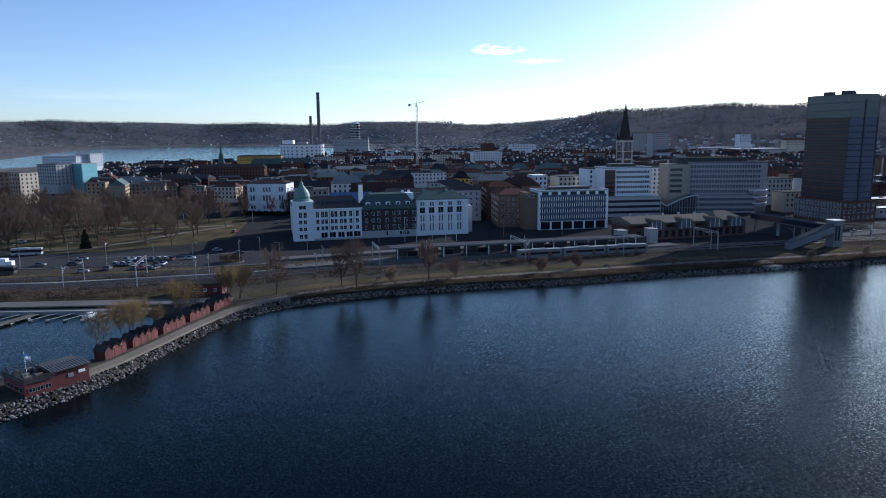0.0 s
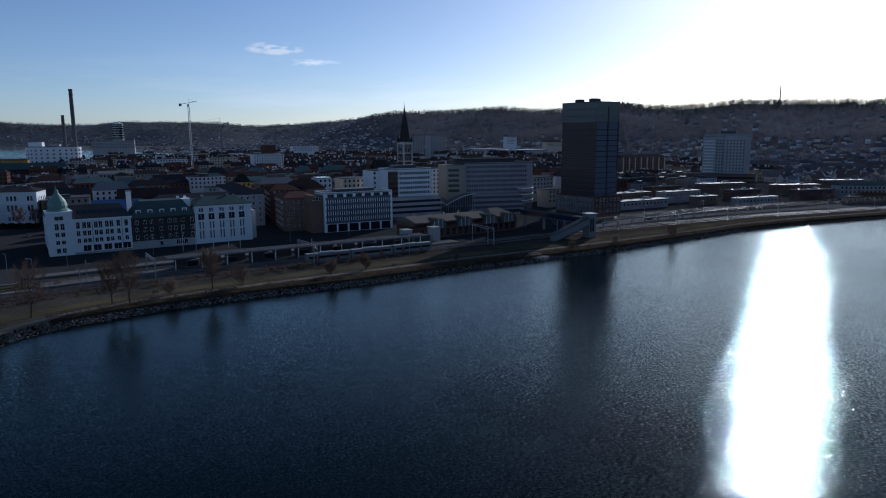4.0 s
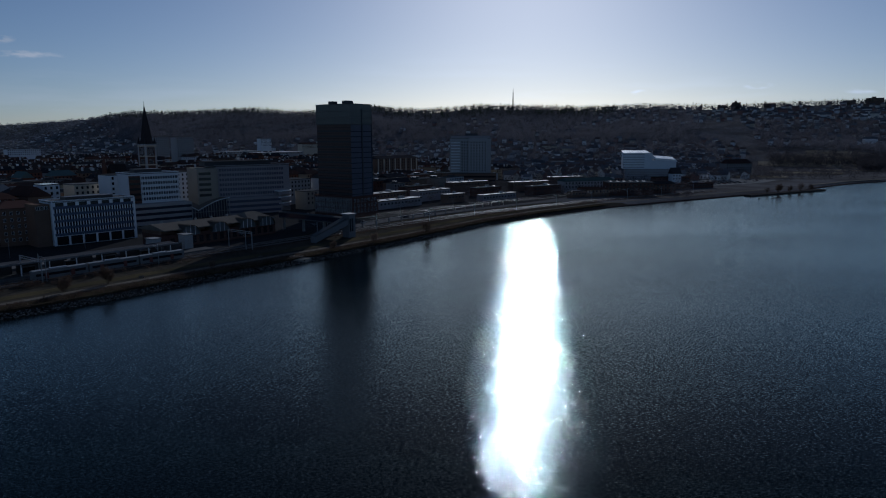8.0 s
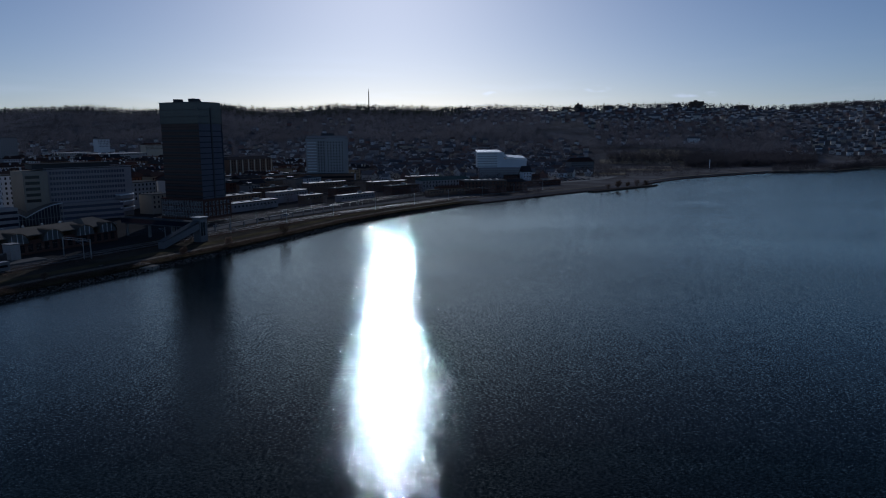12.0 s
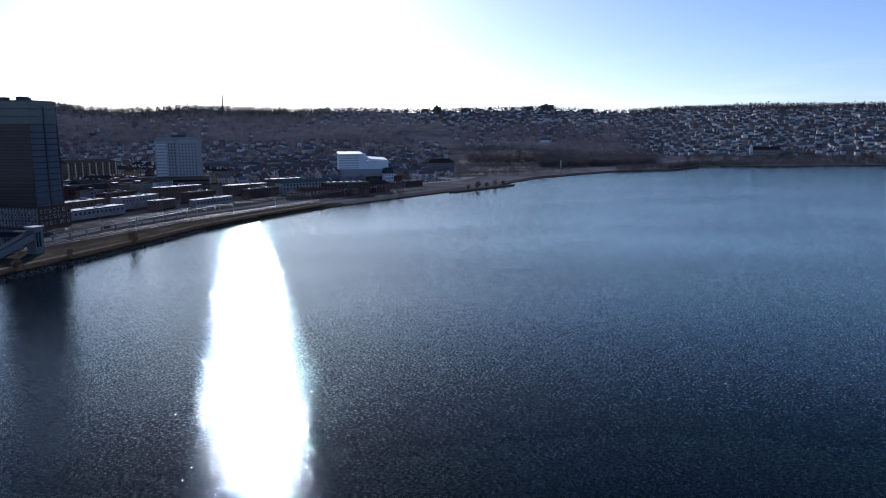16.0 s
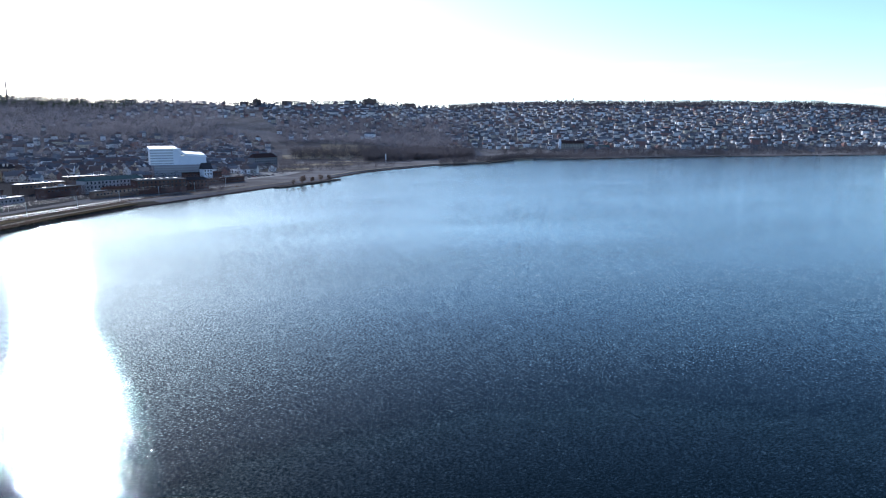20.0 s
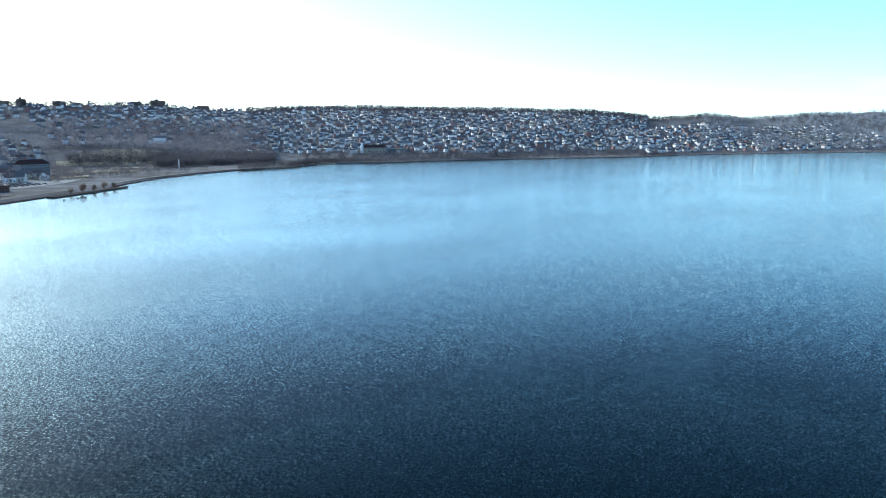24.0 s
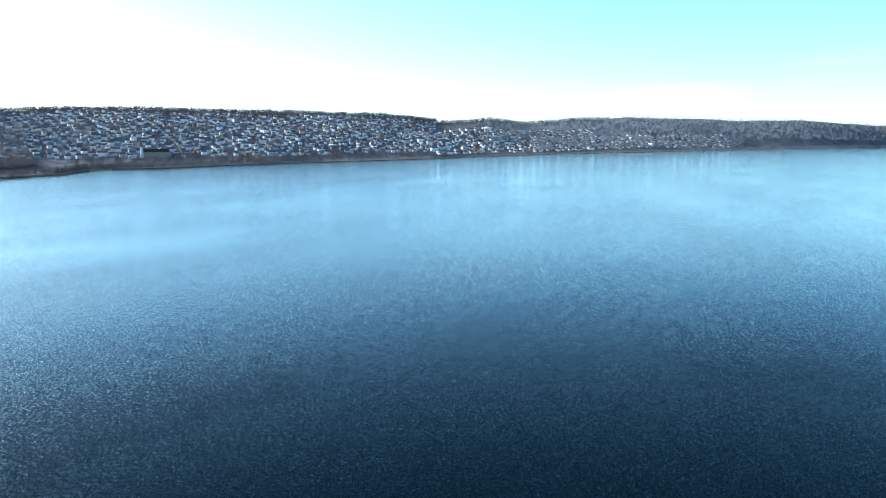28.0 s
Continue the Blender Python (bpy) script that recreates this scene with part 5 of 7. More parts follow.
# ---- street things ----
def car():
    ob = thing("car", 0, 0, 0, 0, "parked car on the asphalt", "car", "parked cars")
    part("body", prism(bmesh.new(), [(-2.2, -0.88), (2.2, -0.8), (2.2, 0.8), (-2.2, 0.88)], 0.3, 0.92, 0.12), M_CAR, ob)
    part("cabin", prism(bmesh.new(), [(-1.6, -0.78), (1.0, -0.74), (1.0, 0.74), (-1.6, 0.78)], 0.92, 1.45, 0.4), M_GLASS, ob)
    part("roof", box(bmesh.new(), -1.15, -0.58, 1.43, 0.55, 0.58, 1.49), M_CAR, ob)
    for x in (-1.35, 1.35):
        for y in (-0.85, 0.85):
            part("wheel", rod(bmesh.new(), (x, y - 0.1, 0.32), (x, y + 0.1, 0.32), 0.32, 0.32, 10), M_DARK_METAL, ob)
    for y in (-0.6, 0.6):
        part("headlight", box(bmesh.new(), 2.02, y - 0.18, 0.6, 2.14, y + 0.18, 0.76), M_WHITE_PAINT, ob)
    return ob


def street_lamp(x, y, h=9.0, turn=0.0):
    ob = thing("street_lamp", x, y, 2.1, turn, "slim grey street lamp with one arm", "lamp", "street lamps")
    part("pole", rod(bmesh.new(), (0, 0, 0), (0, 0, h), 0.1, 0.06), M_STEEL, ob)
    part("arm", rod(bmesh.new(), (0, 0, h), (1.4, 0, h + 0.3), 0.05, 0.04, 5), M_STEEL, ob)
    part("lantern", box(bmesh.new(), 1.2, -0.15, h + 0.15, 1.9, 0.15, h + 0.3), M_STEEL, ob)
    return ob


one = car()
one.matrix_world = pose(-129, 260, 2.14, 0, 0, 95)
rnd = random.Random(5)
for row in range(3):
    for k in range(8):
        if rnd.random() < 0.72 and (row, k):
            copy_thing(one, pose(-129.6 + k * 2.7 - row * 0.6, 260 + row * (8.5 if row < 2 else 9.6), 2.14, 0, 0, 92 + rnd.uniform(-4, 4) + 180 * (rnd.random() < 0.4)))
for x, y, a in ((-105, 280.6, 6), (-147.6, 269.2, 10), (-136, 254.3, 8), (-160, 268, 5), (-150, 281, 190), (-182, 262, 3), (-200, 285, 8), (-88, 292, 30), (-205, 330, 10), (-220, 335, 12), (-230, 331, 8), (-110, 360, 80), (-96, 398, 100), (-100, 300, 20), (200, 398, 70), (188, 382, 75), (206, 340, 20), (262, 352, 12), (240, 346, 15)):
    copy_thing(one, pose(x, y, 2.16 if y > 262 else 2.12, 0, 0, a))
for i in range(40):
    copy_thing(one, pose(620 + (i % 10) * 7.5, 385 + (i // 10) * 8 - (i % 10) * 1.4, 2.22, 0, 0, 70 + rnd.uniform(-5, 5)))
for i in range(9):
    street_lamp(-200 + i * 17, 265 + 4 * (i % 2), 9, 90 * (i % 3))
for x, y in ((-77, 285, ), (-60, 300), (-30, 318), (30, 335), (60, 342), (120, 345), (185, 345), (240, 352), (290, 362), (340, 366), (-180, 330), (-240, 350), (-150, 395), (-110, 395)):
    street_lamp(x, y, 8, x * 3)


def bus(x, y, turn, mat, label):
    ob = thing("bus", x, y, 2.14, turn, label, "bus")
    part("body", box(bmesh.new(), -6, -1.25, 0.35, 6, 1.25, 3.1), mat, ob)
    part("window_band", box(bmesh.new(), -5.9, -1.28, 1.4, 6.03, 1.28, 2.5), M_GLASS, ob)
    part("roof_unit", box(bmesh.new(), -3, -0.8, 3.1, 1, 0.8, 3.35), mat, ob)
    for wx in (-3.8, 4.0):
        for wy in (-1.15, 1.15):
            part("wheel", rod(bmesh.new(), (wx, wy - 0.15, 0.5), (wx, wy + 0.15, 0.5), 0.5, 0.5, 10), M_DARK_METAL, ob)
    return ob


bus(-180.6, 294, 12, M_GREY_WALL, "pale grey coach on the street beside the park")
bus(-166, 252, 3, M_DARK_METAL, "dark bus on the road beside the railway")
truck = thing("truck", -172, 263, 2.14, 5, "white box truck on the asphalt", "truck")
part("cargo_box", box(bmesh.new(), -4, -1.3, 0.9, 2.2, 1.3, 4.0), M_WHITE_PAINT, truck)
part("cab", box(bmesh.new(), 2.4, -1.2, 0.5, 4.4, 1.2, 3.0), M_WHITE_PAINT, truck)
for wx in (-2.6, 3.2):
    for wy in (-1.1, 1.1):
        part("wheel", rod(bmesh.new(), (wx, wy - 0.15, 0.5), (wx, wy + 0.15, 0.5), 0.5, 0.5, 10), M_DARK_METAL, truck)
for x, y in ((-12.6, 323.6), (-5.1, 323.4), (1.4, 324.4), (6.5, 324.4), (-18, 321.5)):
    f = thing("flagpole", x, y, 2.1, 0, "tall bare white flagpole before the offices", "flagpole", "flagpoles in front of the offices")
    part("pole", rod(bmesh.new(), (0, 0, 0), (0, 0, 12), 0.1, 0.06), M_WHITE_PAINT, f)
    part("knob", lathe([(0.05, 12), (0.16, 12.15), (0.05, 12.3)], 8), M_STEEL, f)

# ---- railway ----
def along(line, step, off=0.0):
    """Points every step metres along a line, each with its direction in degrees."""
    pts, out, carry = [Vector(p) for p in offset_line(line, off)], [], 0.0
    for a, b in zip(pts, pts[1:]):
        n = (b - a).length
        while carry < n:
            p = a.lerp(b, carry / n)
            out.append((p.x, p.y, math.degrees(math.atan2(b.y - a.y, b.x - a.x))))
            carry += step
        carry -= n
    return out


def mast(x, y, turn):
    ob = thing("catenary_mast", x, y, 2.1, turn, "grey steel catenary mast with a bracket over the tracks", "mast", "catenary masts")
    part("post", box(bmesh.new(), -0.12, -0.12, 0, 0.12, 0.12, 8.2), M_STEEL, ob)
    part("bracket", rod(bmesh.new(), (0, 0, 7.2), (0, 4.6, 7.4), 0.06, 0.05, 5), M_STEEL, ob)
    part("strut", rod(bmesh.new(), (0, 0, 5.9), (0, 3.6, 7.2), 0.05, 0.05, 5), M_STEEL, ob)
    part("insulator", rod(bmesh.new(), (0, 3.6, 6.9), (0, 3.6, 7.3), 0.1, 0.1, 6), M_DARK_METAL, ob)


for x, y, a in along(RAILS, 42, -6.6):
    mast(x, y, a)
for x, y, a in along(RAILS[:6], 42, 7.2):
    mast(x, y, a + 180)
for off in (-2.5, 2.8):
    for h in (7.9, 9.2):
        line = [(x, y) for x, y, a in along(RAILS, 42, off)]
        for p, q in zip(line, line[1:]):
            tagged(new("catenary_wire", mesh_of(rod(bmesh.new(), (*p, h), (*q, h), 0.025, 0.025, 3), "catenary_wire", M_DARK_METAL)), "thin dark catenary wire over the tracks", "wire", "catenary wires")
for off in (-7.6, 8.2):
    line = [p[:2] for p in along(RAILS[:4], 6, off)]
    for p, q in zip(line, line[1:]):
        fen = thing("fence_panel", p[0], p[1], 2.1, math.degrees(math.atan2(q[1] - p[1], q[0] - p[0])), "dark wire fence panel along the railway", "fence", "railway fence")
        part("mesh_panel", box(bmesh.new(), 0.05, -0.02, 0.6, 5.9, 0.02, 0.75), M_DARK_METAL, fen)
        part("top_rail", box(bmesh.new(), 0.05, -0.03, 1.35, 5.9, 0.03, 1.42), M_DARK_METAL, fen)
        part("post", box(bmesh.new(), -0.05, -0.05, 0, 0.05, 0.05, 1.5), M_DARK_METAL, fen)

PLATFORM = [(-62, 258), (-20, 273.5), (3, 279), (50, 291), (104, 305)]
strip("platform", PLATFORM, 7.5, 2.9, M_PLATFORM, "grey asphalt railway platform", "platform", 0.8)
strip("platform_back", offset_line(PLATFORM, 19), 6.0, 2.9, M_PLATFORM, "grey asphalt railway platform", "platform", 0.8)
canopy = thing("platform_canopy", -22, 274.5, 2.9, TURN - 1, "long grey platform canopy on steel posts", "canopy")
part("roof", box(bmesh.new(), 0, -3.6, 4.3, 112, 3.6, 4.7), M_CANOPY, canopy)
part("fascia", box(bmesh.new(), -0.1, -3.75, 4.1, 112.1, -3.6, 4.75), M_GREY_DARK, canopy)
for i in range(12):
    x = 3 + i * 9.6
    part("post", box(bmesh.new(), x - 0.16, -3.4, 0, x + 0.16, -3.1, 4.3), M_WHITE_PAINT, canopy)
    # dark panel added behind the posts to give the shade under the roof
    part("shade_panel", box(bmesh.new(), x + 0.4, 2.6, 0.1, x + 8.6, 2.75, 3.6), M_DARK_METAL, canopy)
    part("bracket", box(bmesh.new(), x - 0.15, -3.2, 3.9, x + 0.15, 3.2, 4.3), M_DARK_METAL, canopy)
for i in range(7):
    x = 10 + i * 15
    b = thing("platform_shelter", -22 + x * math.cos(radians(TURN - 1)), 274.5 + x * math.sin(radians(TURN - 1)), 2.9, TURN - 1, "glazed waiting shelter under the canopy", "shelter", "platform shelters")
    part("frame", box(bmesh.new(), -2.2, 0.9, 0, 2.2, 2.4, 2.6), M_GREY_DARK, b)
    part("pane", box(bmesh.new(), -2.1, 0.85, 0.3, 2.1, 0.9, 2.3), M_GLASS, b)
for x, y, w in ((78, 304, 4), (93, 308.5, 4)):
    hb = thing("stair_house", x, y, 2.9, TURN, "grey stair housing on the platform roof", "housing", "stair housings")
    part("body", box(bmesh.new(), 0, -2, 0, w, 3, 6.2), M_GREY_WALL, hb)
    part("roof", box(bmesh.new(), -0.3, -2.3, 6.2, w + 0.3, 3.3, 6.5), M_ROOF_PALE, hb)

train = thing("train", 30, 272.6, 2.34, TURN, "white electric train with red doors beside the platform", "train")
for k in range(3):
    x0 = k * 19.5
    c = part("carriage", prism(bmesh.new(), [(x0, -1.45), (x0 + 19, -1.45), (x0 + 19, 1.45), (x0, 1.45)], 0.5, 3.7, 0.15), M_TRAIN, train)
    part("window_band", box(bmesh.new(), x0 + 1, -1.5, 1.7, x0 + 18, 1.5, 2.6), M_GLASS, c)
    for dx in (4.5, 13.5):
        part("door", box(bmesh.new(), x0 + dx - 0.7, -1.53, 0.7, x0 + dx + 0.7, -1.44, 2.8), M_TRAIN_RED, c)
    part("bogie", box(bmesh.new(), x0 + 2, -1.1, 0.0, x0 + 5, 1.1, 0.5), M_DARK_METAL, c)
    part("bogie", box(bmesh.new(), x0 + 14, -1.1, 0.0, x0 + 17, 1.1, 0.5), M_DARK_METAL, c)
    part("roof_unit", box(bmesh.new(), x0 + 6, -0.8, 3.7, x0 + 12, 0.8, 4.0), M_STEEL, c)

hall = thing("station_hall", 89, 318, 2, TURN + 1, "brick station hall with a brown-grey roof and arched gables", "station")
part("wall", box(bmesh.new(), 0, 0, 0, 62, 20, 6.0), M_BRICK, hall)
part("roof", gable(bmesh.new(), 0, 1, 46, 22, 8.2, 2.2, 0.6, 0.4), M_HALL_ROOF, hall, "brown-grey sheet roof")
part("attic", box(bmesh.new(), 0.5, 5, 6.0, 60, 21, 7.9), M_BROWN, hall)
part("end_roof", gable(bmesh.new(), 46.5, 1, 62, 20, 8.2, 3.4, 0.6, 0.4, 5), M_HALL_ROOF, hall)
for cx in (12, 28, 44, 56):
    n, r = 10, 5.0
    arch = [(cx - r * math.cos(math.pi * k / n), 5.2 + 4.6 * math.sin(math.pi * k / n)) for k in range(n + 1)]
    bm = bmesh.new()
    rows = [[bm.verts.new((x, y, z)) for x, z in arch] for y in (-1.5, 8.5)]
    for k in range(n):
        bm.faces.new((rows[0][k], rows[0][k + 1], rows[1][k + 1], rows[1][k]))
    bmesh.ops.solidify(bm, geom=bm.faces[:], thickness=-0.3)
    part("arch_roof", bm, M_HALL_ROOF, hall)
    bm = bmesh.new()
    bm.faces.new([bm.verts.new((x, -0.6, z - 0.2)) for x, z in arch][::-1])
    bmesh.ops.solidify(bm, geom=bm.faces[:], thickness=0.1)
    g = part("arch_window", bm, M_GLASS_PALE, hall)
    for k in (-2.4, 0, 2.4):
        part("mullion", box(bmesh.new(), cx + k - 0.1, -0.8, 5.0, cx + k + 0.1, -0.58, 5.2 + 4.4 * math.sqrt(1 - (k / r) ** 2)), M_WHITE_PAINT, g)
windows(hall, 1, 61, -0.02, 1.2, 1, 0, 16, 2.2, 3.2, M_GLASS, M_DARK_STONE)
for i in range(5):
    part("roof_vent", rod(bmesh.new(), (6 + i * 9, 13, 9.5), (6 + i * 9, 13, 11.0), 0.6, 0.6, 8), M_STEEL, hall)

lift = thing("footbridge", 172, 298.5, 2, TURN, "pale footbridge over the tracks with a lift tower and stairs", "footbridge")
part("lift_tower", box(bmesh.new(), -2.3, -2.3, 0, 2.3, 2.3, 11.5), M_GREY_DARK, lift)
part("tower_roof", box(bmesh.new(), -2.9, -2.9, 11.5, 2.9, 2.9, 11.9), M_ROOF_PALE, lift)
for x in (-1.3, 0.2):
    part("window", box(bmesh.new(), x - 0.5, -2.36, 3, x + 0.6, -2.28, 9.5), M_GLASS, lift)
part("bridge_deck", box(bmesh.new(), -1.8, 2.3, 6.4, 1.8, 52, 6.9), M_CONCRETE_DARK, lift)
part("bridge_glazing", box(bmesh.new(), -1.7, 2.3, 6.9, 1.7, 52, 9.2), M_GLASS_BLUE, lift)
part("bridge_roof", box(bmesh.new(), -2.2, 2.3, 9.2, 2.2, 52.4, 9.6), M_ROOF_FELT, lift)
for y in (18, 34, 50):
    part("pier", box(bmesh.new(), -0.6, y - 0.5, 0, 0.6, y + 0.5, 6.4), M_CONCRETE, lift)
bm = bmesh.new()
for z0, z1 in ((0.0, 2.7), (3.0, 3.4)):
    pts = ((-24, z0), (-2.3, z0 + 6.9), (-2.3, z1 + 6.9), (-24, z1))
    if z0 == 0:
        pts = ((-24, 0), (-2.3, 6.4), (-2.3, 9.4), (-24, 2.9))
    lo = [bm.verts.new((x, -2.0, z)) for x, z in pts]
    hi = [bm.verts.new((x, 1.6, z)) for x, z in pts]
    bm.faces.new(lo)
    bm.faces.new(hi[::-1])
    for k in range(4):
        bm.faces.new((lo[k], hi[k], hi[(k + 1) % 4], lo[(k + 1) % 4]))
    bmesh.ops.recalc_face_normals(bm, faces=bm.faces)
    part("stair_flight" if z0 == 0 else "stair_roof", bm, M_GREY_DARK if z0 == 0 else M_ROOF_FELT, lift)
    bm = bmesh.new()
for i in range(14):
    x = 196 + i * 11
    y = 325 + i * 3.4
    b = thing("bollard_post", x, y, 2.1, TURN, "short concrete barrier post beside the bus road", "post", "barrier posts")
    part("post", box(bmesh.new(), -0.35, -0.35, 0, 0.35, 0.35, 2.6), M_CONCRETE, b)
    part("beam", box(bmesh.new(), -0.2, -0.2, 2.6, 11.2, 0.2, 2.95), M_ROOF_PALE, b)

# ---- by the car park and the square ----
isle = thing("planting_bed", -86.0, 273.7, 2.1, 0, "oval kerbed planting bed with brown bushes", "planting bed")
oval = [(5.4 * math.cos(k), 3.6 * math.sin(k)) for k in (2 * math.pi * i / 20 for i in range(20))]
part("kerb", prism(bmesh.new(), oval, 0, 0.22), M_CONCRETE, isle)
part("soil", prism(bmesh.new(), [(a * 0.93, b * 0.9) for a, b in oval], 0.2, 0.3), M_BANK, isle)
for k in range(7):
    tree("bush", -89.5 + k * 1.2, 273.7 + 1.5 * math.sin(k * 2.1), 2.4 + 0.5 * (k % 3), "brown bush in the planting bed", "planting bed bushes", k * 70, 2.35)


def leafy(name, x, y, tris, mat, label, category, group=""):
    """A dense evergreen crown of many small blades on a short stem."""
    ob = thing(name, x, y, 2.1, 0, label, category, group)
    part("stem", rod(bmesh.new(), (0, 0, -0.2), (0, 0, 1.5), 0.2, 0.15), M_BARK, ob)
    part("foliage", soup("foliage", tris, mat), None, ob)
    return ob


gen = np.random.default_rng(31)


def blades(n, cone, wx, wy, tall, size):
    t = gen.uniform(0.02, 1, n)
    a, k = gen.uniform(0, 2 * np.pi, n), np.sqrt(gen.uniform(0.3, 1, n)) * ((1.02 - t) if cone else np.sqrt(np.clip(1.02 - (2 * t - 1) ** 4, 0, 1)))
    mid = np.stack([wx * k * np.cos(a), wy * k * np.sin(a), t * tall], -1)
    return mid[:, None, :] + gen.normal(0, size, (n, 3, 3))


leafy("conifer_tree", -163.8, 311, blades(2600, True, 2.6, 2.6, 8.5, 0.28), M_HEDGE, "dark evergreen conifer at the edge of the park", "tree")
for k in range(7):
    leafy("hedge_bush", -127 + k * 4.5, 441.5 - k * 1.2, blades(900, False, 2.3, 1.4, 3.0, 0.22), M_HEDGE, "clipped dark evergreen bush before the white villa", "bush", "bushes before the villa")


def portal(x, y, turn, span):
    ob = thing("catenary_portal", x, y, 2.1, turn, "pale lattice catenary portal over the tracks", "portal", "catenary portals")
    for s in (0, span):
        part("post", box(bmesh.new(), -0.18, s - 0.18, 0, 0.18, s + 0.18, 8.0), M_STEEL, ob)
    for z in (7.2, 8.0):
        part("chord", box(bmesh.new(), -0.1, 0, z - 0.08, 0.1, span, z + 0.08), M_STEEL, ob)
    n = int(span / 1.6)
    for k in range(n):
        y0, y1 = span * k / n, span * (k + 1) / n
        part("lattice", rod(bmesh.new(), (0, y0, 7.2 if k % 2 else 8.0), (0, y1, 8.0 if k % 2 else 7.2), 0.05, 0.05, 4), M_STEEL, ob)


for x, y, a in ((-159, 219, 6), (-104, 228, 12), (-24, 256, 15), (33, 270, 15), (118, 291, 15)):
    portal(x, y, a, 17.0)

# ---- the rest of the town ----
def spot(bearing, r):
    return r * math.sin(radians(bearing)), r * math.cos(radians(bearing))


def window_row(w, count, ww, wh):
    """One storey's row of far windows, each pane set proud in its frame."""
    key = ("row", round(w), count, round(ww, 1), round(wh, 1))
    if key not in SHARED:
        bm = bmesh.new()
        for j in range(count):
            x = w * (j + 0.5) / count
            box(bm, x - ww / 2, -0.08, 0, x + ww / 2, 0.02, wh)
        SHARED[key] = mesh_of(bm, "window_row", M_GLASS)
    return SHARED[key]


def block(x, y, turn, w, d, h, rise=3.5, wall=None, roof=None, label="rendered town house with a pitched roof", name="town_house", z=2.0, rows=0, group="town houses", hip=3.0, step=3.1, category="building"):
    ob = thing(name, x, y, z, turn, label, category, group)
    part("wall", box(bmesh.new(), 0, 0, -1.0, w, d, h), wall or M_BLOCK, ob)
    if rise:
        part("roof", gable(bmesh.new(), 0, 0, w, d, h + 0.25, rise, 0.4, 0.25, hip), roof or M_BLOCK_ROOF, ob)
    else:
        part("roof", box(bmesh.new(), -0.2, -0.2, h, w + 0.2, d + 0.2, h + 0.5), roof or M_ROOF_FELT, ob)
    for i in range(rows):
        zz = h - 2.4 - i * step
        if zz < 0.6:
            break
        r = tagged(part("window_row", window_row(w, max(3, int(w / 3)), 1.2, 1.6), None, ob), kind="stuff")
        r.matrix_basis = pose(0, -0.02, zz)
        r = tagged(part("window_row", window_row(d, max(2, int(d / 3.5)), 1.2, 1.6), None, ob), kind="stuff")
        r.matrix_basis = pose(w + 0.02, 0, zz, 0, 0, 90)
    return ob


rnd = random.Random(21)
TAKEN = [(-55, 345, 34), (-25, 350, 30), (2, 358, 30), (-118, 470, 26), (70, 368, 30), (40, 390, 26), (36, 425, 28), (5, 460, 22), (8, 435, 22), (14, 400, 20), (2, 495, 22), (-2, 520, 20), (114, 430, 28), (145, 440, 26), (182, 450, 40), (222, 385, 42), (128, 548, 36), (150, 560, 20), (485, 570, 36)]
TOWN = [(-300, 560), (-130, 505), (-90, 420), (0, 375), (90, 455), (215, 500), (250, 450), (420, 520), (640, 640), (700, 900), (480, 1150), (250, 1500), (-60, 1480), (-330, 1120), (-480, 1000)]
u, v = Vector((math.cos(radians(TURN)), math.sin(radians(TURN)))), Vector((-math.sin(radians(TURN)), math.cos(radians(TURN))))
PLOTS = []
for i in range(-30, 38):
    for j in range(10, 56):
        p = u * (i * 28 + rnd.uniform(-5, 5)) + v * (j * 24.5 + rnd.uniform(-4, 4))
        if float(signed(np.array([p.x]), np.array([p.y]), TOWN)[0]) > 4 and all(math.hypot(p.x - a, p.y - b) > c for a, b, c in TAKEN) and rnd.random() > 0.06:
            PLOTS.append(p)
PLOTS.sort(key=lambda q: q.length)
FAR_BLOCKS = []
for k, p in enumerate(PLOTS):
    r = p.length
    right, near_lake = p.x / p.y > 0.62, p.x / p.y < -0.22
    h = rnd.uniform(7, 12) if right else rnd.uniform(9, 13.5) if near_lake else rnd.uniform(11, 19)
    if r > 900 and not right:
        h *= rnd.uniform(0.8, 1.25)
    w, d, turn, flat = rnd.uniform(13, 29), rnd.uniform(9, 13), TURN + rnd.choice((0, 0, 0, 90)) + rnd.uniform(-3, 3), rnd.random() < (0.6 if right else 0.35)
    rise = 0 if flat else rnd.uniform(2.5, 5)
    z = max(2.0, height(p.x, p.y) - 0.5)
    if k >= 186:
        FAR_BLOCKS.append((p.x, p.y, z, w, d, h, max(rise, 0.3), radians(turn)))
        continue
    q = p - (u * w / 2 if turn < 60 else v * w / 2)
    ob = block(q.x, q.y, turn, w, d, h, rise, label="flat-roofed town block with rows of windows" if flat else rnd.choice(("rendered town house with a pitched roof", "plastered town house with a pitched roof")), rows=4 if r < 560 else 3, z=z, hip=rnd.choice((0, 3, 4)))
    if not flat and rnd.random() < 0.6:
        chimneys(ob, [(w * rnd.uniform(0.2, 0.8), d * 0.55)], h + 2.2)
        part("skylight", box(bmesh.new(), w * 0.3, d * 0.22, h + 1.2, w * 0.36, d * 0.32, h + 2.0), M_ROOF_PALE, ob)
    if flat:
        part("roof_unit", box(bmesh.new(), w * 0.3, d * 0.3, h + 0.5, w * 0.55, d * 0.7, h + 2.2), M_DARK_METAL, ob)

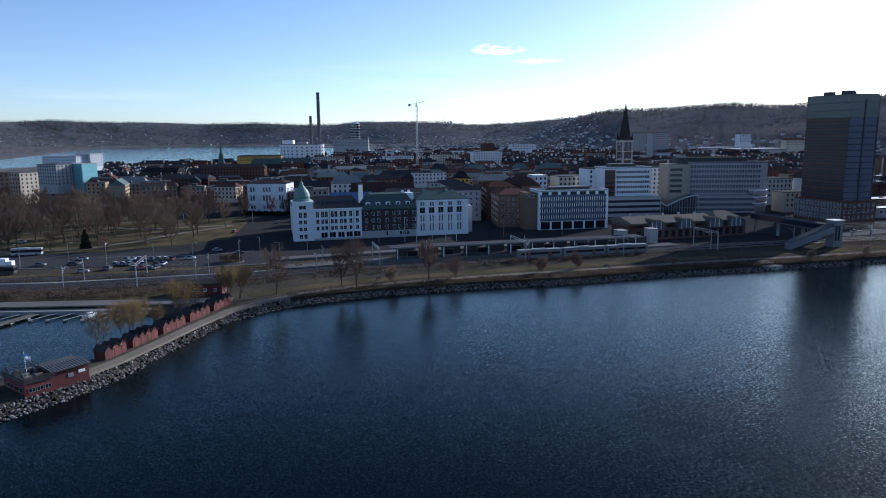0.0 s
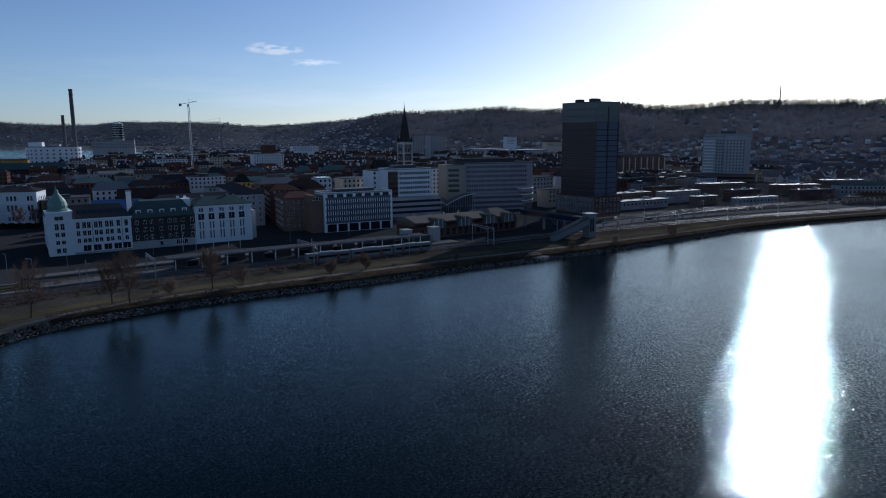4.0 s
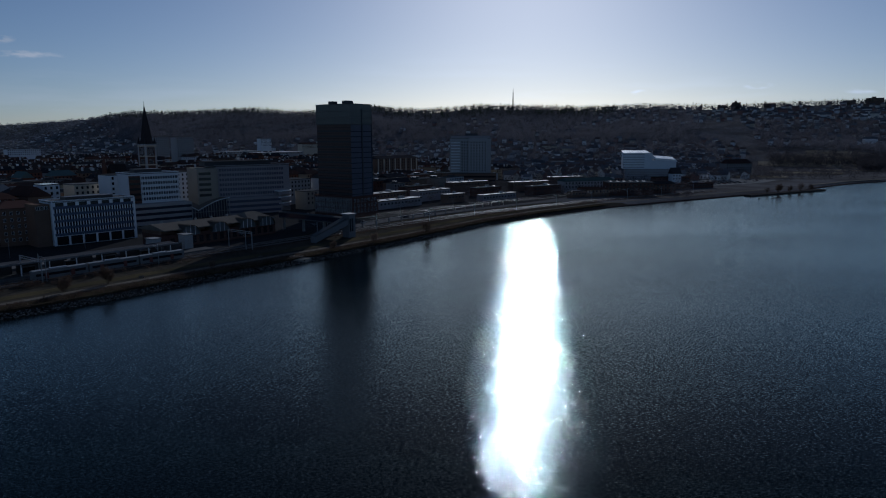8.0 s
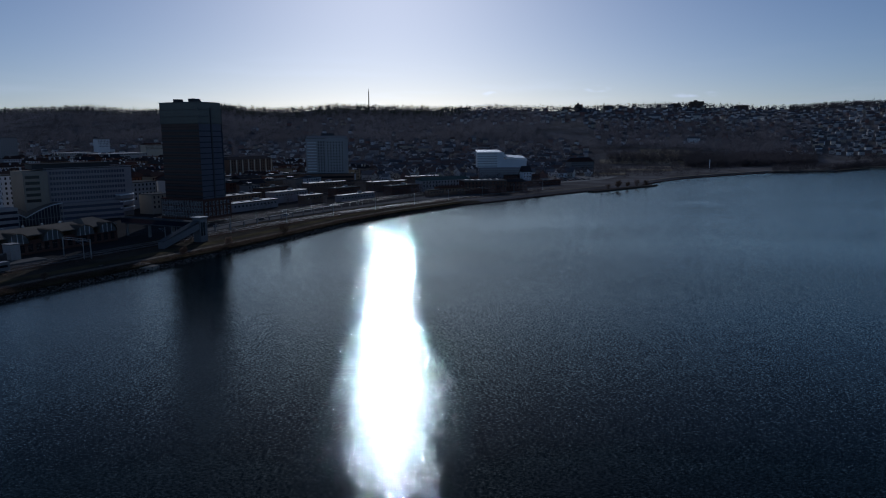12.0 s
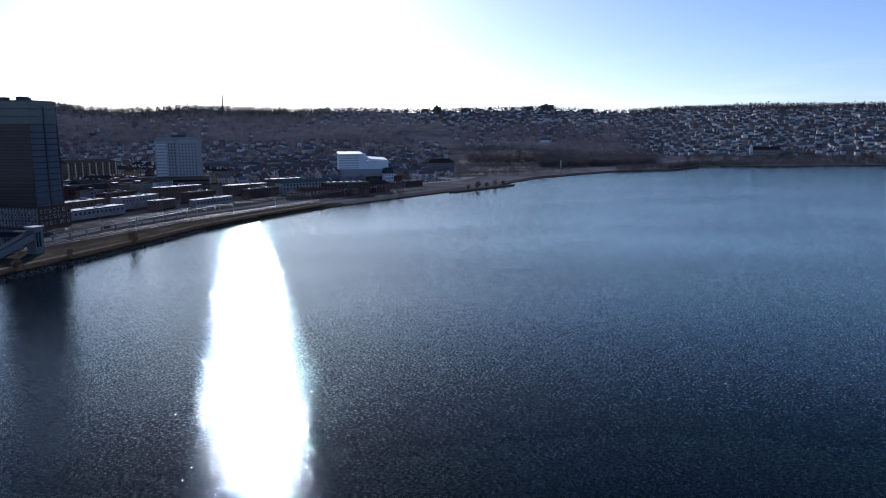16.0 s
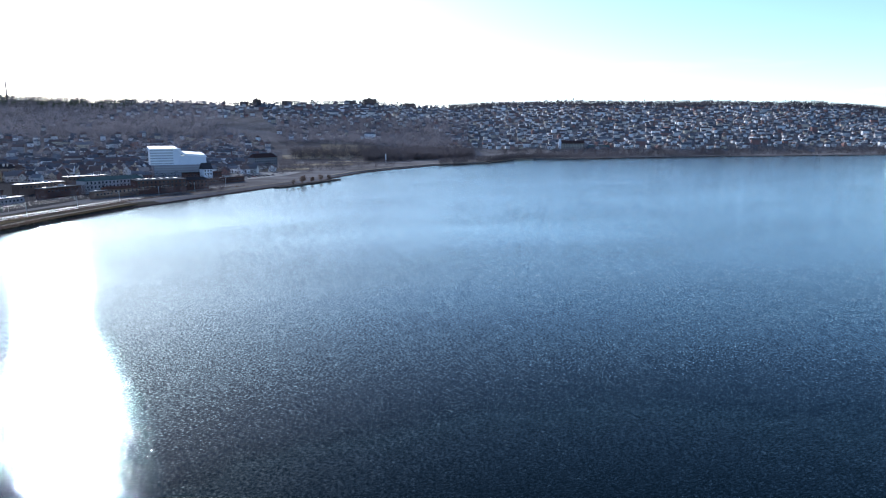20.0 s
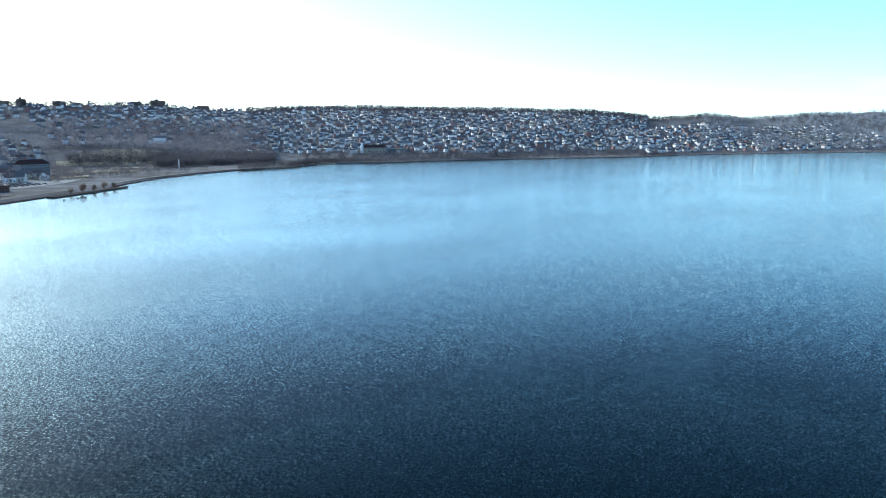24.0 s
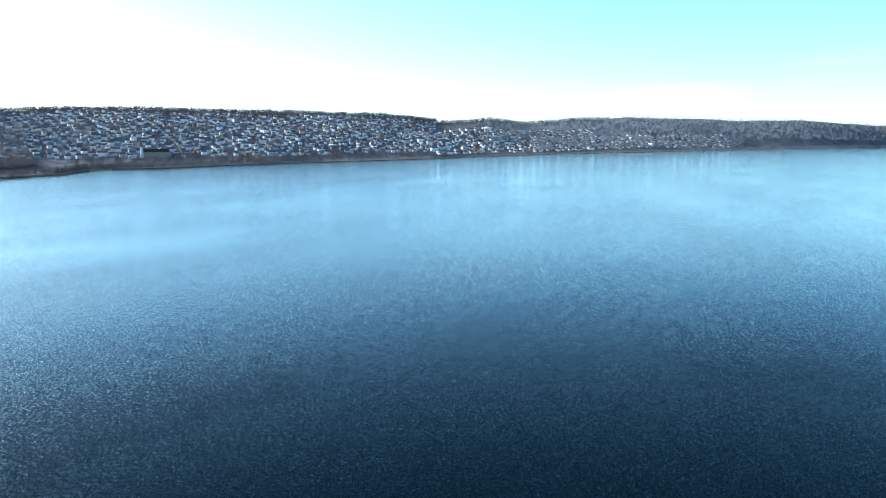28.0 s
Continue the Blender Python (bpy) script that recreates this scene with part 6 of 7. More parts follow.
# known houses behind the front row
def named(bearing, r, w, d, top, wall, roof, label, rise=0.0, turn=TURN, rows=4, hip=3.0, name="town_house"):
    x, y = spot(bearing, r)
    return block(x, y, turn, w, d, top - 2 - rise, rise, wall, roof, label, name, rows=rows, hip=hip, group="")


named(-9.6, 402, 30, 14, 19, M_BROWN, M_ROOF_BLUE, "town house with a broad blue sheet roof", 6, rows=0)
named(-7.4, 435, 22, 12, 22.5, M_BRICK, M_ROOF_TILE, "town house with a bright red gabled roof", 7, hip=0)
named(-6.95, 385, 2.2, 2.2, 25, M_WHITE_PANEL, M_ROOF_PALE, "slim white ventilation shaft", 0, rows=0, name="vent_shaft")
named(-4.9, 405, 46, 13, 20.5, M_BROWN, M_ROOF_DARK, "long dark-roofed house with a white attic storey", 3.2, rows=2)
named(-4.6, 398, 42, 3, 18.3, M_WHITE_WALL, M_ROOF_FELT, "white attic storey of a long town house", 0, rows=1)
named(-4.8, 850, 37, 14, 27, M_WHITE_WALL, M_ROOF_FELT, "white plastered apartment house", 0, rows=5)
named(-0.8, 850, 34, 14, 28, M_CREAM, M_ROOF_FELT, "cream apartment house with a flat roof", 0, rows=4)
named(2.6, 880, 38, 15, 30, M_WHITE_WALL, M_ROOF_PALE, "white apartment house with a pale flat roof", 0, rows=5)
named(1.2, 480, 9, 10, 27, M_YELLOW, M_ROOF_DARK, "narrow yellow house with a small roof turret", 5, rows=4)
named(5.6, 452, 19, 14, 24, M_DARK_STONE, M_ROOF_DARK, "dark town house with a row of white dormers", 3, rows=3)
named(7.6, 446, 9, 12, 25.5, M_WHITE_WALL, M_GLASS_BLUE, "white glazed stair house between roofs", 0, rows=4)
named(9.6, 455, 18, 14, 24.5, M_CREAM, M_ROOF_FELT, "beige town house with a flat roof", 0, rows=4)
named(12.0, 445, 14, 14, 30, M_WHITE_WALL, M_ROOF_FELT, "tall white town house with few windows", 0, rows=5)
named(15.4, 500, 26, 16, 28, M_WHITE_WALL, M_ROOF_FELT, "white office house with square windows", 0, rows=6)
named(3.4, 950, 16, 12, 40, M_BRICK, M_ROOF_DARK, "tall red brick tower house", 0, rows=5)
named(5.7, 1300, 50, 15, 34, M_WHITE_WALL, M_ROOF_PALE, "long white block at the edge of town", 0, rows=3)
named(16.9, 1050, 26, 16, 52, M_GREY_WALL, M_ROOF_DARK, "grey high apartment block", 0, rows=9, name="apartment_tower")
named(15.4, 1150, 22, 16, 52, M_GREY_WALL, M_ROOF_DARK, "grey high apartment block", 0, rows=9, name="apartment_tower")
named(20.6, 1250, 70, 30, 27, M_GREY_WALL, M_ROOF_PALE, "low hall with a pale metal roof", 0, rows=1, name="hall")
named(23.0, 1180, 95, 40, 26, M_GREY_WALL, M_ROOF_PALE, "wide hall with a pale metal roof", 0, rows=1, name="hall")
named(23.2, 1500, 26, 14, 48, M_WHITE_WALL, M_ROOF_FELT, "white apartment house on the slope", 0, rows=5)
named(26.4, 1450, 45, 14, 40, M_CREAM, M_ROOF_TILE, "orange-beige apartment row on the slope", 3, rows=3)
named(24.8, 520, 26, 18, 20, M_GREY_WALL, M_ROOF_FELT, "grey office house with green window bands", 0, rows=4)
named(26.6, 480, 14, 12, 14.5, M_STONE_BEIGE, M_ROOF_FELT, "small beige house with a flat grey roof", 0, rows=3)
# lakeside blocks beyond the park
named(-32.6, 640, 22, 15, 26, M_CREAM, M_ROOF_FELT, "beige apartment block with balconies", 0, turn=-25, rows=6)
named(-34.6, 620, 26, 15, 27, M_DARK_STONE, M_ROOF_DARK, "dark apartment block beyond the park", 0, turn=-25, rows=6)
named(-30.4, 740, 26, 16, 28.5, M_GREY_WALL, M_ROOF_FELT, "white apartment block with arched windows", 0, turn=-24, rows=6)
net = named(-28.5, 736, 20, 16, 28.5, M_TEAL_NET, M_ROOF_PALE, "house wrapped in teal scaffold netting", 0, turn=-24, rows=0)
for i in range(8):
    part("scaffold_deck", box(bmesh.new(), -0.3, -0.5, 2.6 + i * 3.0, 20.3, 0.0, 2.85 + i * 3.0), M_STEEL, net)
posts(net, 0, 20, -0.5, 0, 9, 0.14, 28, M_STEEL, 0.14, name="scaffold_pole")
named(-30.0, 1000, 60, 20, 30.5, M_WHITE_WALL, M_ROOF_PALE, "white curved office building by the lake", 0, turn=-24, rows=4)
named(-27.9, 980, 26, 18, 33, M_WHITE_WALL, M_ROOF_PALE, "white office head building by the lake", 0, turn=-24, rows=5)
named(-23.6, 760, 40, 16, 22, M_DARK_STONE, M_ROOF_DARK, "dark rounded-roof hall near the lake", 4, turn=-10, rows=2)
named(-21.5, 640, 34, 14, 20, M_BRICK, M_ROOF_DARK, "brick house row beyond the park", 3, turn=-8, rows=3)
named(-19.3, 700, 60, 16, 26, M_BRICK, M_ROOF_DARK, "long brick institution building", 3, turn=5, rows=4)
named(-18.4, 560, 18, 12, 17, M_CREAM, M_ROOF_TILE, "cream villa among the park trees", 3, turn=-10, rows=3)
named(-16.5, 1000, 60, 15, 27, M_YELLOW, M_ROOF_DARK, "long yellow building by the lake", 2, turn=5, rows=2)
named(-15.5, 820, 70, 16, 27, M_DARK_STONE, M_ROOF_GREEN, "long building with a green sheet roof", 6, turn=8, rows=2)
for bearing, r, h, mat in ((-17.7, 750, 42, M_ROOF_GREEN), (-7.8, 760, 36, M_ROOF_DARK)):
    x, y = spot(bearing, r)
    c = thing("church_tower", x, y, 2, TURN, "old church tower with a pointed spire", "church")
    part("tower", box(bmesh.new(), -3.5, -3.5, 0, 3.5, 3.5, h * 0.55), M_BRICK, c)
    part("spire", moved(lathe([(4.0, 0), (2.9, h * 0.08), (2.5, h * 0.12), (2.5, h * 0.2), (0.9, h * 0.28), (0.7, h * 0.34), (0.05, h * 0.5)], 8), 0, 0, h * 0.55), mat, c)
    part("nave", box(bmesh.new(), 3.5, -6, 0, 30, 6, 10), M_BRICK, c)
    part("nave_roof", gable(bmesh.new(), 3.5, -6, 30, 6, 10.2, 7, 0.4), M_ROOF_DARK, c)

# round white building with its chimneys
x, y = spot(-11.4, 1050)
w = thing("round_building", x, y, 2, 0, "white rounded building with rows of square windows", "building")
arc = [(33 * math.cos(k), 20 * math.sin(k)) for k in (2 * math.pi * i / 28 for i in range(28))]
part("wall", prism(bmesh.new(), arc, 0, 38), M_WHITE_WALL, w)
part("roof", prism(bmesh.new(), [(a * 0.97, b * 0.97) for a, b in arc], 38, 39), M_ROOF_FELT, w)
for i in range(7):
    for k in range(14, 28):
        a = 2 * math.pi * k / 28
        ob = new("window", shared_window(2.2, 2.2, M_GLASS, M_WHITE_PAINT))
        ob.parent = w
        ob.matrix_basis = pose(33 * math.cos(a + 0.11) * 0.995, 20 * math.sin(a + 0.11) * 0.995, 4 + i * 4.8, 0, 0, math.degrees(math.atan2(math.sin(a + 0.11) / 20, math.cos(a + 0.11) / 33)) + 90)
part("stack_house", box(bmesh.new(), -28, -6, 39, -12, 8, 44.5), M_WHITE_PANEL, w)
part("roof_house", box(bmesh.new(), -6, -5, 39, 8, 6, 41.5), M_GREY_WALL, w)
for bearing, r, top, rad in ((-10.0, 1100, 118, 2.4), (-10.65, 1120, 83, 2.0)):
    x, y = spot(bearing, r)
    c = thing("chimney_stack", x, y, 2, 0, "tall dark factory chimney", "chimney", "factory chimneys")
    part("shaft", rod(bmesh.new(), (0, 0, 0), (0, 0, top - 2), rad * 1.25, rad, 12), M_CONCRETE_DARK, c)
    part("collar", rod(bmesh.new(), (0, 0, top - 10), (0, 0, top - 8), rad * 1.12, rad * 1.12, 12), M_DARK_METAL, c)
    part("rim", rod(bmesh.new(), (0, 0, top - 3.5), (0, 0, top - 1.5), rad * 1.15, rad * 1.15, 12), M_DARK_METAL, c)
named(-8.9, 1500, 75, 16, 46, M_GREY_WALL, M_ROOF_FELT, "long grey block at the edge of town", 0, rows=5, turn=0)
x, y = spot(-7.1, 2100)
high = thing("apartment_tower", x, y, 2, 0, "far round white high-rise with dark window bands", "building")
part("shaft", lathe([(14, 0), (14, 86), (13, 87), (8, 87.2), (8, 91), (0.5, 91.2)], 20), M_WHITE_WALL, high)
for i in range(9):
    part("window_band", moved(lathe([(14.2, 0), (14.2, 3.6)], 20), 0, 0, 44 + i * 4.7), M_GLASS, high)


def crane(bearing, r, h, jib, turn, mat):
    x, y = spot(bearing, r)
    c = thing("tower_crane", x, y, 2, turn, "slender tower crane above the roofs", "crane")
    for sx in (-0.8, 0.8):
        for sy in (-0.8, 0.8):
            part("mast_leg", rod(bmesh.new(), (sx, sy, 0), (sx, sy, h), 0.22, 0.22, 4), mat, c)
    for i in range(int(h / 5)):
        part("brace", rod(bmesh.new(), (-0.8, -0.8, i * 5), (0.8, -0.8, i * 5 + 5), 0.14, 0.14, 4), mat, c)
        part("brace", rod(bmesh.new(), (0.8, 0.8, i * 5), (0.8, -0.8, i * 5 + 5), 0.14, 0.14, 4), mat, c)
    part("cab", box(bmesh.new(), -1.2, -1.5, h - 2.5, 1.2, 0, h), M_WHITE_PANEL, c)
    tip = (jib, 0, h + jib * (0.35 if jib < 25 else 0.0))
    for dy in (-0.6, 0.6):
        part("jib_chord", rod(bmesh.new(), (-9, dy, h), (tip[0], dy, tip[2]), 0.25, 0.18, 4), mat, c)
    part("jib_top", rod(bmesh.new(), (0, 0, h + 1.6), (tip[0], 0, tip[2] + 0.5), 0.2, 0.15, 4), mat, c)
    part("tie", rod(bmesh.new(), (0, 0, h + 6), (tip[0] * 0.7, 0, tip[2] * 0.7 + h * 0.3 + 0.5), 0.08, 0.08, 4), mat, c)
    part("apex", rod(bmesh.new(), (0, 0, h), (0, 0, h + 6), 0.3, 0.2, 4), mat, c)
    part("counterweight", box(bmesh.new(), -10, -1.2, h - 2, -7.5, 1.2, h + 0.8), M_CONCRETE, c)


crane(-2.05, 830, 86, 9, -10, M_STEEL)
crane(0.2, 900, 67, 45, 175, M_DARK_METAL)

# ---- sheds, works and houses right of the tower ----
def shed(x, y, w, d, h, turn, roof, label, wall=None):
    ob = block(x, y, turn, w, d, h, 0, wall or M_GREY_WALL, roof, label, "low_building", rows=0, group="low buildings by the tracks", category="building")
    windows(ob, 1, w - 1, -0.02, h - 2.6, 1, 0, max(3, int(w / 3.4)), 1.6, 1.4, M_GLASS, M_GREY_DARK)
    for k in range(int(w / 9)):
        x = 2.5 + k * 9 + (k * 7 % 3) * 0.9
        part("roof_hatch", box(bmesh.new(), x, d * 0.35, h + 0.5, x + 1.6, d * 0.6, h + 0.95), M_ROOF_PALE if k % 2 else M_DARK_METAL, ob)
    part("roof_unit", box(bmesh.new(), w * 0.62, d * 0.66, h + 0.5, w * 0.72, d * 0.9, h + 1.9), M_GREY_WALL, ob)
    part("eave_line", box(bmesh.new(), -0.25, -0.3, h - 0.1, w + 0.25, -0.2, h + 0.52), M_DARK_STONE, ob)
    return ob


shed(252, 396, 44, 9, 5.5, 12, M_ROOF_PALE, "low shed with a pale metal roof", M_OFFICE)
shed(262, 420, 36, 10, 8.5, 12, M_ROOF_PALE, "low brick workshop under a pale roof", M_BROWN)
shed(250, 446, 30, 9, 11, 12, M_ROOF_PALE, "low brick workshop with a pale roof", M_BRICK)
shed(306, 424, 38, 9, 8, 12, M_ROOF_PALE, "grey office shed with window rows", M_OFFICE)
shed(318, 404, 20, 7, 6, 8, M_ROOF_PALE, "grey flat-roofed depot beside the tracks", M_BROWN)
shed(346, 396, 40, 6, 4.5, 6, M_ROOF_PALE, "long carport with a pale roof", M_OFFICE)
shed(318, 455, 30, 11, 9, 12, M_ROOF_FELT, "brick storehouse with a flat roof", M_BRICK)
shed(370, 428, 28, 10, 7, 6, M_ROOF_FELT, "brick workshop with a flat roof", M_BRICK)
shed(376, 470, 44, 11, 9, 2, M_ROOF_PALE, "workshop with a bright metal roof", M_BROWN)
shed(415, 410, 34, 10, 7, 0, M_ROOF_FELT, "brown brick workshop with a flat roof", M_BRICK)
shed(430, 450, 40, 9, 8, -10, M_ROOF_PALE, "workshop with rows of bright skylights", M_BROWN)
shed(500, 470, 36, 9, 9, -20, M_ROOF_PALE, "workshop with rows of bright skylights", M_BROWN)
shed(548, 372, 60, 5, 4.5, -12, M_ROOF_TILE, "long low red brick wall building by the path", M_BRICK)
shed(420, 372, 70, 5, 5, -3, M_ROOF_FELT, "long dark depot beside the tracks", M_BROWN)
shed(600, 420, 40, 9, 7, -25, M_ROOF_TILE, "dark red low brick building by the path", M_BRICK)
long_house = block(452, 408, -20, 50, 14, 10, 2.6, M_GREY_WALL, M_ROOF_GREEN, "long pale works building with a row of windows", "works_building", rows=2, group="")
part("annex", box(bmesh.new(), 40, -6, 0, 62, 0, 7), M_GREY_WALL, long_house)
part("annex_roof", box(bmesh.new(), 39.6, -6.4, 7, 62.4, 0, 7.4), M_ROOF_PALE, long_house)
brownb = block(*spot(32.4, 800), 5, 62, 20, 24, 3, M_BROWN, M_ROOF_DARK, "brown brick school with tall pilasters", "school", rows=4, group="")
posts(brownb, 2, 60, -0.02, 2, 8, 1.4, 22, M_CREAM, 0.4, name="pilaster")

# the white wave-roofed building by the bay
x, y = spot(52.5, 770)
wv = thing("museum", x, y, 2, -47, "bright white stepped building with a sloping roof", "building")
part("lower_wall", box(bmesh.new(), 2, -10, 0, 56, 14, 14), M_OFFICE, wv)
for i in range(5):
    part("louvre", box(bmesh.new(), 1.8, -10.5, 2.0 + i * 2.4, 56.2, -9.9, 3.2 + i * 2.4), M_GREY_WALL, wv)
part("hall", box(bmesh.new(), 0, 0, 14, 30, 22, 31), M_WHITE_WALL, wv)
for i in range(6):
    part("hall_band", box(bmesh.new(), -0.2, -0.25, 15 + i * 2.7, 22, 0.0, 16.2 + i * 2.7), M_STEEL, wv)
bm = bmesh.new()
profile = [(-0.5, 31), (26, 31), (31, 28), (34, 25.5), (54, 24.0), (56, 22), (56, 21.4), (34, 23.5), (30, 25), (26, 30.2), (-0.5, 30.2)]
lo, hi = [bm.verts.new((a, -0.5, b)) for a, b in profile], [bm.verts.new((a, 22.5, b + 2.2)) for a, b in profile]
for k in range(len(profile)):
    m = (k + 1) % len(profile)
    bm.faces.new((lo[k], lo[m], hi[m], hi[k]))
bmesh.ops.triangle_fill(bm, edges=[e for e in bm.edges if e.verts[0] in lo and e.verts[1] in lo], use_beauty=True)
bmesh.ops.recalc_face_normals(bm, faces=bm.faces)
part("roof", bm, M_WHITE_PANEL, wv, "white folded roof")
part("side_hall", box(bmesh.new(), 30, 0, 14, 55, 22, 23), M_WHITE_WALL, wv)
for i in range(9):
    part("roof_rib", box(bmesh.new(), 1.5 + i * 2.9, -0.4, 31.02, 1.8 + i * 2.9, 22.4, 31.2), M_STEEL, wv).matrix_basis = Matrix.Translation((0, -0.4, 31)) @ Matrix.Rotation(math.atan2(2.2, 23), 4, "X") @ Matrix.Translation((0, 0.4, -31))
works = block(*spot(51.4, 588), -38, 38, 20, 10.5, 0, M_BRICK, M_ROOF_FELT, "dark red brick works hall with a grey flat roof", "works_building", rows=2, group="")
for i in range(6):
    part("roof_hatch", box(bmesh.new(), 3 + i * 5.6, 6, 11.0, 5.2 + i * 5.6, 14, 11.5), M_ROOF_PALE, works)
block(*spot(49.2, 572), -34, 24, 11, 6.0, 1.6, M_BROWN, M_ROOF_TILE, "low brown brick annexe with a tiled roof", "works_building", rows=1, group="")
block(*spot(54.8, 618), -42, 20, 12, 8.0, 2.2, M_BRICK, M_ROOF_DARK, "brick storehouse with a dark pitched roof", "works_building", rows=2, group="")
gh = block(*spot(56.3, 730), -35, 9, 11, 11, 6, M_WHITE_WALL, M_ROOF_DARK, "white gabled house with a steep dark roof", "house", rows=2, group="", hip=0)
block(*spot(60.2, 930), -30, 34, 16, 14, 5, M_GREY_DARK, M_ROOF_TILE, "blue-grey timber house with a tiled roof", "house", rows=3, group="")
yb = block(*spot(85.0, 1425), -80, 50, 16, 22, 6, M_STONE_BEIGE, M_ROOF_TILE, "beige waterside apartment house with a white turret", "apartment_building", rows=5, group="", hip=0)
part("turret", moved(lathe([(3, 0), (3, 24), (3.4, 24.2), (0.1, 33)], 8), 1, 0, 0), M_WHITE_WALL, yb)
block(*spot(87.2, 1440), -90, 46, 16, 15, 4, M_BLUE_PANEL, M_ROOF_GREEN, "blue-grey waterside apartment house", "apartment_building", rows=4, group="")
x, y = spot(70.75, 1050)
mo = thing("monument", x, y, height(x, y) - 0.3, 20, "tall white sail-shaped monument by the shore", "monument")
bm = bmesh.new()
pts = [(-2.6, 0), (2.0, 0), (1.1, 6), (0.2, 14), (-1.2, 7)]
lo, hi = [bm.verts.new((a, -0.5, b)) for a, b in pts], [bm.verts.new((a, 0.5, b)) for a, b in pts]
bm.faces.new(lo)
bm.faces.new(hi[::-1])
for k in range(5):
    bm.faces.new((lo[k], hi[k], hi[(k + 1) % 5], lo[(k + 1) % 5]))
bmesh.ops.recalc_face_normals(bm, faces=bm.faces)
part("sail", bm, M_WHITE_PANEL, mo)
part("plinth", box(bmesh.new(), -4, -2, -0.5, 4, 2, 0.6), M_CONCRETE, mo)
strip("jetty", [(560, 300), (620, 293), (672, 288)], 7, 1.2, M_ROCKS, "low stone jetty reaching into the bay", "jetty", 3.0)
for i in range(5):
    tree("bush", 585 + i * 17, 296 - i * 1.6, 5 + i % 2 * 2, "leafless bush on the stone jetty", "jetty bushes", i * 50, 1.2)
for x, y in ((560, 278), (548, 283)):
    b = thing("rowing_boat", x, y, 0, 20, "small dark rowing boat at anchor", "boat", "rowing boats")
    part("hull", prism(bmesh.new(), [(-3, -0.9), (2, -0.9), (4, 0), (2, 0.9), (-3, 0.9)], -0.3, 0.7, -0.2), M_DARK_METAL, b)
    part("thwart", box(bmesh.new(), -0.4, -0.8, 0.7, 0.2, 0.8, 0.8), M_PLANK, b)
# mast and blocks on the skyline
x, y = spot(43.6, 1980)
mt = thing("radio_mast", x, y, height(x, y), 0, "slim radio mast on the wooded hill", "mast")
part("shaft", rod(bmesh.new(), (0, 0, 0), (0, 0, 52), 2.2, 1.3, 6), M_DARK_METAL, mt)
part("antenna", rod(bmesh.new(), (0, 0, 52), (0, 0, 62), 0.7, 0.4, 6), M_DARK_METAL, mt)
for bearing, r, w, h, up in ((60.3, 2030, 22, 17, 8), (59.3, 2030, 22, 10, 0), (69.0, 2140, 40, 15, 6), (67.6, 2140, 30, 10, 0), (62.5, 2050, 30, 11, 0), (72.3, 2200, 34, 10, 0)):
    x, y = spot(bearing, r)
    b = block(x, y, -bearing, w, 16, h, 0, M_BROWN, M_ROOF_DARK, "brown apartment block on the hill crest", "apartment_building", z=height(x, y), rows=3, group="blocks on the crest")
    if up:
        part("roof_unit", box(bmesh.new(), w * 0.3, 4, h + 0.5, w * 0.55, 12, h + 0.5 + up * 0.6), M_BROWN, b)

# ---- hills: houses and woods ----
rng = np.random.default_rng(7)


def crest_at(b):
    return np.interp(b, [a[0] for a in SLOPES], [a[1] for a in SLOPES]), np.interp(b, [a[0] for a in SLOPES], [a[2] for a in SLOPES])


def scatter(n, b0, b1, k0, k1):
    """Places spread evenly over a slope between two bearings; k runs from the foot, 0, to the crest, 1."""
    b = rng.uniform(b0, b1, n)
    foot, crest = crest_at(b)
    r = np.sqrt(rng.uniform(0, 1, n) * ((foot + (crest - foot) * k1) ** 2 - (foot + (crest - foot) * k0) ** 2) + (foot + (crest - foot) * k0) ** 2)
    return r * np.sin(np.radians(b)), r * np.cos(np.radians(b))


def on_meadow(x, y):
    """The open slope between the museum and the wood."""
    b, r = np.degrees(np.arctan2(x, y)), np.hypot(x, y)
    return (b > 61.5) & (b < 72.5) & (r > 860) & (r < 1345)


def thinned(x, y, gap):
    """Drops places closer together than gap metres."""
    seen, keep = set(), []
    for i, (a, b) in enumerate(zip(x, y)):
        key = (int(a // gap), int(b // gap))
        if key not in seen:
            seen.add(key)
            keep.append(i)
    return x[keep], y[keep]


hx, hy = [], []
for n, b0, b1, k0, k1, gap in ((4600, 76, 108, 0.1, 0.90, 23), (760, 61, 76, 0.5, 0.95, 26), (60, 62, 76, 0.25, 0.5, 28), (260, 46, 62, 0.02, 0.34, 24), (110, 50, 62, 0.6, 0.95, 28), (30, 34, 52, 0.4, 0.8, 30), (260, 30, 48, 0.0, 0.3, 26), (900, 108, 121, 0.04, 0.62, 26), (420, 119, 131, 0.06, 0.4, 40), (200, 8, 32, 0.0, 0.35, 36), (160, -12, 8, 0.0, 0.4, 36), (90, -36, -8, 0.02, 0.5, 34)):
    x, y = thinned(*scatter(n, b0, b1, k0, k1), gap)
    hx.append(x)
    hy.append(y)
# the flat quarter behind the bay
x, y = rng.uniform(420, 1200, 2600), rng.uniform(330, 1000, 2600)
quarter = [(640, 440), (780, 400), (1120, 400), (1050, 780), (720, 980), (640, 900), (520, 560)]
ok = signed(x, y, quarter) > 0
x, y = thinned(x[ok], y[ok], 21)
hx.append(x)
hy.append(y)
b, r = np.radians(rng.uniform(-11, 13, 1500)), rng.uniform(1480, 3500, 1500)
x, y = thinned(r * np.sin(b), r * np.cos(b), 30)
ok = signed(x, y, MUNK) < -25
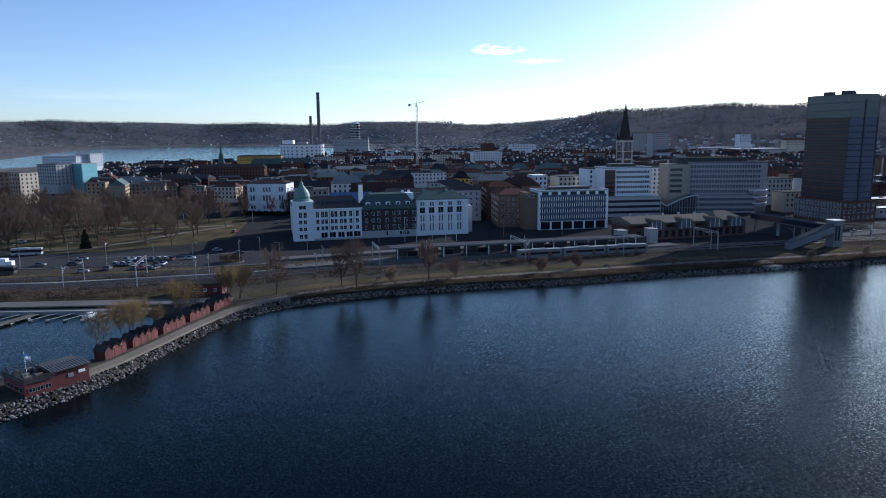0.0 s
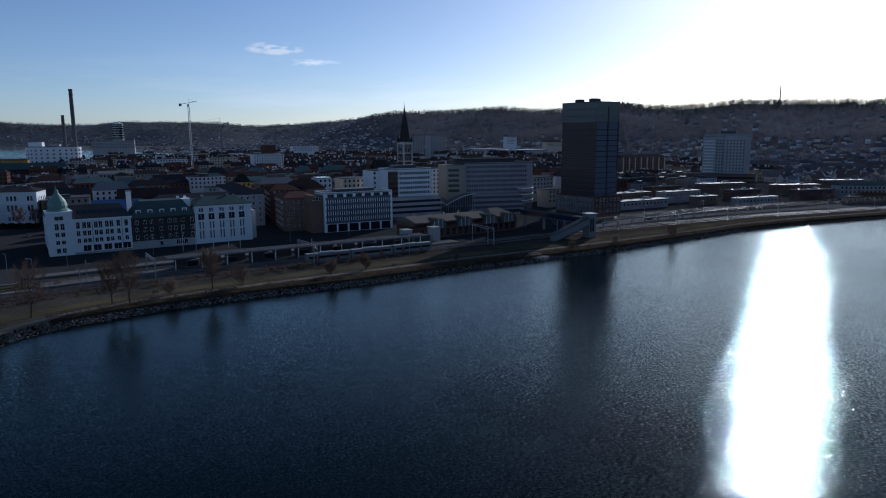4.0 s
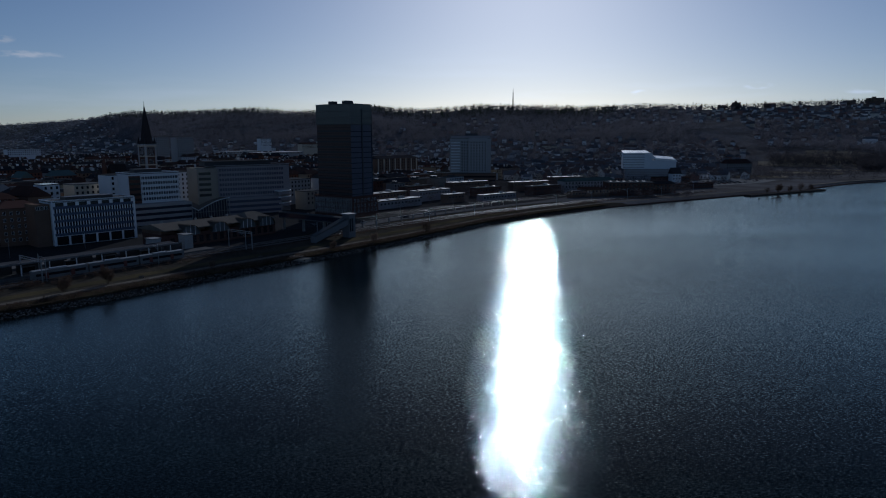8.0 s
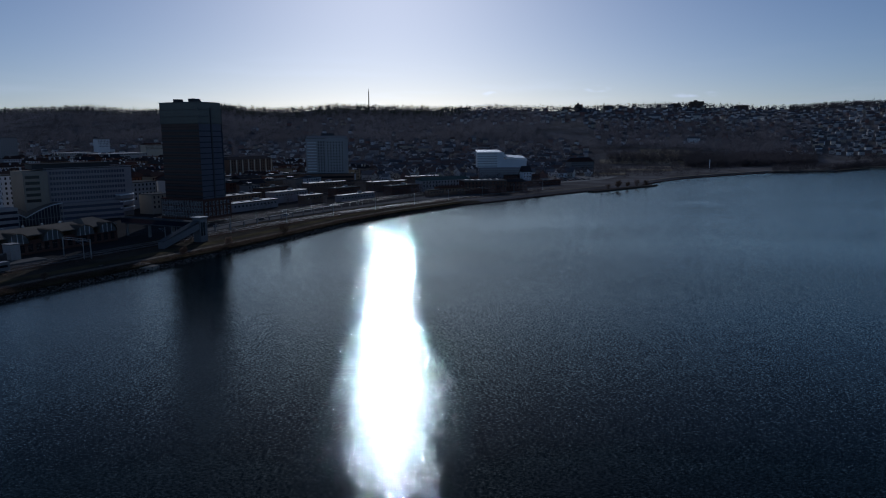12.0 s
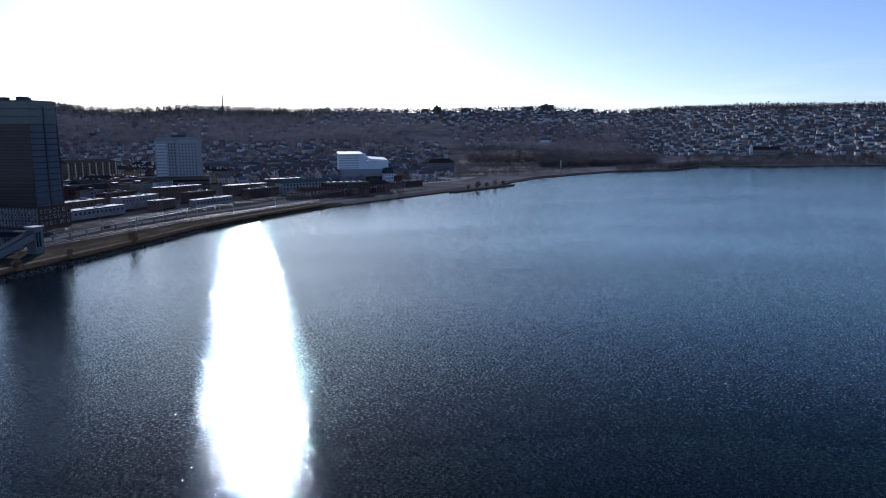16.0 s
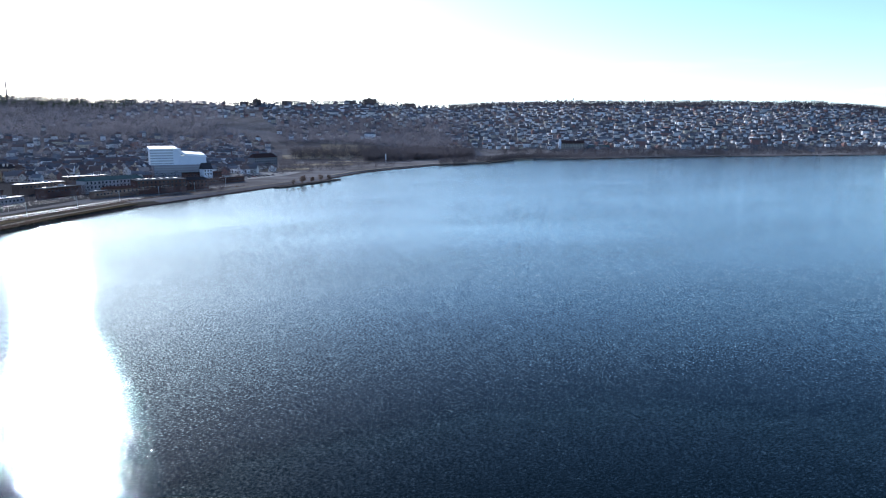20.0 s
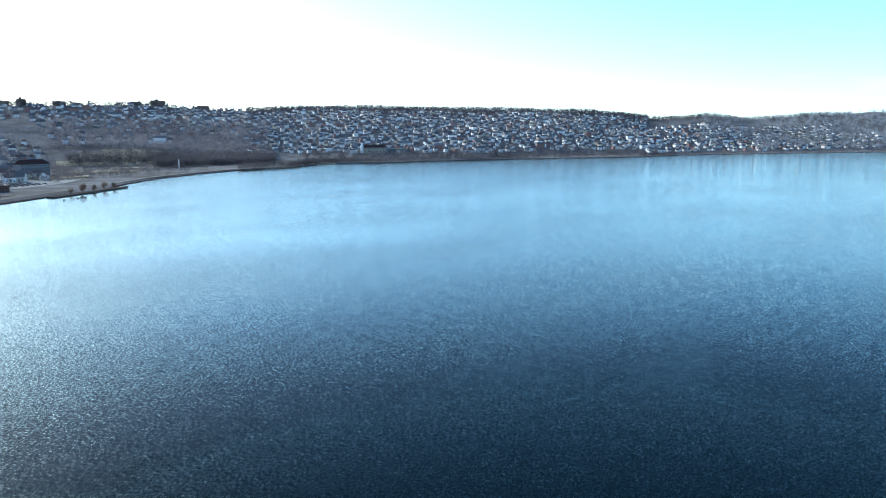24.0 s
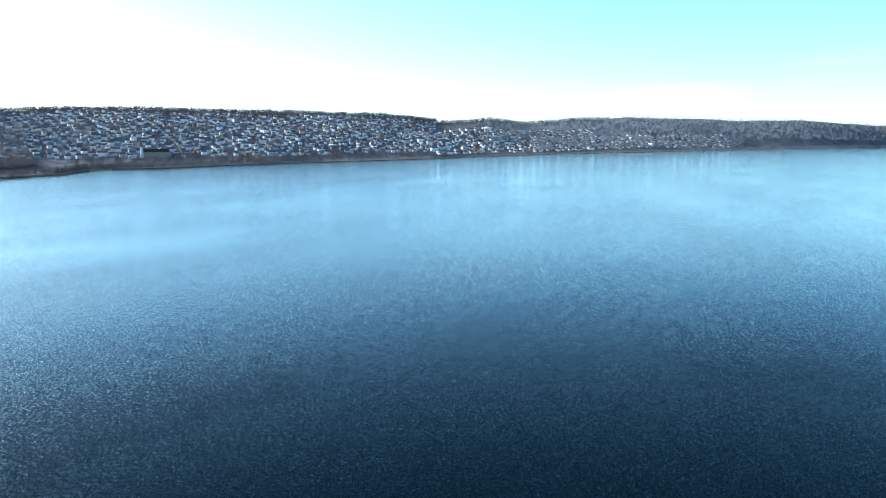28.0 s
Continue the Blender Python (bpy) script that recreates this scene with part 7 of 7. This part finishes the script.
hx.append(x[ok])
hy.append(y[ok])
hx, hy = np.concatenate(hx), np.concatenate(hy)
ok = ~on_meadow(hx, hy)
hx, hy = hx[ok], hy[ok]
hz = ground_height(hx, hy)
dist = np.hypot(hx, hy)
order = np.argsort(dist)
hx, hy, hz, dist = hx[order], hy[order], hz[order], dist[order]
W, D, H, R = (rng.uniform(a, b, len(hx)) for a, b in ((7, 11), (6.5, 8.5), (4.2, 7.0), (2.8, 4.4)))
T = radians(106) + rng.choice([0, np.pi / 2, 0.55], len(hx), p=[0.55, 0.3, 0.15]) + rng.normal(0, 0.16, len(hx))
big_ones = rng.random(len(hx)) < 0.06
W[dist > 2600] *= 0.8
H[dist > 2600] *= 0.75
W[big_ones] *= 2.2
H[big_ones] *= 1.5

# the nearest as houses of their own
HOUSES = 150
shapes = []
for k in range(6):
    w, d, h, r = 8 + 0.6 * k, 7.2 + 0.2 * k, (5, 6.5, 4.5, 7, 5.5, 6)[k], (3.2, 3.6, 2.8, 3.8, 3.0, 4.2)[k]
    bm = bmesh.new()
    vv = [bm.verts.new(p) for p in ((-w / 2, -d / 2, -2), (w / 2, -d / 2, -2), (w / 2, d / 2, -2), (-w / 2, d / 2, -2), (-w / 2, -d / 2, h), (w / 2, -d / 2, h), (w / 2, d / 2, h), (-w / 2, d / 2, h), (-w / 2, 0, h + r), (w / 2, 0, h + r))]
    for f in ((0, 1, 5, 4), (2, 3, 7, 6), (1, 2, 6, 9, 5), (3, 0, 4, 8, 7)):
        bm.faces.new([vv[i] for i in f])
    wall = mesh_of(bm, "wall", M_HOUSE_ONE)
    bm = bmesh.new()
    o = 0.45
    for s in (-1, 1):
        a = [(-w / 2 - o, s * (d / 2 + o), h - r * o / (d / 2)), (w / 2 + o, s * (d / 2 + o), h - r * o / (d / 2)), (w / 2 + o, 0, h + r), (-w / 2 - o, 0, h + r)]
        lo, hi = [bm.verts.new(p) for p in a], [bm.verts.new((p[0], p[1], p[2] + 0.25)) for p in a]
        bm.faces.new(lo)
        bm.faces.new(hi[::-1])
        for q in range(4):
            bm.faces.new((lo[q], lo[(q + 1) % 4], hi[(q + 1) % 4], hi[q]))
    bmesh.ops.recalc_face_normals(bm, faces=bm.faces)
    roof = mesh_of(bm, "roof", M_HOUSE_ROOF_ONE)
    chim = mesh_of(box(bmesh.new(), w * 0.15, -0.4, h + r * 0.7, w * 0.15 + 0.8, 0.4, h + r + 1.0), "chimney", M_BRICK)
    bm = bmesh.new()
    for s in (-1, 1):
        for j in range(3):
            x = -w / 2 + w * (j + 0.5) / 3
            box(bm, x - 0.6, s * d / 2 - 0.05, 1.2, x + 0.6, s * d / 2 + 0.05, 2.6)
    rows = mesh_of(bm, "window_row", M_GLASS)
    shapes.append((wall, roof, chim, rows))
for i in range(HOUSES):
    wall, roof, chim, rows = shapes[int(rng.integers(6))]
    ob = thing("detached_house", hx[i], hy[i], hz[i], math.degrees(T[i]), "small detached house with a pitched roof on the slope", "house", "houses on the slope")
    for nm, me in (("wall", wall), ("roof", roof), ("chimney", chim), ("window_row", rows)):
        tagged(part(nm, me, None, ob), kind="stuff" if nm == "window_row" else "")


def many_boxes(x, y, z, w, d, h, r, t):
    """Walls and roofs of many houses as two vertex arrays with faces."""
    c, s = np.cos(t), np.sin(t)
    def place(px, py, pz):
        return np.stack([x[:, None] + c[:, None] * px - s[:, None] * py, y[:, None] + s[:, None] * px + c[:, None] * py, z[:, None] + pz], -1)
    sx, sy = np.array([-1, 1, 1, -1, -1, 1, 1, -1, -1, 1]) / 2, np.array([-1, -1, 1, 1, -1, -1, 1, 1, 0, 0]) / 2
    up = np.array([0, 0, 0, 0, 1, 1, 1, 1, 1, 1])
    top = np.array([0, 0, 0, 0, 0, 0, 0, 0, 1, 1])
    wv_ = place(w[:, None] * sx, d[:, None] * sy, -2 + up * (h[:, None] + 2) + top * r[:, None])
    wf = [(0, 1, 5, 4), (2, 3, 7, 6), (1, 2, 6, 9, 5), (3, 0, 4, 8, 7)]
    rx, ry = np.array([-1, 1, 1, -1, -1, 1]) / 2, np.array([-1, -1, 1, 1, 0, 0]) / 2
    rv = place((w[:, None] + 0.9) * rx, (d[:, None] + 0.9) * ry, h[:, None] + np.array([-0.2, -0.2, -0.2, -0.2, 1, 1]) * np.where(np.array([0, 0, 0, 0, 1, 1]), r[:, None] + 0.25, 1.0))
    rf = [(0, 1, 5, 4), (2, 3, 4, 5), (1, 2, 5), (3, 0, 4), (3, 2, 1, 0)]
    return wv_, wf, rv, rf


sl = slice(HOUSES, None)
wv_, wf, rv, rf = many_boxes(hx[sl], hy[sl], hz[sl], W[sl], D[sl], H[sl], R[sl], T[sl])
for nm, vs, fs, mat, lab in (("far_house_walls", wv_, wf, M_HOUSE, "many small house walls, mostly white, on the slope"), ("far_house_roofs", rv, rf, M_HOUSE_ROOF, "many dark and red pitched roofs on the slope")):
    k = vs.shape[1]
    faces = [tuple(a + i * k for a in f) for i in range(len(vs)) for f in fs]
    tagged(new(nm, raw_mesh(nm, vs.reshape(-1, 3).tolist(), faces, mat)), lab, "houses", kind="stuff")


fb = np.array(FAR_BLOCKS)
wv_, wf, rv, rf = many_boxes(*fb.T)
for nm, vs, fs, mat, lab in (("far_town_walls", wv_, wf, M_BLOCK_FAR, "many town house walls of brick and render"), ("far_town_roofs", rv, rf, M_BLOCK_FAR_ROOF, "many dark and red town roofs")):
    k = vs.shape[1]
    faces = [tuple(a + i * k for a in f) for i in range(len(vs)) for f in fs]
    tagged(new(nm, raw_mesh(nm, vs.reshape(-1, 3).tolist(), faces, mat)), lab, "houses", kind="stuff")
c, s_ = np.cos(fb[:, 7]), np.sin(fb[:, 7])
quads = []
for i in range(len(fb)):
    x, y, z, w, d, h = fb[i, :6]
    if math.hypot(x, y) > 1150:
        continue
    for (ox, oy, ax, ay, n_) in ((-w / 2, -d / 2, 1, 0, int(w / 3.2)), (w / 2, -d / 2, 0, 1, int(d / 3.2)), (-w / 2, d / 2, 0, -1, int(d / 3.2))):
        nx_, ny_ = (0, -1) if ax else (1, 0) if ay > 0 else (-1, 0)
        for f in range(int(h / 3.1)):
            for q in range(n_):
                m = (q + 0.5) * 3.2
                row = []
                for du, dz in ((-0.65, 0), (0.65, 0), (0.65, 1.6), (-0.65, 1.6)):
                    lx, ly = ox + ax * (m + du) + nx_ * 0.06, oy + ay * (m + du) + ny_ * 0.06
                    row.append((x + c[i] * lx - s_[i] * ly, y + s_[i] * lx + c[i] * ly, z + h - 2.4 - 3.1 * f + dz))
                quads.append(row)
quads = np.array(quads)
tagged(new("far_windows", raw_mesh("far_windows", quads.reshape(-1, 3).tolist(), np.arange(len(quads) * 4).reshape(-1, 4).tolist(), M_GLASS)), "rows of small dark windows of far town houses", "windows", kind="stuff")


# chimneys, dormers and roof lights of the far town, too small to tell apart
n_ = 4
rep = np.repeat(fb, n_, axis=0)
lx, ly = rng.uniform(-0.42, 0.42, len(rep)) * rep[:, 3], rng.choice([-0.25, 0.0, 0.2], len(rep)) * rep[:, 4]
cc, ss = np.cos(rep[:, 7]), np.sin(rep[:, 7])
bx, by = rep[:, 0] + cc * lx - ss * ly, rep[:, 1] + ss * lx + cc * ly
wv_, wf, rv, rf = many_boxes(bx, by, rep[:, 2] + rep[:, 5] + rep[:, 6] * 0.7, rng.uniform(0.7, 2.6, len(rep)), rng.uniform(0.7, 1.6, len(rep)), rng.uniform(0.8, 2.0, len(rep)), np.full(len(rep), 0.25), rep[:, 7])
faces = [tuple(a + i * 10 for a in f) for i in range(len(wv_)) for f in wf + [(4, 5, 9, 8), (6, 7, 8, 9)]]
tagged(new("roof_clutter", raw_mesh("roof_clutter", wv_.reshape(-1, 3).tolist(), faces, M_HOUSE)), "small chimneys and dormers on the town roofs", "roof details", kind="stuff")


def woods(name, x, y, tall, wide, mat, label, tris=16, cone=False, sink=0.0, fine=0.12):
    """Many small trees, each a loose clump of tris triangles round a thin trunk."""
    n = len(x)
    z = ground_height(x, y) - sink
    h = tall * rng.uniform(0.6, 1.25, n)
    a = rng.uniform(0, 2 * np.pi, (n, tris))
    t = rng.uniform(0.12, 1.0, (n, tris))
    spread = wide * rng.uniform(0.7, 1.3, n)[:, None] * ((1.05 - t) if cone else np.sqrt(np.clip(1 - (1.7 * t - 0.95) ** 2, 0.03, 1)))
    rad = spread * np.sqrt(rng.uniform(0, 1, (n, tris)))
    mid = np.stack([x[:, None] + rad * np.cos(a), y[:, None] + rad * np.sin(a), z[:, None] + h[:, None] * t], -1)
    size = (tall * fine) * rng.uniform(0.6, 1.4, (n, tris, 1, 1))
    off = rng.normal(0, 1, (n, tris, 3, 3)) * size
    leaf = mid[:, :, None, :] + off
    tw = tall * 0.03
    tr = np.zeros((n, 1, 3, 3))
    tr[:, 0, 0] = np.stack([x - tw, y, z - 1], -1)
    tr[:, 0, 1] = np.stack([x + tw, y + tw, z - 1], -1)
    tr[:, 0, 2] = np.stack([x, y, z + h * 0.9], -1)
    allt = np.concatenate([leaf, tr], 1).reshape(-1, 3, 3)
    return tagged(new(name, soup(name, allt, mat)), label, "trees", kind="stuff")


def zone(*rows):
    xs, ys = [], []
    for row in rows:
        x, y = scatter(*row)
        xs.append(x)
        ys.append(y)
    return np.concatenate(xs), np.concatenate(ys)


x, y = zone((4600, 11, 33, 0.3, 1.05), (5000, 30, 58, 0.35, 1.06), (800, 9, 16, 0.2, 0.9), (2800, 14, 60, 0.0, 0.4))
woods("hill_woods", x, y, 13, 6.5, M_WOODS, "bare woods on the hillside, paled for haze", 50, fine=0.037)
x, y = zone((900, 12, 33, 0.85, 1.04), (1100, 30, 52, 0.8, 1.04), (140, 52, 75, 0.95, 1.02), (220, 76, 104, 0.97, 1.03))
woods("crest_conifers", x, y, 14, 3.4, M_PINE, "dark conifers along the crest", 22, True, fine=0.075)
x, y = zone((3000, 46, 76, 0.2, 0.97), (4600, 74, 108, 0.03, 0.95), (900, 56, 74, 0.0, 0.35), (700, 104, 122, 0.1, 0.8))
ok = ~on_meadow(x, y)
woods("garden_trees", x[ok], y[ok], 9, 4.0, M_WOODS_HAZE_PALE, "leafless garden trees between the houses, paled for haze", 48, fine=0.038)
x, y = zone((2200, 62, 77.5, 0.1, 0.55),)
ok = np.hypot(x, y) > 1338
woods("slope_wood", x[ok], y[ok], 12, 5.5, M_WOODS, "bare wood on the slope above the meadow, greyed for haze", 44, fine=0.05)
x, y = zone((2600, 76, 108, 0.9, 1.03), (420, 58, 76, 0.95, 1.02), (1100, 106, 122, 0.8, 1.05))
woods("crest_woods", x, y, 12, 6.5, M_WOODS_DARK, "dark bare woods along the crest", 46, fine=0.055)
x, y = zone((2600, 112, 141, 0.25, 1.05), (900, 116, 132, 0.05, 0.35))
woods("far_woods", x, y, 15, 8, M_WOODS_FAR_HAZED, "far bare woods over the bay, greyed for haze", 34, fine=0.06)
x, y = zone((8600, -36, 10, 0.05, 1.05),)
woods("distant_woods", x, y, 9, 13, M_WOODS_FAR_HAZED, "distant woods beyond the inner lake, greyed for haze", 24, fine=0.1)
x, y = zone((2600, -36, 8, 0.55, 1.04),)
ok = np.sin(x / 210.0 + np.sin(y / 170.0)) > -0.1
woods("distant_conifers", x[ok], y[ok], 11, 9, M_PINE, "dark conifer patches on the distant ridge", 22, fine=0.09)
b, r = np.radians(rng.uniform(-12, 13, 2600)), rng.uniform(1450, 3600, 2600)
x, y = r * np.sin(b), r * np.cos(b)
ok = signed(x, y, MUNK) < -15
woods("outer_town_trees", x[ok], y[ok], 10, 6, M_WOODS_FAR_HAZED, "leafless trees of the outer town, greyed for haze", 26, fine=0.07)
x, y = rng.uniform(-2300, -1000, 900), rng.uniform(1650, 3900, 900)
ok = (signed(x, y, MUNK) < -15) & (x / y < -0.47)
woods("spit_trees", x[ok], y[ok], 13, 12, M_WOODS, "leafless trees on the lake spit, paled for haze")
# trees along the far waterline
b = rng.uniform(0, 1, 1500)
seg = SHORE[28:42]
i = np.minimum((b * (len(seg) - 1)).astype(int), len(seg) - 2)
k = b * (len(seg) - 1) - i
p0, p1 = np.array(seg)[i], np.array(seg)[i + 1]
p = p0 + (p1 - p0) * k[:, None]
away = p / np.linalg.norm(p, axis=1)[:, None]
p = p + away * rng.uniform(4, 34, len(p))[:, None]
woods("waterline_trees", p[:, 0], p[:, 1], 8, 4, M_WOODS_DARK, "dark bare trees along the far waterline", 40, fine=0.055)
x, y = rng.uniform(560, 1150, 1500), rng.uniform(345, 1000, 1500)
ok = signed(x, y, [(600, 380), (1000, 345), (1180, 420), (1050, 900), (700, 990), (560, 600)]) > 0
ok &= np.degrees(np.arctan2(x, y)) < 63.5
x, y = x[ok], y[ok]
woods("bay_trees", x, y, 9, 3.5, M_WOODS_DARK, "leafless trees among the houses by the bay", 60, fine=0.04)
x, y = rng.uniform(-460, 620, 700), rng.uniform(430, 1200, 700)
woods("town_trees", x, y, 11, 4, M_WOODS_DARK, "leafless trees between the town houses", 60, fine=0.035)
b, r = np.radians(rng.uniform(45, 58, 150)), rng.uniform(556, 690, 150)
woods("works_trees", r * np.sin(b), r * np.cos(b), 9, 3.2, M_WOODS_DARK, "leafless trees before the works halls", 110, fine=0.025)
x, y = rng.uniform(250, 640, 420), rng.uniform(372, 560, 420)
woods("yard_trees", x, y, 7, 2.8, M_WOODS_DARK, "leafless trees between the works buildings", 110, fine=0.025)


def field(name, b0, b1, r0, r1, mat, label):
    bb, rr = np.arange(b0, b1 + 0.01, 0.5), np.arange(r0, r1 + 1, 15)
    ob = polar_sheet(name, bb, rr, mat)
    ob.location.z = 0.7
    return tagged(ob, label, "field", kind="structure")


for b0, b1, r0, r1 in ((62.4, 71, 1150, 1195), (63.2, 71.5, 1195, 1240), (64.0, 71, 1240, 1285), (65.5, 70, 1285, 1330)):
    field("meadow", b0, b1, r0, r1, M_MEADOW, "pale dry meadow on the slope above the bay")
strip("beach", [(1000, 262), (1066, 210), (1165, 190), (1222, 154)], 7, 0.9, M_SAND, "narrow sandy beach in the bay", "beach", 1.5)
for q, (b0, b1, r0, r1) in enumerate(((118, 121, 2600, 2760), (125, 127.5, 3100, 3260))):
    field("far_field", b0, b1, r0, r1, M_LAWN, "pale open field on the far slope")
x, y = zone((1200, 69, 78, -0.08, 0.08), (220, 63, 70, 0.02, 0.12), (330, 80, 108, 0.0, 0.06))
ok = signed(x, y, LAND) > 12
woods("bay_wood", x[ok], y[ok], 13, 5, M_WOODS_DARK, "belt of tall dark bare trees behind the meadow", 60, fine=0.045)
strip("far_shore_edge", offset_line(SHORE[18:41], 1.5), 4.0, 0.7, M_DARK_STONE, "dark stone edge along the far waterline", "shore edge", 1.6)
hl = [spot(b, r0 + 4 * math.sin(b * 2)) for r0, b0, b1 in ((905, 58, 66), (960, 59, 68), (1010, 60, 70), (1060, 62, 71), (1100, 64, 72)) for b in np.arange(b0, b1, 0.12)]
hl = np.array(hl) + rng.normal(0, 5, (len(hl), 2))
hl = hl[signed(hl[:, 0], hl[:, 1], LAND) > 10][::3]
woods("meadow_hedges", hl[:, 0], hl[:, 1], 5, 3.0, M_WOODS_DARK, "low dark hedges across the shore meadow", 34, fine=0.07)
b, r = np.radians(rng.uniform(57, 73, 420)), rng.uniform(800, 1330, 420)
x, y = r * np.sin(b), r * np.cos(b)
ok = signed(x, y, LAND) > 9
woods("meadow_trees", x[ok], y[ok], 9, 4, M_WOODS_DARK, "single bare trees and bushes on the shore meadow", 60, fine=0.045)
slab("car_park_bay", [(610, 372), (700, 360), (760, 372), (745, 425), (640, 430)], 2.2, M_CONCRETE, "pale gravel car park by the museum", "car park", 0.6)
for q, (b0, b1, r0, r1) in enumerate(((60, 64.5, 880, 935), (63, 68, 985, 1040), (66, 70.5, 1085, 1120))):
    field("shore_meadow", b0, b1, r0, r1, M_MEADOW, "yellow-brown dry meadow above the bay")
for q, (b0, b1, r0) in enumerate(((59.5, 67.5, 945), (61, 70, 1045), (57, 66, 880))):
    strip("meadow_path", [spot(b, r0 + 6 * math.sin(b)) for b in np.arange(b0, b1, 0.5)], 3.5, 2.35, M_PATH, "pale footpath through the meadow", "path", 0.6)
strip("shore_promenade", offset_line(SHORE[25:33], 9), 3.5, 2.3, M_SAND, "pale promenade along the bay shore", "path", 0.6)
# scrub along the railway and the shore path
for nm, src, offs, n, tall, wide in (("railway_scrub", RAILS[:6], (-13, -8.5), 420, 2.2, 1.6), ("verge_scrub", RAILS[4:], (-12, -8), 420, 1.6, 1.4), ("rail_side_scrub", RAILS[:4], (8.5, 12), 200, 2.0, 1.5), ("bank_scrub", [(-260, 211), (-130, 214.5), (-90, 218)], (-3.5, 6), 520, 1.7, 1.6), ("shore_scrub", SHORE[8:19], (2.6, 8.8), 1500, 1.2, 1.2), ("fence_scrub", [(-260, 232), (-153, 237), (-109, 245), (-72, 254)], (-2, 2), 160, 1.6, 1.4)):
    pts = np.array([q[:2] for q in along(src, 2.0, offs[0])])
    pts2 = np.array([q[:2] for q in along(src, 2.0, offs[1])])
    m = min(len(pts), len(pts2))
    i = rng.integers(0, m, n)
    k = rng.uniform(0, 1, (n, 1))
    p = pts[i] * k + pts2[i] * (1 - k) + rng.normal(0, 0.8, (n, 2))
    woods(nm, p[:, 0], p[:, 1], tall, wide, M_TWIG, "low brown leafless scrub beside the railway", 26, fine=0.09)

# ---- shore stones, nearest last ----
def stone(seed):
    r = random.Random(seed)
    bm = bmesh.new()
    bmesh.ops.create_icosphere(bm, subdivisions=1, radius=1)
    for vtx in bm.verts:
        vtx.co = Vector((vtx.co.x * 1.1, vtx.co.y * 0.9, vtx.co.z * 0.75)) * r.uniform(0.72, 1.12)
    return mesh_of(bm, "boulder", M_ROCK)


stones = [stone(k) for k in range(6)]
rnd = random.Random(9)
bank = tagged(new("rock_bank"), "bank of grey boulders along the pier and shore", "rock bank", kind="structure")
line = along(SHORE[:18], 0.42)
near, far = [], []
for x, y, a in line:
    nx, ny = -math.sin(radians(a)), math.cos(radians(a))
    for k in range(6 if x < -46 else 4):
        off = -0.4 + k * (0.76 if x < -46 else 0.92) + rnd.uniform(-0.4, 0.4)
        s = rnd.uniform(0.2, 0.46) if x < -46 else rnd.uniform(0.18, 0.4)
        row = (x + nx * off + rnd.uniform(-0.3, 0.3), y + ny * off + rnd.uniform(-0.3, 0.3), min(1.9, 0.4 * off) + s * 0.25, s)
        (near if x < -62 and y > 112 and rnd.random() < 0.62 else far).append(row)
for x, y, z, s in near[:300]:
    ob = new("boulder", stones[rnd.randrange(6)])
    ob.parent = bank
    ob.matrix_basis = pose(x, y, z, rnd.uniform(0, 360), rnd.uniform(0, 40), rnd.uniform(0, 360)) @ Matrix.Diagonal((s, s, s, 1))
bm0 = bmesh.new()
bmesh.ops.create_icosphere(bm0, subdivisions=1, radius=1)
base_v = np.array([list(q.co) for q in bm0.verts])
base_f = [[q.index for q in f.verts] for f in bm0.faces]
bm0.free()
rest_rows = np.array(near[300:] + far)
wob = np.random.default_rng(3).uniform(0.7, 1.15, (len(rest_rows), len(base_v), 1))
verts = rest_rows[:, None, :3] + base_v[None] * wob * rest_rows[:, None, 3:4] * np.array([1.1, 1.0, 0.8])
faces = [[v + i * len(base_v) for v in f] for i in range(len(rest_rows)) for f in base_f]
tagged(new("shore_stones", raw_mesh("shore_stones", verts.reshape(-1, 3).tolist(), faces, M_ROCKS)), "grey boulders of the shore bank", "boulders", kind="stuff")


# a stony mound and benches beside the shore path
mound = tagged(new("stone_mound"), "low mound of pale stones and gravel on the shore", "mound", kind="structure")
part("gravel", moved(lathe([(7.0, -1.2), (6.0, 0.3), (3.4, 1.0), (0.3, 1.3)], 14), 126, 263.5, 1.0), M_SAND, mound)
for k in range(46):
    a, r = k * 2.4, 2.5 + 4.0 * rnd.random()
    ob = new("boulder", stones[k % 6])
    ob.parent = mound
    s = rnd.uniform(0.3, 0.7)
    ob.matrix_basis = pose(126 + r * math.cos(a), 263.5 + r * math.sin(a), 1.0 + max(0.0, 1.3 - 0.22 * r), rnd.uniform(0, 360), 20, a * 57) @ Matrix.Diagonal((s, s, s, 1))
for x, y in ((-22.6, 235.4), (-17.8, 237.2), (62, 255.5), (112, 268)):
    b = thing("park_bench", x, y, 2.1, 17, "dark wooden bench beside the shore path", "bench", "benches on the shore path")
    part("seat", box(bmesh.new(), -0.9, -0.25, 0.42, 0.9, 0.25, 0.5), M_PLANK, b)
    part("backrest", box(bmesh.new(), -0.9, 0.25, 0.55, 0.9, 0.32, 0.95), M_PLANK, b)
    for dx in (-0.7, 0.7):
        part("leg", box(bmesh.new(), dx - 0.05, -0.22, 0.0, dx + 0.05, 0.28, 0.42), M_DARK_METAL, b)
